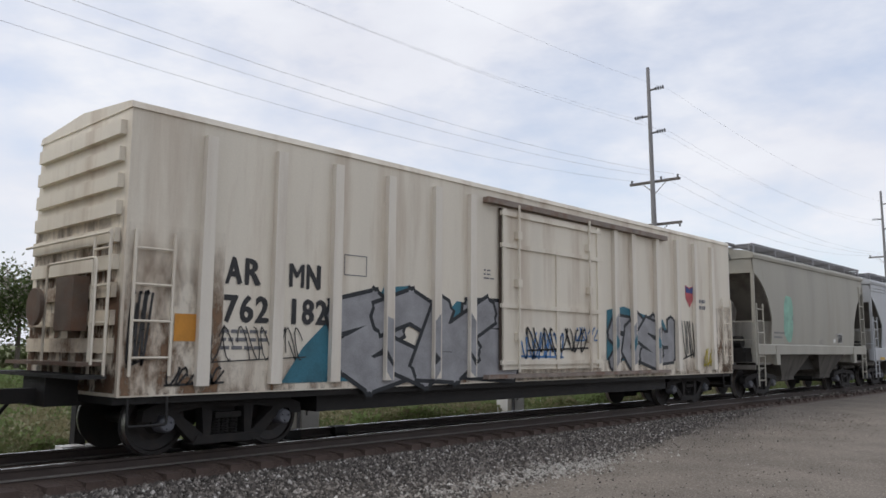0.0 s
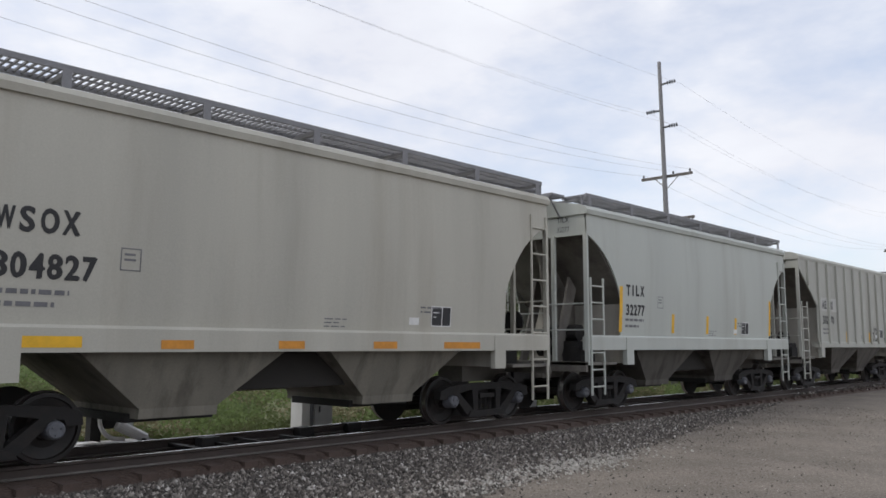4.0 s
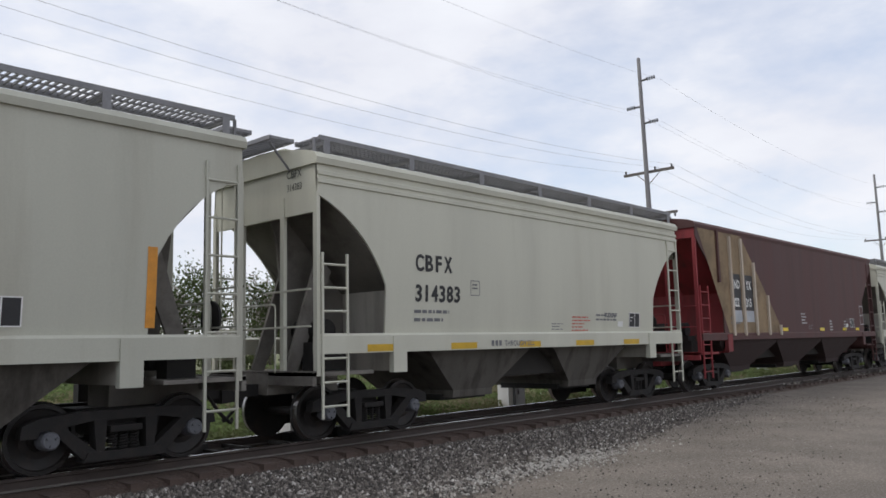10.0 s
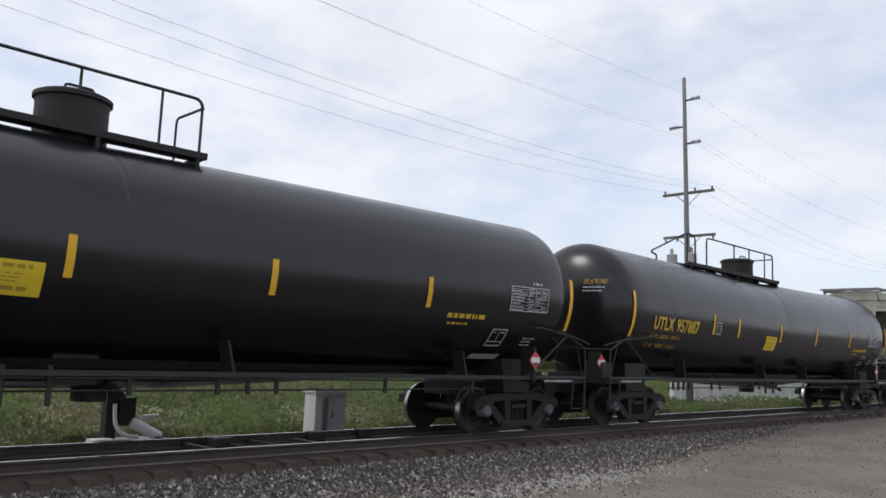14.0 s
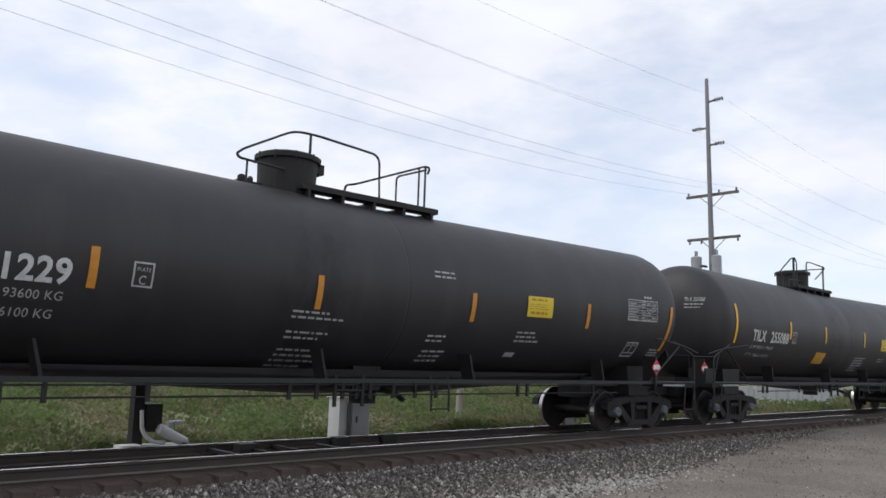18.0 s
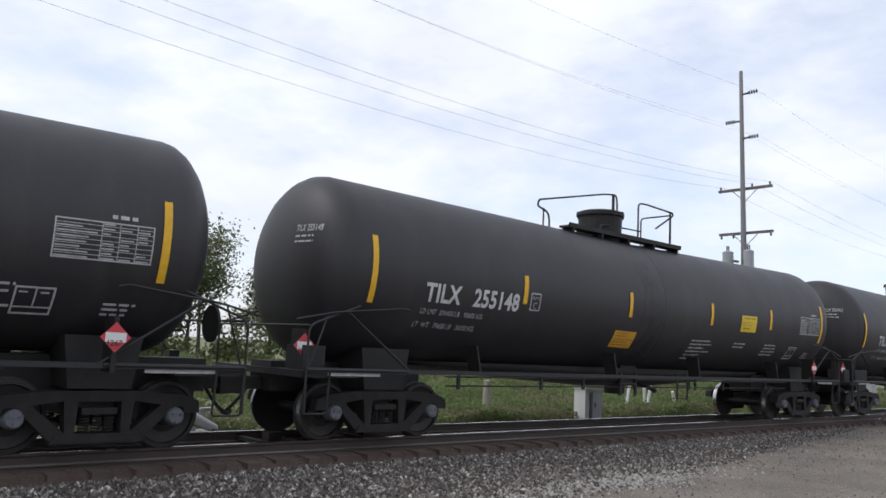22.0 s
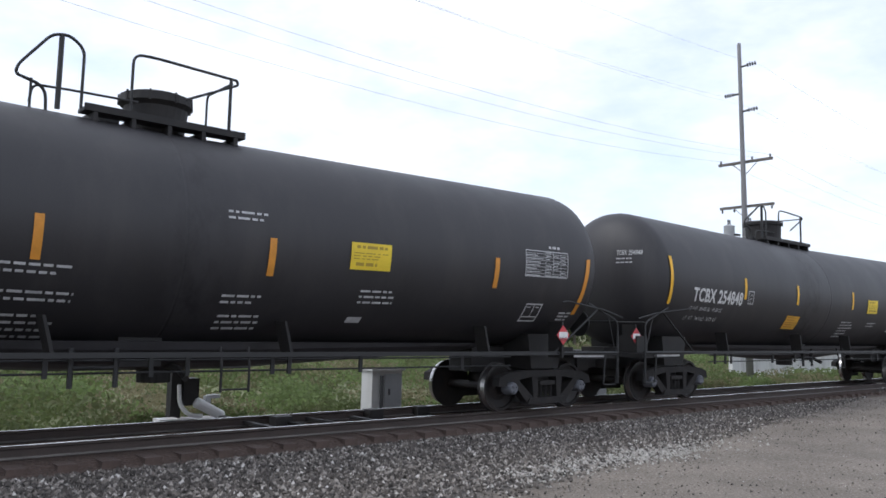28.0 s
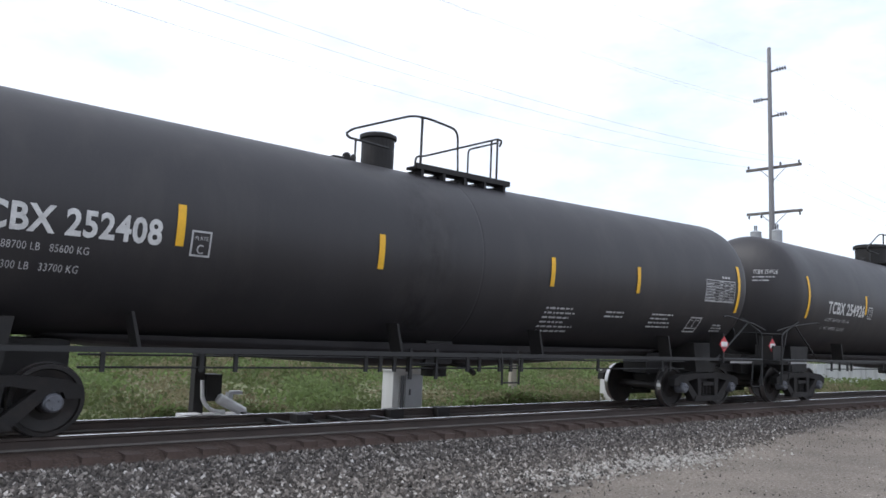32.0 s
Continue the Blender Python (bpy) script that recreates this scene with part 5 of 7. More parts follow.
GLYPHS = ([[(0.9, 0.8), (0.55, 1.0), (0.15, 0.75), (0.08, 0.3), (0.45, 0.02), (0.9, 0.2)]],
          [[(0.92, 0.98), (0.12, 0.9), (0.1, 0.05), (0.95, 0.02)], [(0.1, 0.5), (0.75, 0.55)]],
          [[(0.1, 0.0), (0.12, 0.95), (0.7, 1.0), (0.9, 0.72), (0.65, 0.48), (0.15, 0.46)], [(0.5, 0.45), (0.98, -0.02)]],
          [[(0.1, 0.0), (0.15, 1.0), (0.85, 0.05), (0.9, 1.05)]],
          [[(0.9, 0.85), (0.4, 1.0), (0.12, 0.75), (0.5, 0.52), (0.9, 0.3), (0.55, 0.0), (0.05, 0.15)]],
          [[(0.1, 1.0), (0.12, 0.0)], [(0.95, 1.02), (0.15, 0.5), (0.98, 0.0)]],
          [[(0.02, 0.0), (0.48, 1.0), (0.95, 0.0)], [(0.2, 0.38), (0.8, 0.36)]])


def script_tag(x, z, w, h, order, color, name, seed, width=0.05, on_sill=False):
    """A quick tag of leaning letter shapes that cannot be read, with a tail."""
    def draw(side, place, half):
        r, strokes = random.Random(seed), []
        step = w / len(order)
        for i, g in enumerate(order):
            lean, tall, wide, flip, turn = r.uniform(-0.1, 0.5), h * r.uniform(0.7, 1.15), step * r.uniform(1.1, 1.7), i % 2, r.random() < 0.6
            for run in GLYPHS[g]:
                run = [(1 - u if flip else u, 1 - v if turn else v) for u, v in run]
                strokes += stroke([(x + step * i + wide * (u * 0.85 + lean * v), z + tall * v + 0.06 * h * math.sin(9 * u)) for u, v in run], width * r.uniform(0.8, 1.1))
        strokes += stroke([(x + w * 0.72, z + 0.05 * h), (x + w, z + 0.12 * h), (x + w * 1.06, z - 0.06 * h)], width)
        letters("graffiti", strokes, paint_of(name, color), side, lambda u, v, d: place(u, v, 0.04 + 0.06 * ((v - 3.35) / 1.5) ** 2 if on_sill else 0.004), "sprayed " + name + " graffiti tag")
    return draw


def sheet(side, place, polys, name, color, d, label):
    return letters("graffiti", [("poly", p) for p in polys], paint_of(name, color), side, lambda u, v, e: place(u, v, d), label)


def thick(pts, w):
    """A sprayed band with rounded joints."""
    out = stroke(pts, w)
    for x, z in pts:
        out.append(("poly", [(x + w / 2 * math.cos(a * math.pi / 4), z + w / 2 * math.sin(a * math.pi / 4)) for a in range(8)]))
    return out


def piece(side, place, x0, x1, z0, z1, order, fill, fill_name, width, label, seed=1, edge=(0.015, 0.018, 0.022), rim=None, low=None):
    """A row of interlocking sprayed letters: dark edge, colour, darker foot, pale rim lines."""
    r = random.Random(seed)
    step = (x1 - x0) / len(order)

    def near(base):
        return lambda u, v, d: place(u, v, base + 0.0015 * ((u * 37.1 + v * 91.7) % 1))

    for i, g in enumerate(order):
        lean, w = r.uniform(-0.35, 0.5), step * r.uniform(1.15, 1.7)
        flip, turn = r.random() < 0.5, r.random() < 0.5
        zt, zl = z1 + r.uniform(-0.12, 0.12), z0 + r.uniform(-0.06, 0.08)
        runs = [[(1 - u if flip else u, 1 - v if turn else v) for u, v in run] for run in GLYPHS[g]]
        lines = [[(x0 + step * i + w * (u + lean * (v - 0.5)), zl + (zt - zl) * v) for u, v in run] for run in runs]
        k = 0.004 * (i % 3)
        out, col, foot, hi = [], [], [], []
        for run in lines:
            out += thick(run, width + 0.15)
            col += thick(run, width)
            cutz = zl + (zt - zl) * 0.45
            foot += thick([(x, min(z, cutz)) for x, z in run], width * 0.92)
            hi += stroke([(x - width * 0.42, z + width * 0.42) for x, z in run], 0.028)
        letters("letter_edge", out, paint_of("dark", edge), side, near(0.008 + k), "dark sprayed outline")
        letters("letter_fill", col, paint_of(fill_name, fill), side, near(0.0105 + k), label)
        if low:
            letters("letter_foot", foot, paint_of(fill_name + "_low", low), side, near(0.0125 + k), "darker sprayed lower half")
        if rim:
            letters("letter_rim", hi, paint_of("rim", rim), side, near(0.0145 + k), "thin pale sprayed rim line")


def art_silver(side, place, half):
    """Large silver block letters with dark outlines and teal ends."""
    teal = (0.03, 0.14, 0.19)
    for k, p in enumerate(([(-7.0, 1.0), (-6.6, 1.55), (-6.15, 1.95), (-5.7, 2.1), (-5.6, 1.0)], [(-5.2, 2.15), (-4.9, 2.6), (-4.3, 2.66), (-3.9, 2.3), (-4.2, 2.1)], [(-3.4, 2.1), (-3.0, 2.45), (-2.3, 2.4), (-1.7, 2.1), (-2.0, 1.9)],
                           [(2.35, 1.3), (2.4, 2.5), (3.2, 2.62), (4.2, 2.45), (5.2, 2.35), (5.6, 1.8), (5.3, 1.25)])):
        sheet(side, place, [p], "teal", teal, 0.004, "sprayed teal field behind the letters")
    piece(side, place, -5.95, -1.75, 1.15, 2.2, (4, 0, 2, 1), (0.27, 0.27, 0.28), "silver", 0.52, "sprayed silver block letter", 3)
    piece(side, place, 2.55, 5.3, 1.3, 2.3, (2, 0, 4, 2), (0.25, 0.26, 0.28), "silver", 0.34, "sprayed silver block letter", 8, edge=(0.03, 0.09, 0.13))
    for x, z, w, h, s, n, lw, name, col, d in ((-8.25, 1.35, 1.7, 0.5, 11, 8, 0.018, "black", (0.03, 0.03, 0.03), 0.013), (-8.9, 1.02, 0.9, 0.24, 12, 5, 0.03, "black", (0.03, 0.03, 0.03), 0.013),
                                               (6.3, 1.35, 0.7, 1.0, 13, 3, 0.04, "black", (0.03, 0.03, 0.03), 0.013), (-1.1, 1.35, 1.5, 0.55, 14, 7, 0.045, "blue", (0.06, 0.17, 0.38), 0.1),
                                               (-0.9, 1.5, 2.3, 0.5, 15, 8, 0.04, "black", (0.03, 0.03, 0.03), 0.104), (0.9, 1.75, 0.9, 0.3, 16, 4, 0.035, "blue", (0.06, 0.17, 0.38), 0.1),
                                               (7.6, 1.1, 0.6, 0.5, 17, 3, 0.04, "yellow", (0.5, 0.4, 0.05), 0.013), (-9.45, 1.3, 0.3, 1.0, 18, 3, 0.035, "black", (0.03, 0.03, 0.03), 0.013)):
        letters("graffiti", scribble(x, z, w, h, s, n, lw), paint_of(name, col), side, lambda u, v, e, d=d: place(u, v, d), "sprayed " + name + " tag")


def cloud_paint():
    """Green spray that thins out towards its upper edge."""
    m = bpy.data.materials.new("spray_green_cloud")
    m.use_nodes = True
    t = m.node_tree
    n = t.nodes
    bsdf, out = n["Principled BSDF"], n["Material Output"]
    tc, sep, cloud = n.new("ShaderNodeTexCoord"), n.new("ShaderNodeSeparateXYZ"), n.new("ShaderNodeTexNoise")
    cloud.inputs["Scale"].default_value, cloud.inputs["Detail"].default_value = 1.6, 6
    wire(t, tc.outputs["Object"], sep.inputs[0])
    wire(t, tc.outputs["Object"], cloud.inputs["Vector"])
    add, fade, mix, clear = n.new("ShaderNodeMath"), n.new("ShaderNodeMapRange"), n.new("ShaderNodeMixShader"), n.new("ShaderNodeBsdfTransparent")
    add.operation = "MULTIPLY_ADD"
    add.inputs[1].default_value = 0.9
    wire(t, cloud.outputs["Fac"], add.inputs[0])
    wire(t, sep.outputs["Z"], add.inputs[2])
    fade.inputs["From Min"].default_value, fade.inputs["From Max"].default_value = 2.55, 3.35
    wire(t, add.outputs[0], fade.inputs["Value"])
    tone = n.new("ShaderNodeValToRGB")
    tone.color_ramp.elements[0].position, tone.color_ramp.elements[0].color = 0.35, (0.16, 0.33, 0.085, 1)
    tone.color_ramp.elements[1].position, tone.color_ramp.elements[1].color = 0.65, (0.24, 0.44, 0.13, 1)
    wire(t, cloud.outputs["Fac"], tone.inputs[0])
    wire(t, tone.outputs[0], bsdf.inputs["Base Color"])
    bsdf.inputs["Roughness"].default_value = 0.65
    wire(t, fade.outputs[0], mix.inputs[0])
    wire(t, bsdf.outputs[0], mix.inputs[1])
    wire(t, clear.outputs[0], mix.inputs[2])
    wire(t, mix.outputs[0], out.inputs["Surface"])
    return m


def art_green(side, place, half):
    """A long wild-style piece in pale and dark blue on a green cloud."""
    x0, x1 = -5.2, half - 1.0
    r = random.Random(9)
    top = [(x0 - 1.9 + (x1 - x0 + 2.2) * i / 36, min(2.62, 1.35 + 0.35 * i) + 0.16 * math.sin(i * 0.8) + r.uniform(-0.05, 0.07)) for i in range(37)]
    letters("graffiti", [("poly", [(x0 - 1.9, 1.0)] + [(a, b + 0.3) for a, b in top] + [(x1 + 0.3, 1.0)])], cloud_paint(), side, lambda u, v, e: place(u, v, 0.004), "soft-edged sprayed green cloud")
    order = (3, 5, 6, 2, 4, 1, 3, 0, 6)
    piece(side, place, x0, -1.45, 1.1, 2.32, order + order[:2], (0.27, 0.42, 0.50), "pale_blue", 0.26, "sprayed pale blue letter", 9, rim=(0.62, 0.72, 0.74), low=(0.03, 0.055, 0.10))
    piece(side, place, 2.6, x1 - 0.9, 1.12, 2.3, (2, 3, 4, 1, 5, 6, 3, 0, 2, 4, 1, 5), (0.27, 0.42, 0.50), "pale_blue", 0.20, "sprayed pale blue letter", 19, rim=(0.62, 0.72, 0.74), low=(0.03, 0.055, 0.10))
    piece(side, lambda u, v, d: place(u, v, d + 0.15), -0.9, 2.1, 1.2, 2.2, (6, 2, 3, 5, 4, 1), (0.25, 0.40, 0.48), "pale_blue", 0.22, "sprayed pale blue letter", 29, rim=(0.62, 0.72, 0.74), low=(0.03, 0.055, 0.10))
    sheet(side, place, [blob(x1 - 0.35, 1.95, 0.55, 0.75, 4, 18, 0.08)], "skull", (0.55, 0.57, 0.55), 0.012, "sprayed pale skull shape")
    for x, z, w, h, s, n, lw in ((-8.95, 3.0, 0.55, 0.45, 21, 3, 0.045), (-8.45, 2.75, 0.55, 0.45, 23, 3, 0.05), (-8.0, 2.4, 0.5, 0.4, 24, 2, 0.05), (-6.5, 1.12, 0.9, 0.2, 22, 5, 0.025), (-5.9, 1.75, 0.5, 0.2, 26, 3, 0.025)):
        letters("graffiti", scribble(x, z, w, h, s, n, lw), paint_of("black", (0.03, 0.03, 0.03)), side, lambda u, v, d: place(u, v, 0.013), "sprayed black tag")
    letters("graffiti", scribble(-6.3, 3.3, 0.7, 0.4, 25, 4, 0.06), paint_of("rust_tag", (0.42, 0.24, 0.10)), side, lambda u, v, d: place(u, v, 0.013), "faded orange tag")


def over_posts(side, place, posts, art):
    """The sprayed paint goes on over the faces of the side posts."""
    r = random.Random(4)
    for x in posts:
        bands = []
        if art is art_silver and -5.9 < x < -1.6:
            bands = [("silver", (0.27, 0.27, 0.28), 1.05, r.uniform(2.0, 2.3)), ("dark", (0.015, 0.018, 0.022), 1.3, 1.42)]
        elif art is art_silver and 2.5 < x < 5.6:
            bands = [("silver", (0.25, 0.26, 0.28), 1.2, r.uniform(2.1, 2.4)), ("teal", (0.03, 0.14, 0.19), 1.6, 1.85)]
        elif art is art_green and x > -5.6 and x < 7.6:
            bands = [("leaf_green", (0.17, 0.33, 0.09), 1.0, 2.5), ("pale_blue", (0.27, 0.42, 0.50), 1.05, r.uniform(2.15, 2.35)), ("pale_blue_low", (0.03, 0.055, 0.10), 1.1, r.uniform(1.55, 1.75)),
                     ("rim", (0.62, 0.72, 0.74), 1.8, 1.84)]
        for k, (name, color, z0, z1) in enumerate(bands):
            bm = bmesh.new()
            t0, t1 = r.uniform(-0.12, 0.12), r.uniform(-0.12, 0.12)
            bm.faces.new([bm.verts.new(place(x + u, z, 0.097 + 0.002 * k)) for u, z in ((-0.074, z0 - t0), (0.074, z0 + t0), (0.074, z1 + t1), (-0.074, z1 - t1))])
            part("post_paint", bm, paint_of(name, color), side, "sprayed paint over a side post")


# ================= the train: from its head to its tail =================
GREY = mat("hopper_grey", (0.43, 0.43, 0.385), 0.6, vary=0.09, scale=0.7, dirt=(0.22, 0.19, 0.15), dirt_amount=0.22, streak=True, bump=0.04, bump_scale=12)
GREY_SAND = mat("hopper_grey_sand", (0.46, 0.445, 0.385), 0.65, vary=0.12, scale=0.7, dirt=(0.28, 0.24, 0.18), dirt_amount=0.22, streak=True, bump=0.04, bump_scale=12)
GREY_TAN = mat("hopper_grey_tan", (0.36, 0.345, 0.295), 0.65, vary=0.12, scale=0.7, dirt=(0.28, 0.24, 0.18), dirt_amount=0.22, streak=True, bump=0.04, bump_scale=12)
GREY_GREEN = mat("hopper_grey_green", (0.48, 0.50, 0.46), 0.6, vary=0.07, scale=0.7, dirt=(0.24, 0.22, 0.18), dirt_amount=0.18, streak=True, bump=0.04, bump_scale=12)
GREY_BLUE = mat("hopper_grey_blue", (0.455, 0.468, 0.48), 0.55, vary=0.07, scale=0.7, dirt=(0.22, 0.21, 0.2), dirt_amount=0.15, streak=True, bump=0.04, bump_scale=12)
CREAM_GREY = mat("hopper_cream_grey", (0.53, 0.515, 0.44), 0.65, vary=0.12, scale=0.8, dirt=(0.32, 0.25, 0.17), dirt_amount=0.3, streak=True, bump=0.04, bump_scale=12)
CREAM = mat("hopper_cream", (0.60, 0.575, 0.445), 0.62, vary=0.1, scale=0.7, dirt=(0.34, 0.24, 0.13), dirt_amount=0.25, streak=True, bump=0.04, bump_scale=12)
GREY_WARM = mat("hopper_grey_warm", (0.46, 0.46, 0.39), 0.62, vary=0.09, scale=0.7, dirt=(0.26, 0.22, 0.16), dirt_amount=0.2, streak=True, bump=0.04, bump_scale=12)
RED_END = mat("hopper_red_end", (0.26, 0.035, 0.04), 0.7, vary=0.2, scale=1.5, dirt=(0.08, 0.03, 0.028), dirt_amount=0.5, streak=True, bump=0.06)
CREAM2 = mat("hopper_cream_green", (0.55, 0.545, 0.455), 0.6, vary=0.07, scale=0.7, dirt=(0.30, 0.28, 0.21), dirt_amount=0.12, streak=True, bump=0.04, bump_scale=12)
BROWN = mat("hopper_brown", (0.085, 0.034, 0.031), 0.7, vary=0.15, scale=0.8, dirt=(0.05, 0.026, 0.024), dirt_amount=0.35, streak=True, bump=0.05, bump_scale=12)
BROWN_DARK = mat("hopper_brown_dark", (0.035, 0.02, 0.019), 0.8, vary=0.2, scale=2)
REEFER = mat("reefer_white", (0.71, 0.655, 0.55), 0.6, vary=0.09, scale=0.8, dirt=(0.36, 0.25, 0.16), dirt_amount=0.34, streak=True, bump=0.05, bump_scale=10)
POST_WHITE = mat("post_white", (0.72, 0.67, 0.58), 0.6, vary=0.08, scale=1.5, dirt=(0.36, 0.25, 0.16), dirt_amount=0.2, streak=True, bump=0.05)
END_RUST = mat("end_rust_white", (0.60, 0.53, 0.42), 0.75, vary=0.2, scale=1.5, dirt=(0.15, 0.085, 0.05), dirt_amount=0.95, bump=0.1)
# dirt, with the shade below the end overhang put into the colour
END_SHADE_GRIME = mat("end_grime", (0.17, 0.158, 0.14), 0.8, vary=0.25, scale=1.2, dirt=(0.06, 0.05, 0.042), dirt_amount=0.5, bump=0.1)
END_PALE = mat("end_pale_grime", (0.44, 0.42, 0.375), 0.75, vary=0.15, scale=1.2, dirt=(0.16, 0.13, 0.10), dirt_amount=0.4, streak=True, bump=0.1)
SILL_AMBER = mat("sill_amber", (0.58, 0.36, 0.02), 0.5, vary=0.15, scale=5, bump=0)
# shade between the bays, put into a near-black colour
HOLLOW_SHADE = mat("sooty_hollow", (0.03, 0.027, 0.024), 0.85, vary=0.25, scale=2)
# bay colours: dirt, darkened further for the shade under the body
BELLY_TAN = mat("belly_tan_grime", (0.21, 0.195, 0.16), 0.8, vary=0.2, scale=1.5, dirt=(0.06, 0.05, 0.04), dirt_amount=0.5, streak=True, bump=0.1)
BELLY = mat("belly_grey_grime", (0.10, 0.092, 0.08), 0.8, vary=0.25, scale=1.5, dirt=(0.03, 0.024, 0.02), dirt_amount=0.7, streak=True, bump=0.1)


def brown_marks(side, place, half):
    """The old tan logo field with black number panels on the brown car."""
    tan = mat("tan_panel", (0.25, 0.18, 0.105), 0.8, vary=0.3, scale=1.1, dirt=(0.10, 0.06, 0.035), dirt_amount=0.6)
    letters("tan_field", [("poly", [(-half + 0.1, 4.85), (-5.6, 4.85), (-2.3, 1.64), (-half + 2.0, 1.64)])], tan, side, lambda u, v, d: place(u, v, 0.002), "weathered tan paint field")
    for x in (-6.46, -5.5):
        letters("number_panel", [("poly", [(x, 2.42), (x + 0.68, 2.42), (x + 0.68, 3.55), (x, 3.55)])], M_BLACKTXT, side, lambda u, v, d: place(u, v, 0.005), "black number panel")
        letters("data_panel", [("poly", [(x, 2.05), (x + 0.68, 2.05), (x + 0.68, 2.41), (x, 2.41)])], mat("pale_panel", (0.4, 0.42, 0.45), 0.7, vary=0.2), side, lambda u, v, d: place(u, v, 0.005), "pale data panel")
    for x, z, w in ((-6.33, 3.08, "ND"), (-5.38, 3.08, "YX"), (-6.43, 2.52, "822"), (-5.47, 2.52, "315")):
        letters("car_number", [words(x + 0.03, z + 0.02, w, 0.37, 0.78, 0.012)], M_WHITE, side, lambda u, v, d: place(u, v, 0.009), "white car marks on black")
    for x, z, w in ((-0.5, 2.35, 0.55), (2.6, 2.1, 0.4), (4.4, 2.1, 0.4)):
        letters("small_print", bars(x, z, w, 4, 0.05, 0.06, 3), M_GREYTXT, side, lambda u, v, d: place(u, v, 0.004))
    letters("stencil_frame", frame_lines(6.65, 2.0, 0.5, 0.8, 0.035) + [("bar", 6.65, 2.38, 0.5, 0.035)], M_GREYTXT, side, lambda u, v, d: place(u, v, 0.004))
    for x in (-2.4, 1.45, 4.2, 5.9):
        part("reflective_stripe", patch(x, x + 0.5, 1.76, 1.87, place, 0.004, 1), M_LABEL_Y, side, "yellow reflective strip")


def dark_note(x, z, w):
    return lambda side, place, half: letters("small_print", bars(x, z, w, 2, 0.045, 0.06, 8), mat("grey_print", (0.16, 0.16, 0.17), 0.6, vary=0.2, bump=0), side, lambda u, v, d: place(u, v, 0.003))


def faint_patches(side, place, half):
    """Pale repainted squares behind the split marks."""
    m = mat("repaint", (0.50, 0.50, 0.47), 0.6, vary=0.1)
    for x in (-4.15, -3.12):
        letters("repaint_patch", [("poly", [(x, 2.82), (x + 0.7, 2.82), (x + 0.7, 3.32), (x, 3.32)])], m, side, lambda u, v, d: place(u, v, 0.001), "paler repainted patch")


def red_note(x, z):
    return lambda side, place, half: letters("red_notice", bars(x, z, 0.75, 5, 0.03, 0.045, 5), M_REDTXT, side, lambda u, v, d: place(u, v, 0.003), "small red lettering")


def oval_mark(x, z):
    return lambda side, place, half: sheet(side, place, [blob(x, z, 0.9, 1.6, 3, 18, 0.1)], "mint", (0.22, 0.42, 0.33), 0.004, "faded mint green emblem")


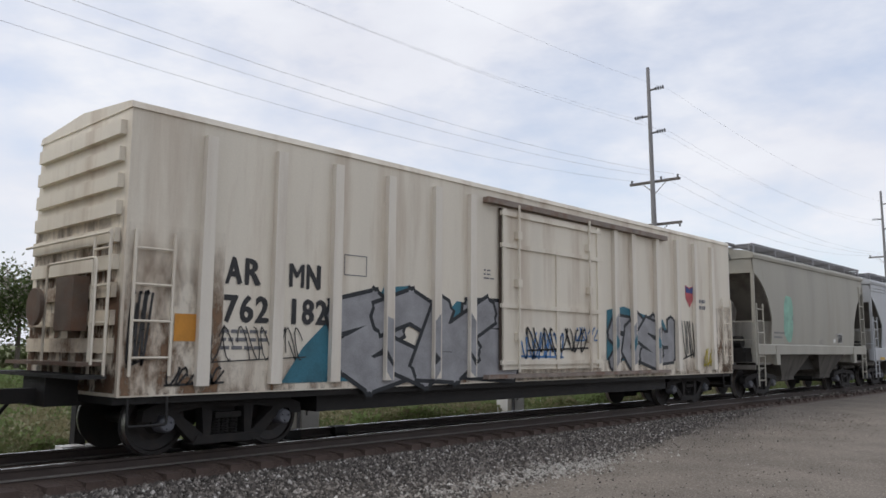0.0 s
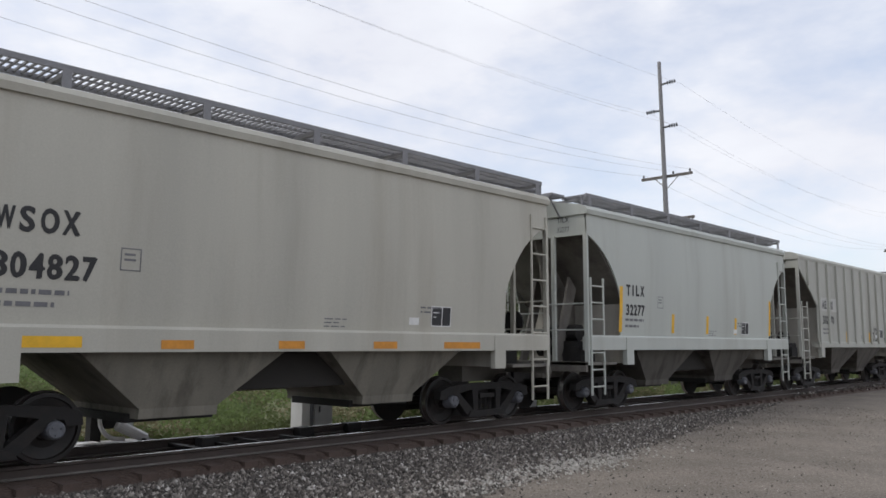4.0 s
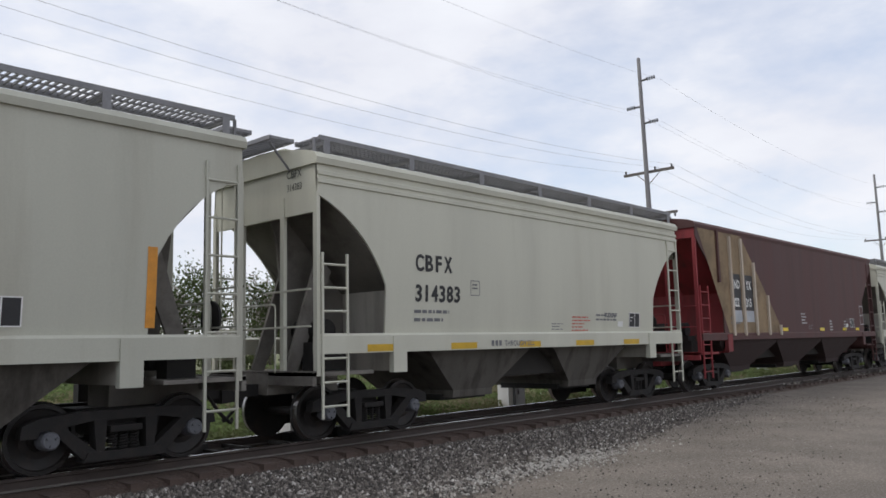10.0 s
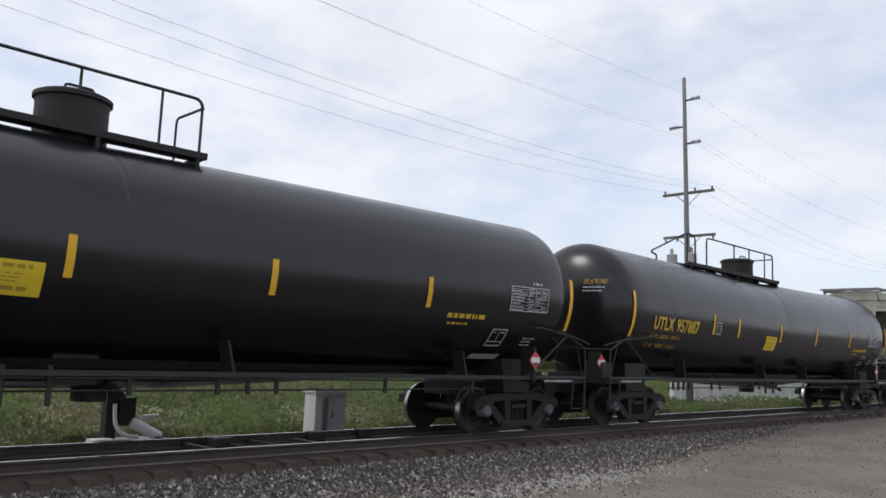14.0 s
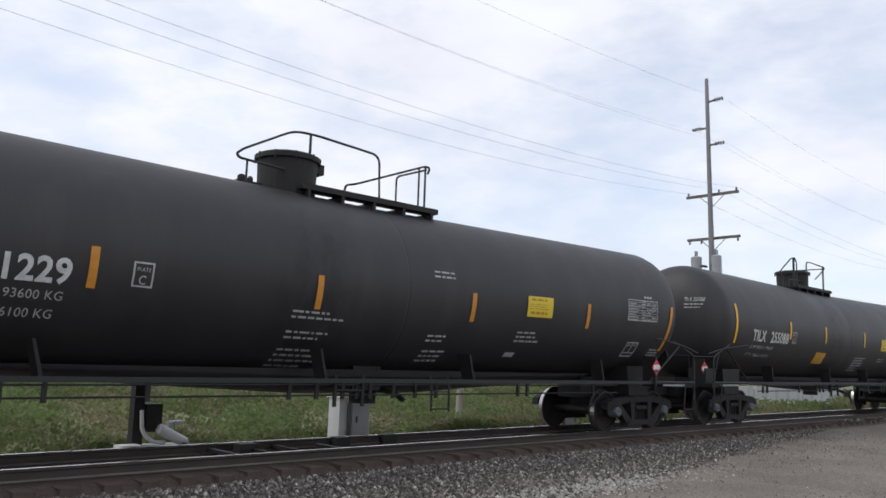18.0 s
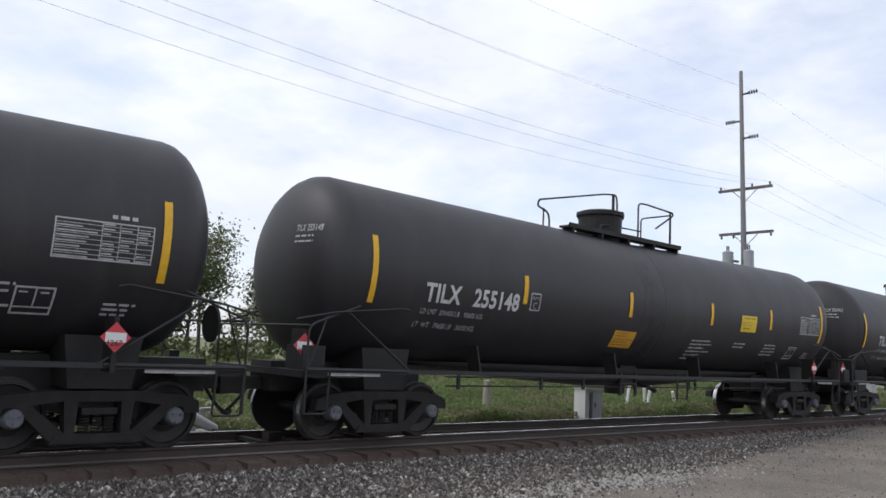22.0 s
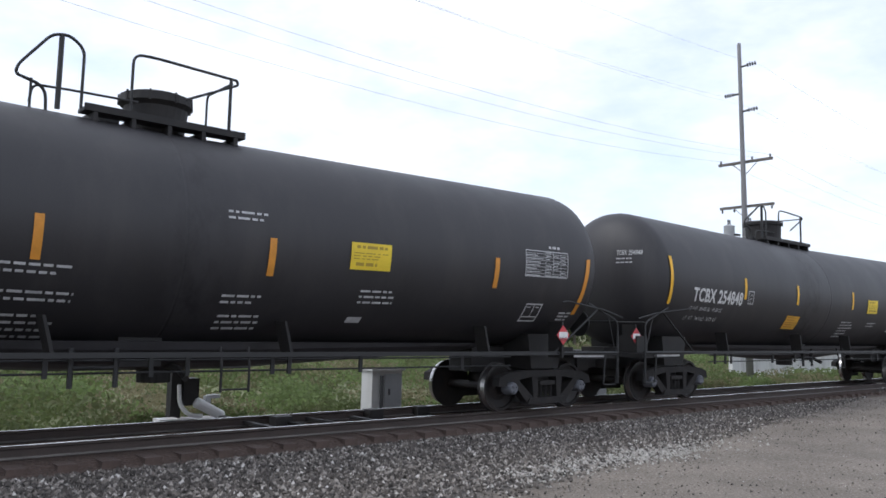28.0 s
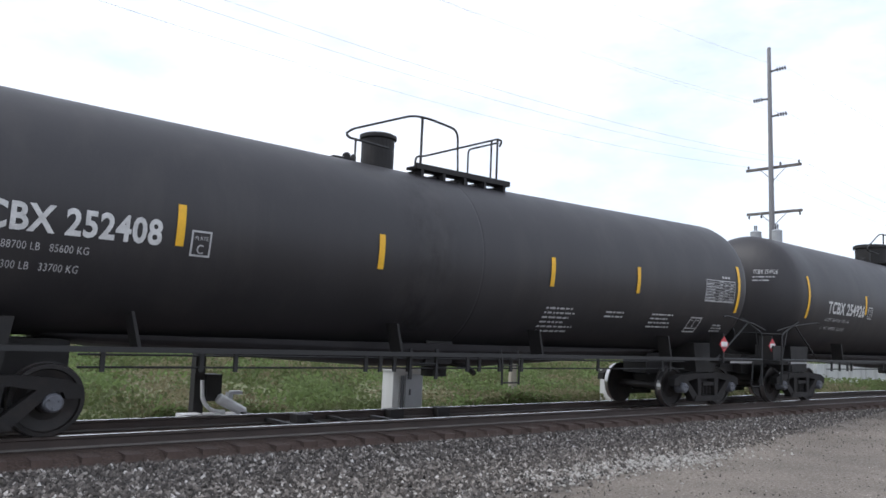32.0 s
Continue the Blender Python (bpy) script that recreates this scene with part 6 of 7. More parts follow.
H, T, B = hopper_car, tank_car, box_car
HG = "grey covered hopper car with smooth sides and yellow stripes"
TRAIN = [
    (13.40, lambda L: H(L, "", "", GREY_BLUE, "hooded", 2, label="blue-grey covered hopper car")),
    (13.40, lambda L: H(L, "", "", GREY_BLUE, "angled", 2, label="light blue-grey covered hopper car")),
    (13.40, lambda L: H(L, "", "", GREY_TAN, "curved", 2, [oval_mark(-3.0, 2.7)], stripes="none", label="grey covered hopper car with a mint green emblem")),
    (21.39, lambda L: B(L, "ARMN", "762182", REEFER, art_silver, "white insulated box car with silver graffiti and black marks")),
    (20.77, lambda L: B(L, "ARMN", "725373", REEFER, art_green, "white insulated box car with blue and green graffiti", 0.45)),
    (12.93, lambda L: H(L, "TILX", "329741", GREY_TAN, "curved", 2, stripes="orange", text_z=-0.2, text_size=0.36, label=HG)),
    (14.08, lambda L: H(L, "MQRX", "110838", GREY_TAN, "curved", 2, stripes="orange", text_z=-0.15, text_size=0.38, label=HG)),
    (13.55, lambda L: H(L, "AE  UX", "302  70", GREY, "ribbed", 2, [script_tag(1.4, 1.75, 0.9, 0.5, (3, 0, 5, 1), (0.03, 0.03, 0.03), "black", 32, 0.04), script_tag(3.3, 1.75, 0.8, 0.45, (4, 6, 2), (0.03, 0.03, 0.03), "black", 33, 0.04), faint_patches], ribs=12, label="grey ribbed covered hopper car with small graffiti tags")),
    (13.33, lambda L: H(L, "TILX", "32277", GREY_GREEN, "curved", 2, text_z=-0.15, text_size=0.36, label=HG)),
    (13.87, lambda L: H(L, "WSOX", "804827", GREY_SAND, "curved", 2, stripes="sill_orange", text_x=-4.72, text_z=-0.02, text_size=0.42, belly=BELLY_TAN, label="tan-grey covered hopper car with orange sill stripes")),
    (15.03, lambda L: H(L, "WSOX", "804811", GREY_BLUE, "curved", 2, [script_tag(-1.2, 2.2, 1.0, 0.45, (0, 4, 1, 3), (0.03, 0.03, 0.03), "black", 35, 0.04)], stripes="orange", label="blue-grey covered hopper car with an old tag")),
    (15.03, lambda L: H(L, "GACX", "55020", GREY_BLUE, "angled", 2, label="pale blue-grey covered hopper car with end rails")),
    (16.75, lambda L: H(L, "ND  YX", "82  77  29", CREAM_GREY, "ribbed", 4, text_x=-5.7, text_z=0.13, stripes="none", label="long cream-grey covered hopper car with worn paint")),
    (14.32, lambda L: H(L, "SHQX", "1716", GREY_GREEN, "angled", 2, [script_tag(-2.06, 2.22, 1.8, 0.5, (5, 6, 3, 4, 1), (0.03, 0.03, 0.03), "black", 41, 0.055), script_tag(-2.05, 1.96, 0.22, 0.18, (6,), (0.03, 0.03, 0.03), "black", 44, 0.06), script_tag(-1.4, 1.94, 0.4, 0.2, (0,), (0.03, 0.03, 0.03), "black", 45, 0.06), script_tag(-4.72, 1.19, 1.7, 0.30, (4, 3, 6, 0, 1, 2), (0.5, 0.05, 0.10), "red", 42, 0.05, True), script_tag(-0.78, 1.64, 1.4, 0.30, (2, 1, 3, 0, 0), (0.5, 0.05, 0.10), "red", 43, 0.055), red_note(-0.62, 2.2)], text_x=-4.58, text_z=0.02, text_size=0.44, label="silver-grey covered hopper car with black and red tags")),
    (13.10, lambda L: H(L, "GACX", "65330", CREAM, "curved", 2, [script_tag(1.2, 1.78, 1.1, 0.5, (5, 0, 3, 4, 2, 6), (0.03, 0.03, 0.03), "black", 46, 0.06)], stripes="orange", text_z=-0.08, text_size=0.4, label="rust-stained cream covered hopper car with a black tag")),
    (13.72, lambda L: H(L, "CBFX", "314287", CREAM2, "beaded", 2, [red_note(-1.05, 2.55), dark_note(0.3, 2.62, 1.8)], label="cream covered hopper car with yellow sill strips")),
    (18.63, lambda L: H(L, "", "", BROWN, "ribbed", 3, [brown_marks], stripes="none", ribs=6, belly=BROWN_DARK, extra="brown", end_paint=RED_END, top=5.02, label="dark brown covered hopper car with tan logo field")),
    (13.90, lambda L: H(L, "CBFX", "314383", CREAM2, "beaded", 2, [red_note(1.0, 2.1), dark_note(2.0, 2.15, 1.4)], label="cream covered hopper car with yellow sill strips")),
    (12.89, lambda L: H(L, "HWCX", "6264", GREY_WARM, "curved", 2, stripes="orange", text_z=-0.3, text_size=0.34, label=HG)),
    (13.79, lambda L: H(L, "CBFX", "314362", CREAM2, "beaded", 2, [red_note(-0.65, 2.1), dark_note(0.7, 2.3, 2.1)], label="cream covered hopper car with yellow sill strips")),
    (13.37, lambda L: H(L, "MBKX", " 101419", GREY_BLUE, "hooded", 2, stripes="sill_orange", text_z=0.56, text_size=0.46, label="pale blue covered hopper car with orange sill strips")),
    (13.45, lambda L: H(L, "TILX", "339637", GREY_WARM, "curved", 2, text_mat=mat("faded_marks", (0.16, 0.135, 0.105), 0.7, vary=0.3), stripes="orange", text_z=-0.1, text_size=0.36, label=HG)),
    (21.46, lambda L: T(L, "UTLX", "957887", "long", "low", 0.0, False, True, 2, "1075", True, label="glossy black tank car with yellow lettering and a long top platform")),
    (21.65, lambda L: T(L, "UTLX", "957880", "long", "low", 0.0, False, True, 3, "1075", True, label="glossy black tank car with yellow lettering and a long top platform")),
    (19.22, lambda L: T(L, "TCBX", "251272", "wide", "low", 0.12, False, small=4)),
    (20.01, lambda L: T(L, "TCBX", "252404", "curl", "tall", 0.0, False, small=7, swell=0.965, rails=(-1.63, -0.85, -0.52, 0.27, -0.28, 1.24), man_x=-0.9, rows={2: -2.14, 3: 1.52, 4: 4.64, 5: 8.4}, print_x=(1.55, 3.75, 5.27))),
    (20.00, lambda L: T(L, "TILX", "255088", "wide", "wide", 0.0, orange_x=-2.75, small=6, swell=0.97, yellow_x=2.82, rows={2: -2.26, 3: 1.14, 4: 4.61, 5: 8.05}, rails=(-3.05, -2.15, -1.98, -1.74, -0.95, 0.49), man_x=-1.05, print_x=(0.6, 2.85, 4.73))),
    (19.94, lambda L: T(L, "TCBX", "251229", "curl", "wide", 0.12, False, small=8, swell=0.972, rails=RAILS_CURL, man_x=-1.67, yellow_x=3.0)),
    (19.42, lambda L: T(L, "TCBX", "251293", "wide", "low", 0.12, False, small=9, swell=0.976, text_x=-8.18, rails=(-3.06, -1.77, -1.43, -1.1, -0.39, 1.27), man_x=-0.25, yellow_x=2.87)),
    (19.05, lambda L: T(L, "TILX", "270342", "wide", "box", 0.0, False, small=10, swell=1.035, text_x=-7.05, yellow_x=2.6, rows={0: -8.11, 1: -4.61, 2: -1.78, 3: 1.64, 4: 4.34, 5: 7.75}, rails=(-3.45, -1.67, -1.3, -1.17, -0.42, 0.42), man_x=-0.95)),
    (19.92, lambda L: T(L, "TILX", "254762", "curl", "wide", 0.0, small=11, swell=0.985, text_x=-7.41, orange_x=-0.05, yellow_x=3.85, rows={0: -8.55, 1: -4.97, 2: -1.54, 3: 1.7, 4: 4.8, 5: 8.1}, rails=(-2.8, -0.75, -0.4, 1.13, 0.0, 2.03), man_x=-0.9, print_x=(1.95, 3.9, 5.3))),
    (19.71, lambda L: T(L, "TILX", "255148", "wide", "wide", 0.0, small=12, swell=0.985, orange_x=-1.75, yellow_x=3.36, rows={0: -8.26, 1: -4.72, 2: -1.38, 3: 1.94, 4: 4.92, 5: 8.0}, rails=(-3.27, -0.9, -0.6, -0.45, 0.41, 1.8), man_x=-0.5, print_x=(1.3, 3.3, 4.9))),
    (19.32, lambda L: T(L, "TILX", "254723", "curl", "wide", 0.0, small=13, swell=0.985, text_x=-6.97, orange_x=0.34, yellow_x=3.9, rows={0: -8.24, 1: -4.61, 2: -1.02, 3: 1.83, 4: 4.65, 5: 7.85}, rails=(-2.78, -0.3, 0.0, 1.45, 0.3, 2.45), man_x=-0.75, print_x=(2.2, 4.0, 5.2))),
    (19.06, lambda L: T(L, "CBTX", "729285", "curl", "low", 0.0, False, text_x=-6.78, text_z=-0.33, text_size=0.34, small=7, swell=1.072, rows={0: -8.04, 1: -4.39, 2: -0.85, 3: 1.94, 4: 4.7, 5: 7.8}, rails=(-3.15, -0.7, -0.22, 1.12, -0.35, 2.0), man_x=-1.3, label="large black tank car with yellow stripes and white lettering")),
    (19.41, lambda L: T(L, "TILX", "255105", "curl", "wide", 0.0, small=15, text_x=-6.97, orange_x=-1.15, yellow_x=3.2, rows={0: -8.1, 1: -4.7, 2: -1.59, 3: 1.35, 4: 4.3, 5: 7.8}, rails=(-3.2, -0.3, 0.0, 1.2, 0.05, 2.0), man_x=-1.05, print_x=(1.2, 3.3, 4.7))),
    (19.66, lambda L: T(L, "TCBX", "251214", "curl", "wide", 0.12, False, small=16, swell=0.99, rails=RAILS_CURL, man_x=-1.67, rows={4: 4.64}, yellow_x=2.5)),
    (19.66, lambda L: T(L, "TCBX", "251220", "wide", "low", 0.12, False, small=17)),
    (19.69, lambda L: T(L, "TCBX", "254848", "wide", "wide", 0.0, orange_x=-2.6, small=18, text_x=-7.5, rows={0: -8.45, 1: -5.1, 2: -2.2}, rails=(-3.0, -2.1, -1.95, -1.7, -0.9, 0.55), man_x=-1.0)),
    (19.98, lambda L: T(L, "TCBX", "251239", "wide", "low", 0.12, False, small=19, swell=1.01, rows={3: 1.2, 4: 5.75}, yellow_x=2.55, rails=(-2.06, -1.62, -1.5, -1.2, -0.53, 0.98), man_x=0.0)),
    (20.78, lambda L: T(L, "TCBX", "251251", "wide", "low", 0.12, False, small=20, swell=1.02, yellow_x=2.87, rails=RAILS_LOW, man_x=0.12)),
    (19.93, lambda L: T(L, "TCBX", "254911", "wide", "wide", 0.0, orange_x=-3.0, small=21, swell=1.01, yellow_x=3.22, rows={1: -5.0, 2: -1.9, 3: 1.74, 4: 5.2, 5: 8.55}, rails=RAILS_911, man_x=-0.55)),
    (21.00, lambda L: T(L, "TCBX", "254926", "curl", "wide", 0.0, orange_x=-1.62, small=22, swell=1.02, text_x=-7.65, text_z=0.08, yellow_x=3.78, rows={1: -5.29, 2: -1.92, 3: 1.54, 4: 4.99, 5: 8.4}, rails=(-2.31, -1.3, -1.0, 0.52, -0.25, 1.6), man_x=-0.87, print_x=(1.87, 3.75, 5.24))),
    (20.00, lambda L: T(L, "TCBX", "252408", "curl", "tall", 0.0, False, small=7, swell=1.01, text_x=-7.98, text_z=0.14, rows={1: -5.46, 2: -2.25, 3: 1.68, 4: 4.3, 5: 8.2}, rails=(-2.3, -0.91, -0.68, 0.18, -0.8, 1.22), man_x=-1.33, print_x=(1.7, 3.48, 5.03))),
]
AHEAD = 3                                # cars ahead of the first box car
HEAD_START = 24.95                       # front coupling of the first box car at the start
SPEED = [(0, 21.28), (4, 21.56), (8, 21.05), (12, 20.58), (16, 21.18), (20, 21.38), (24, 20.63), (28, 21.21), (32, 22.11)]


def travel(t):
    s = 0.0
    for (t0, v0), (t1, v1) in zip(SPEED, SPEED[1:]):
        u = max(0.0, min(t, t1) - t0)
        s += v0 * u + (v1 - v0) / (t1 - t0) * u * u / 2
    return s


def build_train():
    rolling = []
    front = HEAD_START + sum(L for L, _ in TRAIN[:AHEAD])
    for L, make in TRAIN:
        car = make(L)
        rolling.append((car, front - L / 2))
        front -= L
    for o in [TRUCK_TOP, *TRUCK_TOP.children_recursive, COUPLER]:
        bpy.data.objects.remove(o)
    return rolling


# ================= track =================
def build_track():
    ground_top = -0.19
    for s, nm in ((-1, "rail_near"), (1, "rail_far")):
        bm = bmesh.new()
        y = TRACK + s * GAUGE / 2
        prof = [(-0.036, 0.0), (-0.036, -0.035), (-0.009, -0.05), (-0.009, -0.14), (-0.07, -0.158), (-0.07, -0.17), (0.07, -0.17), (0.07, -0.158), (0.009, -0.14), (0.009, -0.05), (0.036, -0.035), (0.036, 0.0)]
        section(bm, [(y + a, b) for a, b in prof][::-1], -1150, 1100)
        bmesh.ops.recalc_face_normals(bm, faces=bm.faces)
        for f in bm.faces:
            if f.normal.z > 0.9 and f.calc_center_median().z > -0.01:
                f.material_index = 1
            elif f.normal.z > 0.3 and f.calc_center_median().z < -0.1:
                f.material_index = 2
        tagged(part(nm, bm, [M_RAIL, M_RAILTOP, mat("rail_foot_dust", (0.20, 0.18, 0.165), 0.7, metal=0.2, vary=0.25, scale=2)]), "worn steel rail with a polished head", "rail", kind="structure")


build_track()


def tie_mesh():
    bm = bmesh.new()
    box(bm, -0.115, 0.115, -1.42, 1.42, -0.34, -0.172)
    soften(bm, 0.012)
    return bm


TIES = tagged(new("tie_row"), "row of weathered timber ties under the rails", "track ties", kind="structure")


def build_ties():
    first = part("tie", tie_mesh(), M_TIE, TIES)
    r = random.Random(2)
    n = 0
    x = -24.0
    data = first.data
    bpy.data.objects.remove(first)
    while x < 130:
        ob = new("tie", data)
        ob.parent = TIES
        ob.matrix_basis = pose(x + r.uniform(-0.02, 0.02), TRACK + r.uniform(-0.05, 0.05), r.uniform(-0.012, 0.004), 0, 0, r.uniform(-1.2, 1.2))
        x += 0.52
        n += 1


# ================= ground =================
LOT = -0.32


def ground_height(x, y):
    d = abs(y - TRACK)
    base = LOT if y < TRACK else -0.55
    if d < 1.22:
        h = -0.178
    elif d < 1.4:
        h = -0.178 - 0.137 * (d - 1.22) / 0.18
    elif d < 1.55:
        h = -0.315 + 0.02 * (d - 1.4) / 0.15
    elif d < 3.4:
        k = (d - 1.55) / 1.85
        h = -0.295 + (base + 0.295) * (k * k * (3 - 2 * k))
    else:
        h = base
    return h


def build_ground():
    xs = [-3000, -1200, -400, -150, -60] + list(np.arange(-30, 60.1, 0.6)) + [75, 100, 150, 300, 700, 1500, 4000]
    ys = [-600, -150, -40, -12] + list(np.arange(-6, 3, 1.0)) + list(np.arange(3, 15, 0.25)) + list(np.arange(15, 40, 1.5)) + [45, 60, 90, 150, 300, 800, 3500]
    verts, faces = [], []
    for y in ys:
        for x in xs:
            z = ground_height(x, y)
            if abs(y - TRACK) > 1.6:
                z += 0.02 * noise.noise((x * 0.6, y * 0.6, 0)) + 0.03 * noise.noise((x * 0.13, y * 0.13, 3))
            verts.append((x, y, z))
    w = len(xs)
    for j in range(len(ys) - 1):
        for i in range(w - 1):
            faces.append((j * w + i, j * w + i + 1, (j + 1) * w + i + 1, (j + 1) * w + i))
    me = bpy.data.meshes.new("ground")
    me.from_pydata(verts, [], faces)
    for p in me.polygons:
        p.use_smooth = True
    me.materials.append(ground_material())
    tagged(new("ground", me), "grey gravel and packed dirt beside the railway, grass beyond", "ground", kind="structure")


def ground_material():
    m = bpy.data.materials.new("gravel_dirt_grass")
    m.use_nodes = True
    t = m.node_tree
    n = t.nodes
    bsdf = n["Principled BSDF"]
    tc, sep = n.new("ShaderNodeTexCoord"), n.new("ShaderNodeSeparateXYZ")
    wire(t, tc.outputs["Object"], sep.inputs[0])
    big, mid, fin = (n.new("ShaderNodeTexNoise") for _ in range(3))
    for nd, s, d in ((big, 0.9, 6), (mid, 2.2, 6), (fin, 34, 6)):
        nd.inputs["Scale"].default_value, nd.inputs["Detail"].default_value = s, d
        wire(t, tc.outputs["Object"], nd.inputs["Vector"])
    vor = n.new("ShaderNodeTexVoronoi")
    vor.inputs["Scale"].default_value = 22
    wire(t, tc.outputs["Object"], vor.inputs["Vector"])

    def ramp(src, stops):
        c = n.new("ShaderNodeValToRGB")
        el = c.color_ramp.elements
        el[0].position, el[0].color = stops[0][0], (*stops[0][1], 1)
        el[1].position, el[1].color = stops[-1][0], (*stops[-1][1], 1)
        for p, col in stops[1:-1]:
            el.new(p).color = (*col, 1)
        wire(t, src, c.inputs[0])
        return c.outputs[0]

    def mixc(fac, a, b):
        x = n.new("ShaderNodeMix")
        x.data_type = "RGBA"
        wire(t, fac, x.inputs["Factor"])
        wire(t, a, x.inputs["A"])
        wire(t, b, x.inputs["B"])
        return x.outputs["Result"]

    def edge(src, lo, hi, jitter):
        a, r = n.new("ShaderNodeMath"), n.new("ShaderNodeMapRange")
        a.operation = "MULTIPLY_ADD"
        a.inputs[1].default_value = jitter
        wire(t, mid.outputs["Fac"], a.inputs[0])
        wire(t, src, a.inputs[2])
        r.inputs["From Min"].default_value, r.inputs["From Max"].default_value = lo + jitter / 2, hi + jitter / 2
        wire(t, a.outputs[0], r.inputs["Value"])
        return r.outputs[0]

    stones = ramp(vor.outputs["Color"], [(0.0, (0.03, 0.027, 0.024)), (0.5, (0.075, 0.068, 0.061)), (0.85, (0.14, 0.13, 0.118)), (1.0, (0.36, 0.34, 0.315))])
    dirt = ramp(fin.outputs["Fac"], [(0.3, (0.09, 0.075, 0.06)), (0.52, (0.165, 0.141, 0.115)), (0.7, (0.38, 0.34, 0.29))])
    patchy = ramp(big.outputs["Fac"], [(0.35, (0.115, 0.096, 0.077)), (0.65, (0.235, 0.202, 0.165))])
    half = n.new("ShaderNodeMix")
    half.data_type = "RGBA"
    half.inputs["Factor"].default_value = 0.42
    wire(t, dirt, half.inputs["A"])
    wire(t, patchy, half.inputs["B"])
    rusty = ramp(fin.outputs["Fac"], [(0.3, (0.045, 0.03, 0.024)), (0.7, (0.12, 0.082, 0.064))])
    grass = ramp(mid.outputs["Fac"], [(0.32, (0.12, 0.15, 0.06)), (0.52, (0.16, 0.17, 0.08)), (0.72, (0.23, 0.20, 0.12))])
    slant = n.new("ShaderNodeMath")
    slant.operation = "MULTIPLY_ADD"
    slant.inputs[1].default_value = -0.2
    wire(t, sep.outputs["X"], slant.inputs[0])
    wire(t, sep.outputs["Y"], slant.inputs[2])
    col = mixc(edge(slant.outputs[0], 4.9, 5.5, 1.0), half.outputs["Result"], stones)
    col = mixc(edge(sep.outputs["Y"], TRACK - 1.62, TRACK - 1.42, 0.15), col, rusty)
    col = mixc(edge(sep.outputs["Y"], TRACK + 1.5, TRACK + 1.9, 0.4), col, stones)
    col = mixc(edge(sep.outputs["Y"], TRACK + 3.2, TRACK + 3.8, 1.0), col, grass)
    wire(t, col, bsdf.inputs["Base Color"])
    bsdf.inputs["Roughness"].default_value = 0.92
    bp = n.new("ShaderNodeBump")
    bp.inputs["Strength"].default_value, bp.inputs["Distance"].default_value = 0.5, 0.03
    wire(t, vor.outputs["Distance"], bp.inputs["Height"])
    wire(t, bp.outputs[0], bsdf.inputs["Normal"])
    return m


build_ground()
# ================= line-side: poles, wires, boxes, switch machine =================
M_POLE = mat("weathered_pole", (0.24, 0.235, 0.24), 0.9, vary=0.2, scale=1.5, streak=True, bump=0.4, bump_scale=30)
M_ARM = mat("crossarm_wood", (0.15, 0.135, 0.125), 0.9, vary=0.25)
M_CAN = mat("transformer_grey", (0.36, 0.37, 0.38), 0.5, vary=0.1)
M_INSUL = mat("insulator_dark", (0.07, 0.07, 0.075), 0.4)
M_BOX = mat("signal_box_white", (0.62, 0.62, 0.60), 0.55, vary=0.08, scale=2, dirt=(0.35, 0.32, 0.28), dirt_amount=0.15, streak=True)
M_BOXG = mat("signal_box_grey", (0.40, 0.41, 0.42), 0.55, vary=0.1)
M_CONC = mat("pale_concrete", (0.42, 0.41, 0.39), 0.9, vary=0.2, scale=1.2, dirt=(0.2, 0.19, 0.17), dirt_amount=0.3, streak=True, bump=0.4)
M_PIPE = mat("white_conduit", (0.68, 0.68, 0.67), 0.5, vary=0.1)
LINE_Y = 18.0


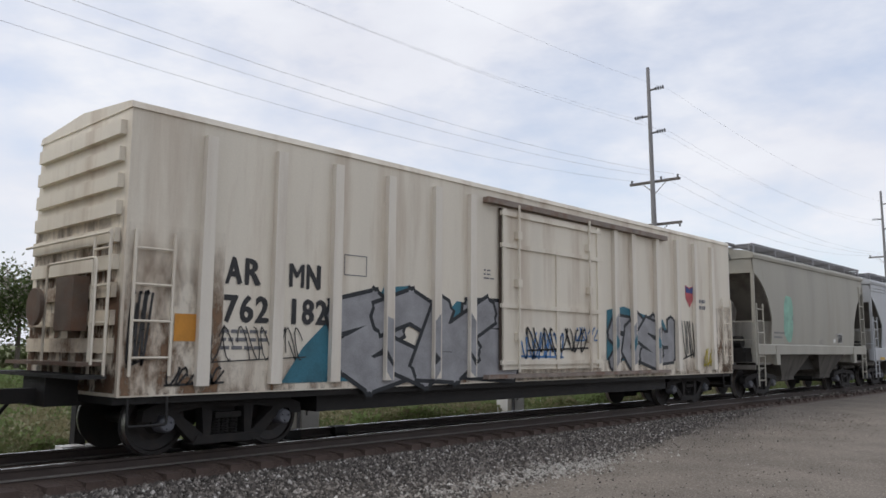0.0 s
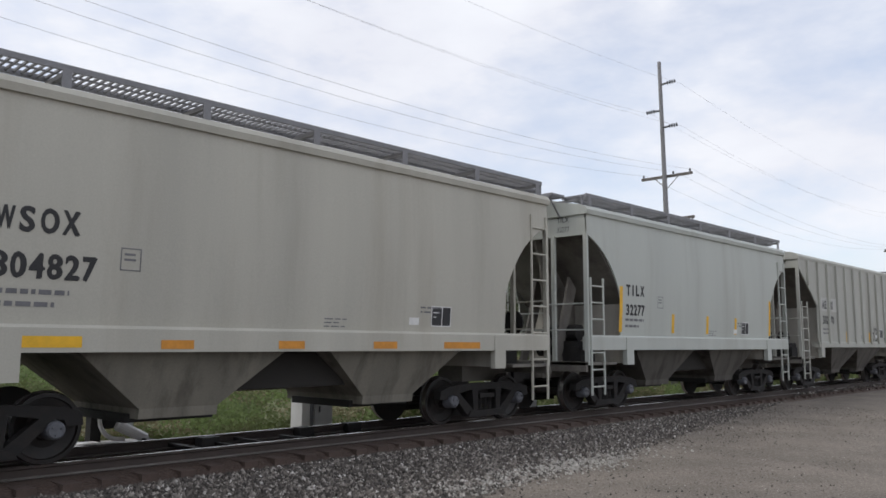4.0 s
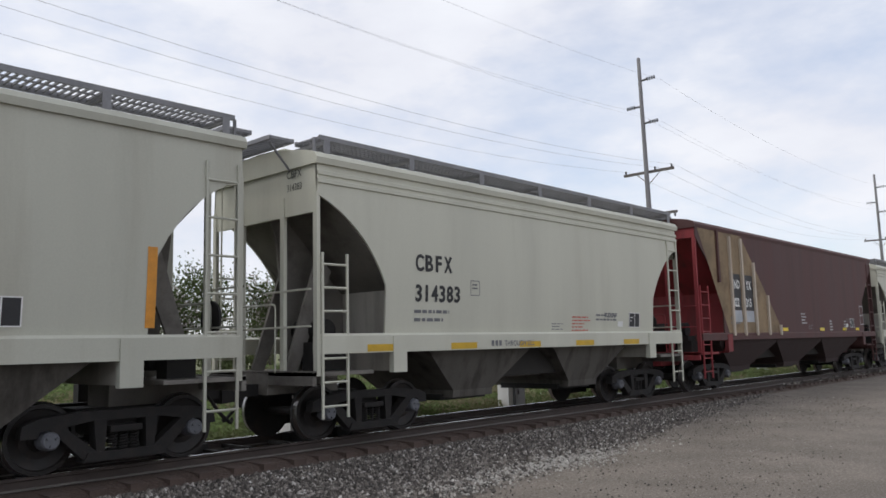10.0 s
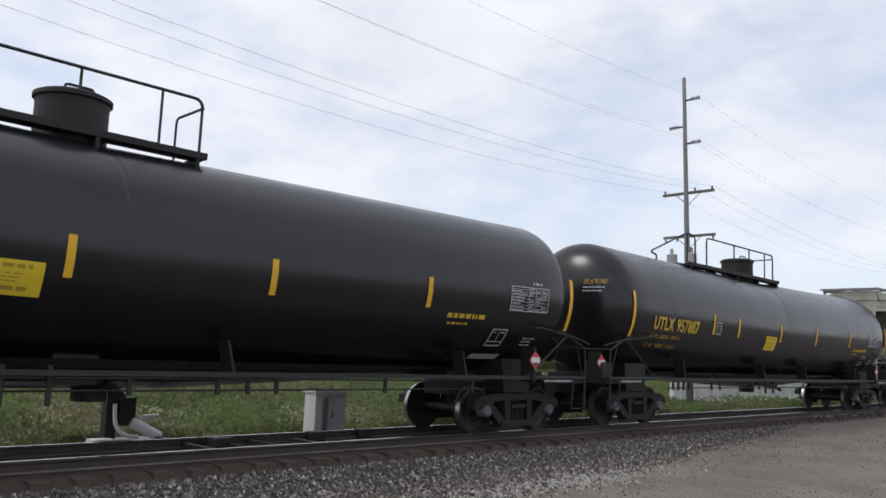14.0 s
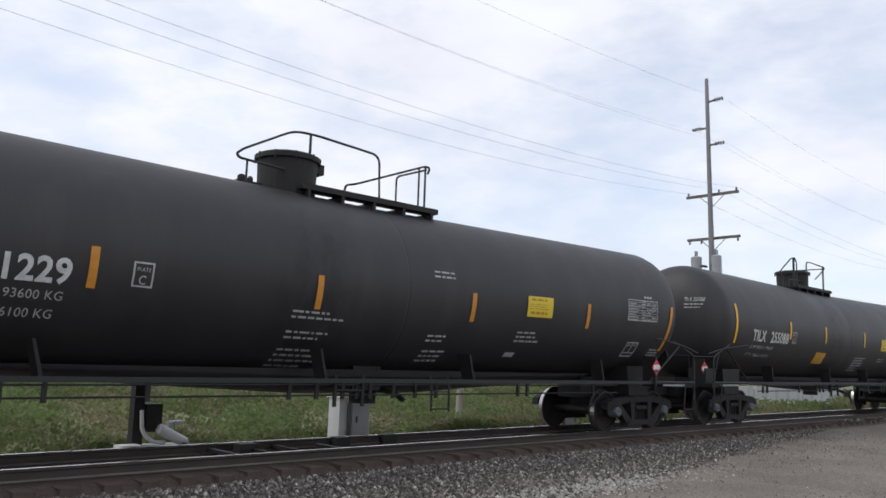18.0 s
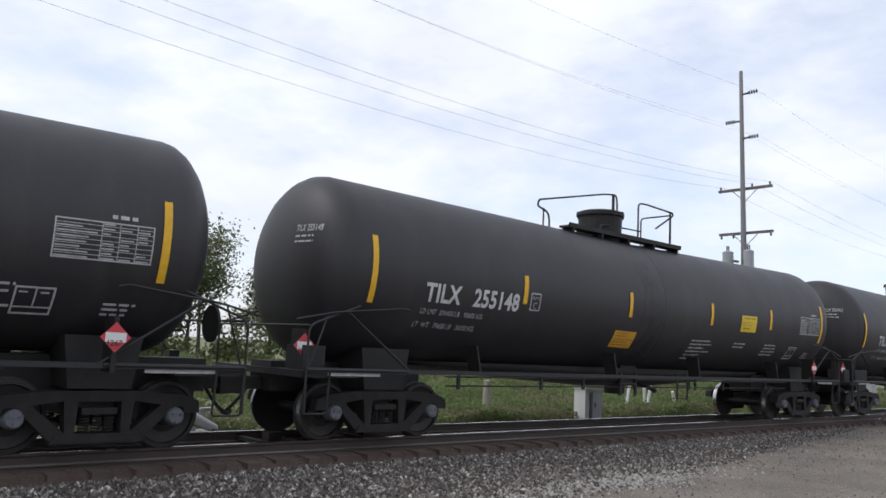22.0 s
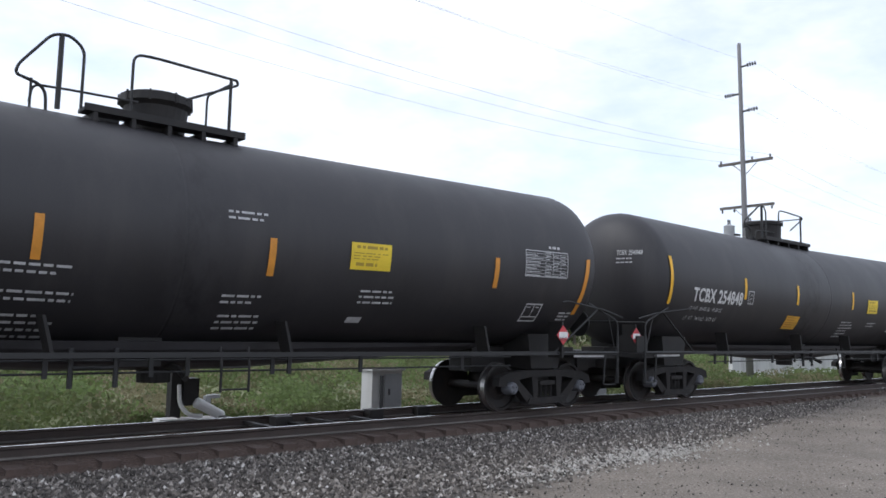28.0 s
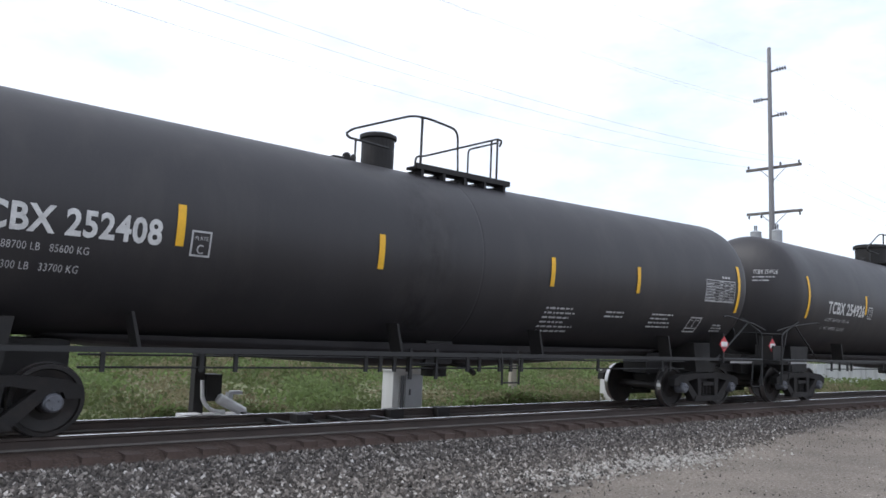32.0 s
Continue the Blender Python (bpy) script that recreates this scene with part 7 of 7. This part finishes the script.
def utility_pole(x, cans, label):
    pole = new("utility_pole")
    base, top = -0.6, 15.1
    bm = bmesh.new()
    lathe(bm, [(base, 0.17), (base + 6, 0.14), (top - 5, 0.105), (top - 0.05, 0.085), (top, 0.07)], 14, "z")
    part("shaft", bm, M_POLE, pole, smooth=True)
    for z, s in ((13.95, -1), (12.7, 1), (11.85, -1)):
        bm = bmesh.new()
        tube(bm, [(0, 0, z), (0, s * 0.42, z + 0.03)], 0.05, 8)
        for k in range(4):
            lathe(bm, [(0.36 * s + 0.12 * k * s, 0.05), (0.39 * s + 0.12 * k * s, 0.10), (0.42 * s + 0.12 * k * s, 0.05)], 10, "y", (0, 0, z + 0.03))
        part("post_insulator", bm, M_INSUL, pole)
    for z in (9.53, 7.47):
        bm = bmesh.new()
        box(bm, 0.14, 0.26, -1.3, 1.3, z - 0.06, z + 0.06)
        soften(bm, 0.012)
        arm = part("crossarm", bm, M_ARM, pole)
        for y in (-1.2, -0.35, 1.2) if z > 8 else (-1.2, 0.6, 1.2):
            bm = bmesh.new()
            d = 1 if z > 8 else -1
            lathe(bm, [(0.06 * d, 0.02), (0.10 * d, 0.045), (0.17 * d, 0.05), (0.22 * d, 0.02)], 8, "z", (0.2, y, z))
            part("pin_insulator", bm, M_INSUL, arm)
        for s in (-1, 1):
            bm = bmesh.new()
            tube(bm, [(0.2, s * 0.6, z - 0.05), (0.17, 0, z - 0.6)], 0.018, 5)
            part("arm_brace", bm, M_ARM, arm)
    if cans:
        for y, r in ((-0.45, 0.22), (0.1, 0.2), (0.55, 0.24)):
            bm = bmesh.new()
            dx = -0.42 if abs(y) > 0.2 else 0.4
            lathe(bm, [(5.75, r * 0.9), (5.8, r), (6.5, r), (6.55, r * 1.05), (6.6, r * 0.8), (6.64, 0.04)], 18, "z", (dx, y, 0))
            can = part("transformer", bm, M_CAN, pole, "grey can transformer")
            for k in (-0.08, 0.08):
                bm = bmesh.new()
                lathe(bm, [(6.6, 0.03), (6.84, 0.035), (6.86, 0.01)], 8, "z", (dx + k, y, 0))
                part("bushing", bm, M_INSUL, can)
            bm = bmesh.new()
            box(bm, *sorted((0, dx)), y * 0.5 - 0.04, y * 0.5 + 0.04, 6.1, 6.2)
            part("bracket", bm, M_INSUL, pole)
    pole.matrix_basis = pose(x, LINE_Y, 0, 0, -1.9, 0)
    return tagged(pole, label, "utility pole", "power line poles")


POLES = [-6.0, 34.1, 74.0, 114.0]
for k, x in enumerate(POLES):
    utility_pole(x, k == 1, "tall weathered wooden pole with crossarms and grey transformers" if k == 1 else "tall weathered wooden pole with two crossarms")


def power_wire(y, z, sag, r):
    bm = bmesh.new()
    pts = []
    for a, b in zip(POLES, POLES[1:]):
        for i in range(16):
            u = i / 16
            pts.append((a + 0.2 + (b - a) * u, y, z - 4 * sag * u * (1 - u)))
    tube(bm, pts, r, 5)
    tagged(part("power_wire", bm, mat("wire_metal", (0.32, 0.32, 0.325), 0.5, vary=0.1)), "thin sagging overhead power wire", "wire", "overhead wires")


for y, z in ((-1.2, 9.75), (-0.35, 9.75), (1.2, 9.75)):
    power_wire(LINE_Y + y, z, 1.05, 0.0048)
for y, z in ((-0.75, 14.0), (0.75, 12.75), (-0.75, 11.9)):
    power_wire(LINE_Y + y, z, 0.9, 0.0035)


def signal_box(x, y, w, d, h, label):
    ob = new("signal_cabinet")
    bm = bmesh.new()
    box(bm, -w / 2, w / 2, -d / 2, d / 2, 0.08, h)
    soften(bm, 0.015)
    body = part("body", bm, M_BOX, ob)
    bm = bmesh.new()
    box(bm, -w / 2 + 0.4 * w, w / 2 - 0.03, -d / 2 - 0.025, -d / 2, 0.14, h - 0.08)
    soften(bm, 0.008)
    door = part("door", bm, M_BOXG, ob, "pale grey door")
    bm = bmesh.new()
    box(bm, 0.02 * w, 0.02 * w + 0.03, -d / 2 - 0.06, -d / 2 - 0.03, h * 0.5, h * 0.5 + 0.14)
    part("handle", bm, M_INSUL, door)
    bm = bmesh.new()
    box(bm, -w / 2 - 0.05, w / 2 + 0.05, -d / 2 - 0.06, d / 2 + 0.05, h, h + 0.05)
    soften(bm, 0.012)
    part("lid", bm, M_BOX, ob)
    bm = bmesh.new()
    tube(bm, [(-0.22 * w, -d / 2 - 0.05, 0.0), (-0.22 * w, -d / 2 - 0.05, h * 0.9)], 0.045, 8)
    part("conduit", bm, M_INSUL, ob)
    bm = bmesh.new()
    box(bm, -w / 2 - 0.1, w / 2 + 0.1, -d / 2 - 0.1, d / 2 + 0.1, -0.25, 0.08)
    part("footing", bm, M_CONC, ob)
    ob.matrix_basis = pose(x, y, -0.55)
    return tagged(ob, label, "signal cabinet", "line-side cabinets")


signal_box(11.27, 15.05, 0.86, 0.42, 1.12, "white metal signal cabinet with a grey door beside the track")
signal_box(19.55, 15.4, 0.82, 0.42, 1.1, "tall white metal signal cabinet beside the track")


def switch_machine():
    ob = new("switch_machine")
    bm = bmesh.new()
    box(bm, -0.32, -0.14, -0.1, 0.1, -0.05, 1.45)
    box(bm, -0.12, 0.16, -0.16, 0.16, 0.28, 0.75)
    soften(bm, 0.02)
    part("stand", bm, M_FRAME, ob, "black switch stand")
    bm = bmesh.new()
    tube(bm, arc_pts([(-0.22, -0.18, 0.65), (-0.2, -0.2, 0.3), (-0.05, -0.25, 0.12), (0.2, -0.25, 0.1)], 0.15), 0.036, 8)
    part("conduit", bm, M_PIPE, ob, "white bent conduit")
    bm = bmesh.new()
    lathe(bm, [(-0.32, 0.06), (-0.29, 0.095), (0.26, 0.085), (0.30, 0.05)], 14, "x")
    bmesh.ops.rotate(bm, verts=bm.verts, cent=(0, 0, 0), matrix=Matrix.Rotation(radians(27), 3, "Y"))
    bmesh.ops.translate(bm, verts=bm.verts, vec=(0.36, -0.2, 0.20))
    part("motor", bm, M_PIPE, ob, "white motor tube")
    bm = bmesh.new()
    box(bm, 0.42, 0.62, -0.05, 0.1, 0.38, 0.44)
    box(bm, 0.36, 0.44, -0.05, 0.1, 0.2, 0.42)
    soften(bm, 0.01)
    part("terminal_arm", bm, M_BOXG, ob, "pale terminal arm")
    bm = bmesh.new()
    box(bm, -0.15, 0.55, -0.3, 0.25, -0.1, 0.04)
    soften(bm, 0.01)
    part("base_plate", bm, M_CONC, ob)
    bm = bmesh.new()
    box(bm, -0.62, -0.26, -0.42, -0.10, -0.02, 0.09)
    soften(bm, 0.01)
    part("foot_plate", bm, M_PIPE, ob, "white foot plate")
    ob.matrix_basis = pose(5.95, TRACK + 1.95, -0.16)
    tagged(ob, "black switch stand with white conduit beside the rail", "switch stand")
    for i, (x, w) in enumerate(((6.5, 0.05), (7.1, 0.03), (7.7, 0.03), (8.5, 0.05))):
        bm = bmesh.new()
        box(bm, x - w, x + w, TRACK - 0.6, TRACK + 1.7 - 0.4 * i, -0.13, -0.07)
        soften(bm, 0.01)
        tagged(part("switch_rod", bm, M_FRAME), "dark steel rod across the track", "switch rod", "switch rods")
    for x, y in ((7.0, 12.2), (9.1, 12.4), (10.3, 12.45)):
        bm = bmesh.new()
        box(bm, x - 0.16, x + 0.16, y - 0.12, y + 0.12, -0.18, 0.01)
        soften(bm, 0.05, 2)
        tagged(part("switch_heater", bm, M_FRAME), "black cast box between the rails", "track fitting", "track fittings")


switch_machine()
bm = bmesh.new()
lathe(bm, [(-0.7, 0.17), (0.1, 0.13), (0.65, 0.11), (0.68, 0.06)], 12, "z", (16.8, 17.0, 0))
tagged(part("stub_post", bm, mat("pale_post_wood", (0.34, 0.31, 0.25), 0.9, vary=0.2, streak=True)), "pale weathered wooden stub post in the grass", "post")
# pale barrier blocks beyond the line
for i in range(6):
    bm = bmesh.new()
    section(bm, [(-0.3, -0.7), (-0.3, -0.45), (-0.12, -0.2), (-0.08, 0.6), (0.08, 0.6), (0.12, -0.2), (0.3, -0.45), (0.3, -0.7)], 0, 2.9)
    bmesh.ops.recalc_face_normals(bm, faces=bm.faces)
    ob = part("barrier_block", bm, mat("white_streaked_concrete", (0.68, 0.68, 0.67), 0.8, vary=0.15, scale=1.2, dirt=(0.33, 0.32, 0.30), dirt_amount=0.35, streak=True, bump=0.3))
    ob.matrix_basis = pose(35.5 + 3.0 * i, 19.7 + 0.1 * (i % 2), 0, 0, 0, 1.0 - 0.6 * i)
    tagged(ob, "pale streaked concrete barrier block on the ground", "concrete barrier", "concrete barriers")
for i, (x, h, lean) in enumerate(((25.2, 0.9, 12), (26.3, 0.7, -8), (26.55, 0.9, 15), (28.3, 0.6, -20))):
    bm = bmesh.new()
    tube(bm, [(0, 0, -0.6), (0, 0, h - 0.3)], 0.06, 8)
    box(bm, -0.35, 0.35, -0.1, 0.1, -0.6, -0.45)
    ob = part("marker_post", bm, M_PIPE)
    ob.matrix_basis = pose(x, 18.0, 0, 0, lean, 0)
    tagged(ob, "short leaning white pipe post in the grass", "marker post", "marker posts")

# ================= vegetation =================
M_LEAF = mat("spring_leaf", (0.085, 0.115, 0.04), 0.7, vary=0.3, scale=1.0, random=0.4, bump=0)
M_BLOSSOM = mat("pale_blossom", (0.36, 0.33, 0.28), 0.8, vary=0.2, random=0.3, bump=0)
M_BARK = mat("grey_bark", (0.10, 0.085, 0.07), 0.9, vary=0.3, bump=0.4)
M_WEED = mat("weed_green", (0.125, 0.155, 0.06), 0.8, vary=0.3, scale=0.5, dirt=(0.16, 0.145, 0.08), dirt_amount=0.5, random=0.15, bump=0)


def let_through(m, share):
    """Thin leaves pass part of the light on."""
    t = m.node_tree
    out = next(k for k in t.nodes if k.type == "OUTPUT_MATERIAL")
    bsdf = next(k for k in t.nodes if k.type == "BSDF_PRINCIPLED")
    thin, mix = t.nodes.new("ShaderNodeBsdfTranslucent"), t.nodes.new("ShaderNodeMixShader")
    wire(t, bsdf.inputs["Base Color"].links[0].from_socket, thin.inputs["Color"])
    mix.inputs[0].default_value = share
    wire(t, bsdf.outputs[0], mix.inputs[1])
    wire(t, thin.outputs[0], mix.inputs[2])
    wire(t, mix.outputs[0], out.inputs["Surface"])
    return m


for m in (M_LEAF, M_BLOSSOM, M_WEED):
    let_through(m, 0.45)


def leaves(n, spread, size, seed, kind="ball"):
    """Many small leaf quads inside an uneven cloud."""
    r = np.random.default_rng(seed)
    c = spread(r, n)
    a = r.normal(size=(n, 3))
    a /= np.linalg.norm(a, axis=1)[:, None]
    b = np.cross(a, r.normal(size=(n, 3)))
    b /= np.linalg.norm(b, axis=1)[:, None]
    s = (size * r.uniform(0.6, 1.4, n) * (1 + np.clip(c[:, 1] - 16, 0, 30) * 0.05 * (size < 0.06)))[:, None]
    v = np.stack([c - a * s, c + b * s * 0.6, c + a * s, c - b * s * 0.6], 1).reshape(-1, 3)
    f = np.arange(4 * n).reshape(-1, 4)
    return v, f


def leaf_part(name, v, f, material, parent):
    me = bpy.data.meshes.new(name)
    me.from_pydata(v.tolist(), [], f.tolist())
    me.materials.append(material)
    ob = new(name, me)
    ob.parent = parent
    return ob


def tree(x, y, h, seed, blossom):
    ob = new("tree")
    r = random.Random(seed)
    bm = bmesh.new()
    tips = []
    lean = (r.uniform(-0.6, 0.6), r.uniform(-0.6, 0.6))
    trunk = [(lean[0] * (k / 5) ** 2, lean[1] * (k / 5) ** 2, h * 0.75 * k / 5) for k in range(6)]
    for a, b, k in zip(trunk, trunk[1:], range(5)):
        tube(bm, [a, b], 0.16 * (1 - k / 6.5), 6)
    for k in range(13):
        t = r.uniform(0.25, 1.0)
        p = Vector((lean[0] * t * t, lean[1] * t * t, h * 0.75 * t))
        ang, up = r.uniform(0, 6.28), r.uniform(0.5, 1.3)
        ln = h * r.uniform(0.16, 0.34) * (1.2 - 0.5 * t)
        q = p + Vector((math.cos(ang), math.sin(ang), up)).normalized() * ln
        mid = (p + q) / 2 + Vector((0, 0, ln * 0.08))
        tube(bm, [p, mid, q], 0.045, 5)
        tips += [q, mid]
        for j in range(3):
            e = q + Vector((r.uniform(-1, 1), r.uniform(-1, 1), r.uniform(-0.2, 1))) * ln * 0.4
            tube(bm, [q, e], 0.02, 4)
            tips.append(e)
    part("trunk", bm, M_BARK, ob)
    tip = np.array([tuple(t) for t in tips])

    def spread(g, n):
        return tip[g.integers(0, len(tip), n)] + g.normal(size=(n, 3)) * h * 0.062

    v, f = leaves(3000, spread, 0.12, seed)
    leaf_part("crown", v, f, M_LEAF, ob)
    if blossom:
        v, f = leaves(1300, spread, 0.10, seed + 1)
        leaf_part("blossom", v, f, M_BLOSSOM, ob)
    ob.matrix_basis = pose(x, y, -0.6, 0, 0, r.uniform(0, 360))
    return tagged(ob, "thin spring tree with pale blossom and sparse leaves" if blossom else "thin spring tree with sparse fresh leaves", "tree", "trees beyond the line")


r_t = random.Random(12)
for k in range(34):
    tree(-24 + 3.4 * k + r_t.uniform(-1.2, 1.2), 54 + r_t.uniform(-4, 6), r_t.uniform(6.6, 11.0) + (2.5 if k < 12 else 0), 100 + k, k % 3 != 2)


def bushes():
    g = np.random.default_rng(5)
    vs, fs, base = [], [], 0
    for k in range(60):
        cx, cy = -45 + 2.6 * k + g.uniform(-1, 1), 53 + g.uniform(-2, 3)
        w, h = g.uniform(1.8, 3.2), g.uniform(2.0, 4.6)

        def spread(r, n):
            p = r.normal(size=(n, 3))
            p /= np.linalg.norm(p, axis=1)[:, None]
            p *= r.uniform(0.55, 1.05, n)[:, None]
            p[:, 2] = np.abs(p[:, 2])
            return p * [w, w * 0.7, h] + [cx, cy, -0.6]

        v, f = leaves(900, spread, 0.16, 300 + k)
        vs.append(v)
        fs.append(f + base)
        base += len(v)
    ob = leaf_part("hedge", np.concatenate(vs), np.concatenate(fs), M_WEED, None)
    tagged(ob, "bank of fresh green scrub below the trees", "hedge", kind="stuff")


bushes()


def weeds():
    """Low weeds, grass and straw beyond the track: small leaves in uneven mounds, with single blades among them."""
    straw = let_through(mat("straw_grass", (0.24, 0.215, 0.125), 0.8, vary=0.25, scale=3, random=0.15, bump=0), 0.4)
    fresh = let_through(mat("fresh_weed", (0.17, 0.225, 0.085), 0.8, vary=0.25, scale=0.6, random=0.15, bump=0), 0.5)

    def field(seed, low, phase, over):
        def spread(g, n):
            x, y = g.uniform(-12, 70, over * n), 15.4 + 32 * g.random(over * n) ** 1.7
            c = np.array([noise.noise((a * 0.33, b * 0.22, phase)) + 0.5 * noise.noise((a * 1.0, b * 1.0, phase + 4)) for a, b in zip(x, y)])
            pick = np.argsort(-(1.4 * c + 0.10 * g.normal(size=over * n)))[:n]
            h = 0.08 + (0.12 + 0.6 * np.clip(c[pick] - low, 0, 1)) * (1 + 0.03 * (y[pick] - 15))
            return np.stack([x[pick], y[pick], -0.56 + h * g.random(n)], 1)
        return spread

    for name, n, size, material, seed, phase, label in (("weed_mass", 90000, 0.055, M_WEED, 41, 1.0, "green weeds and grass beyond the track"), ("fresh_weed", 80000, 0.058, fresh, 42, 9.0, "bright green weeds beyond the track"),
                                                        ("dry_grass", 70000, 0.042, straw, 43, 17.0, "dry straw-coloured grass beyond the track")):
        v, f = leaves(n, field(seed, -0.1, phase, 2 if name == "weed_mass" else 4), size, seed)
        tagged(leaf_part(name, v, f, material, None), label, "grass", kind="stuff")


weeds()


def stone_material():
    """Crushed stone: each piece its own tone, from near black to pale, with a fine grain."""
    m = bpy.data.materials.new("crushed_stone")
    m.use_nodes = True
    t = m.node_tree
    n = t.nodes
    geo, ramp, tc, grain = n.new("ShaderNodeNewGeometry"), n.new("ShaderNodeValToRGB"), n.new("ShaderNodeTexCoord"), n.new("ShaderNodeTexNoise")
    el = ramp.color_ramp.elements
    el[0].position, el[0].color = 0.0, (0.035, 0.03, 0.026, 1)
    el[1].position, el[1].color = 1.0, (0.6, 0.57, 0.53, 1)
    for p, c in ((0.45, (0.095, 0.083, 0.072)), (0.75, (0.18, 0.158, 0.138)), (0.95, (0.34, 0.31, 0.275))):
        el.new(p).color = (*c, 1)
    wire(t, geo.outputs["Random Per Island"], ramp.inputs[0])
    grain.inputs["Scale"].default_value = 60
    wire(t, tc.outputs["Object"], grain.inputs["Vector"])
    gain, mul = n.new("ShaderNodeMapRange"), n.new("ShaderNodeVectorMath")
    gain.inputs["From Min"].default_value, gain.inputs["From Max"].default_value = 0.3, 0.7
    gain.inputs["To Min"].default_value, gain.inputs["To Max"].default_value = 0.75, 1.25
    mul.operation = "SCALE"
    wire(t, grain.outputs["Fac"], gain.inputs["Value"])
    wire(t, ramp.outputs[0], mul.inputs[0])
    wire(t, gain.outputs[0], mul.inputs["Scale"])
    wire(t, mul.outputs[0], n["Principled BSDF"].inputs["Base Color"])
    n["Principled BSDF"].inputs["Roughness"].default_value = 0.85
    return m


def ballast():
    """Loose crushed stone on the shoulder and between the ties."""
    g = np.random.default_rng(3)
    near, far = 92000, 9000
    x = np.concatenate([g.uniform(-1, 27, near), g.uniform(27, 70, far)])
    m = len(x)
    lo = 4.9 + 0.2 * np.clip(x, 0, 30)
    u = g.random(m)
    y = lo + (TRACK - 1.38 - lo) * u ** 0.85
    thin = g.random(m) < np.clip((y - lo) / 1.1, 0.15, 1)
    # pebbles strewn over the packed dirt
    px = g.uniform(2, 26, 5000)
    py = 4.9 + 0.2 * px - 3.6 * g.random(5000) ** 1.7
    qx = g.normal(9.9, 1.5, 2600)
    qy = 7.45 + 0.05 * (qx - 9.9) + g.normal(size=2600) * 0.33
    x, y = np.concatenate([x[thin], px, qx]), np.concatenate([y[thin], py, qy])
    loose = (np.arange(len(x)) >= thin.sum()) & (np.arange(len(x)) < thin.sum() + len(px))
    pale = np.arange(len(x)) >= len(x) - len(qx)
    m = len(x)
    z = np.array([ground_height(a, b) for a, b in zip(x, y)])
    s = 0.013 + 0.027 * g.random(m) ** 1.8
    s[x > 27] *= 1.8
    s[loose] *= 0.5
    s[pale] *= 0.8
    dirs = np.array([(1, 0, 0), (0, 1, 0), (-1, 0, 0), (0, -1, 0), (0, 0, 1), (0.3, 0.2, -0.7)], float)
    turn = g.uniform(0, 6.28, m)
    c, sn = np.cos(turn), np.sin(turn)
    k = dirs[None] * g.uniform(0.55, 1.25, (m, 6, 1)) + g.normal(size=(m, 6, 3)) * 0.16
    k = np.stack([k[..., 0] * c[:, None] - k[..., 1] * sn[:, None], k[..., 0] * sn[:, None] + k[..., 1] * c[:, None], k[..., 2]], -1)
    v = (k * s[:, None, None] + np.stack([x, y, z + s * 0.45], 1)[:, None]).reshape(-1, 3)
    tri = np.array([(0, 1, 4), (1, 2, 4), (2, 3, 4), (3, 0, 4), (1, 0, 5), (2, 1, 5), (3, 2, 5), (0, 3, 5)])
    f = (tri[None] + 6 * np.arange(m)[:, None, None]).reshape(-1, 3)
    stone = stone_material()
    ob = leaf_part("ballast_stone", v, f, stone, None)
    ob.data.materials.append(mat("pale_crushed_stone", (0.33, 0.315, 0.285), 0.85, vary=0.25, scale=20, random=0.4, bump=0))
    ob.data.polygons.foreach_set("material_index", np.repeat(pale.astype(np.int32), 8))
    tagged(ob, "loose grey crushed ballast stones beside the track", "ballast", kind="stuff")


ballast()



rolling = build_train()
build_ties()


def motions():
    for car, x0 in rolling:
        walk(car, [(t, pose(x0 + travel(t), TRACK, 0)) for t in range(0, 33)])
        # wheels turn while their car passes the camera
        seen = [k for k in range(0, 32 * FPS + 1) if -14 < x0 + travel(k / FPS) < 42]
        steps = [0] + [k for k in seen if 0 < k < 32 * FPS] + [32 * FPS]
        angle, rows = 0.0, []
        for a, b in zip([0] + steps, steps):
            if b - a == 1:
                angle += min(88.0, math.degrees((travel(b / FPS) - travel(a / FPS)) / WHEEL_R))
            rows.append((b / FPS, angle))
        for truck in car.children:
            if truck.name.startswith("truck"):
                for ws in truck.children:
                    if ws.name.startswith("wheel_set"):
                        at = ws.matrix_basis.translation
                        walk(ws, [(t, pose(at.x, at.y, at.z, 0, d, 0)) for t, d in rows])


motions()
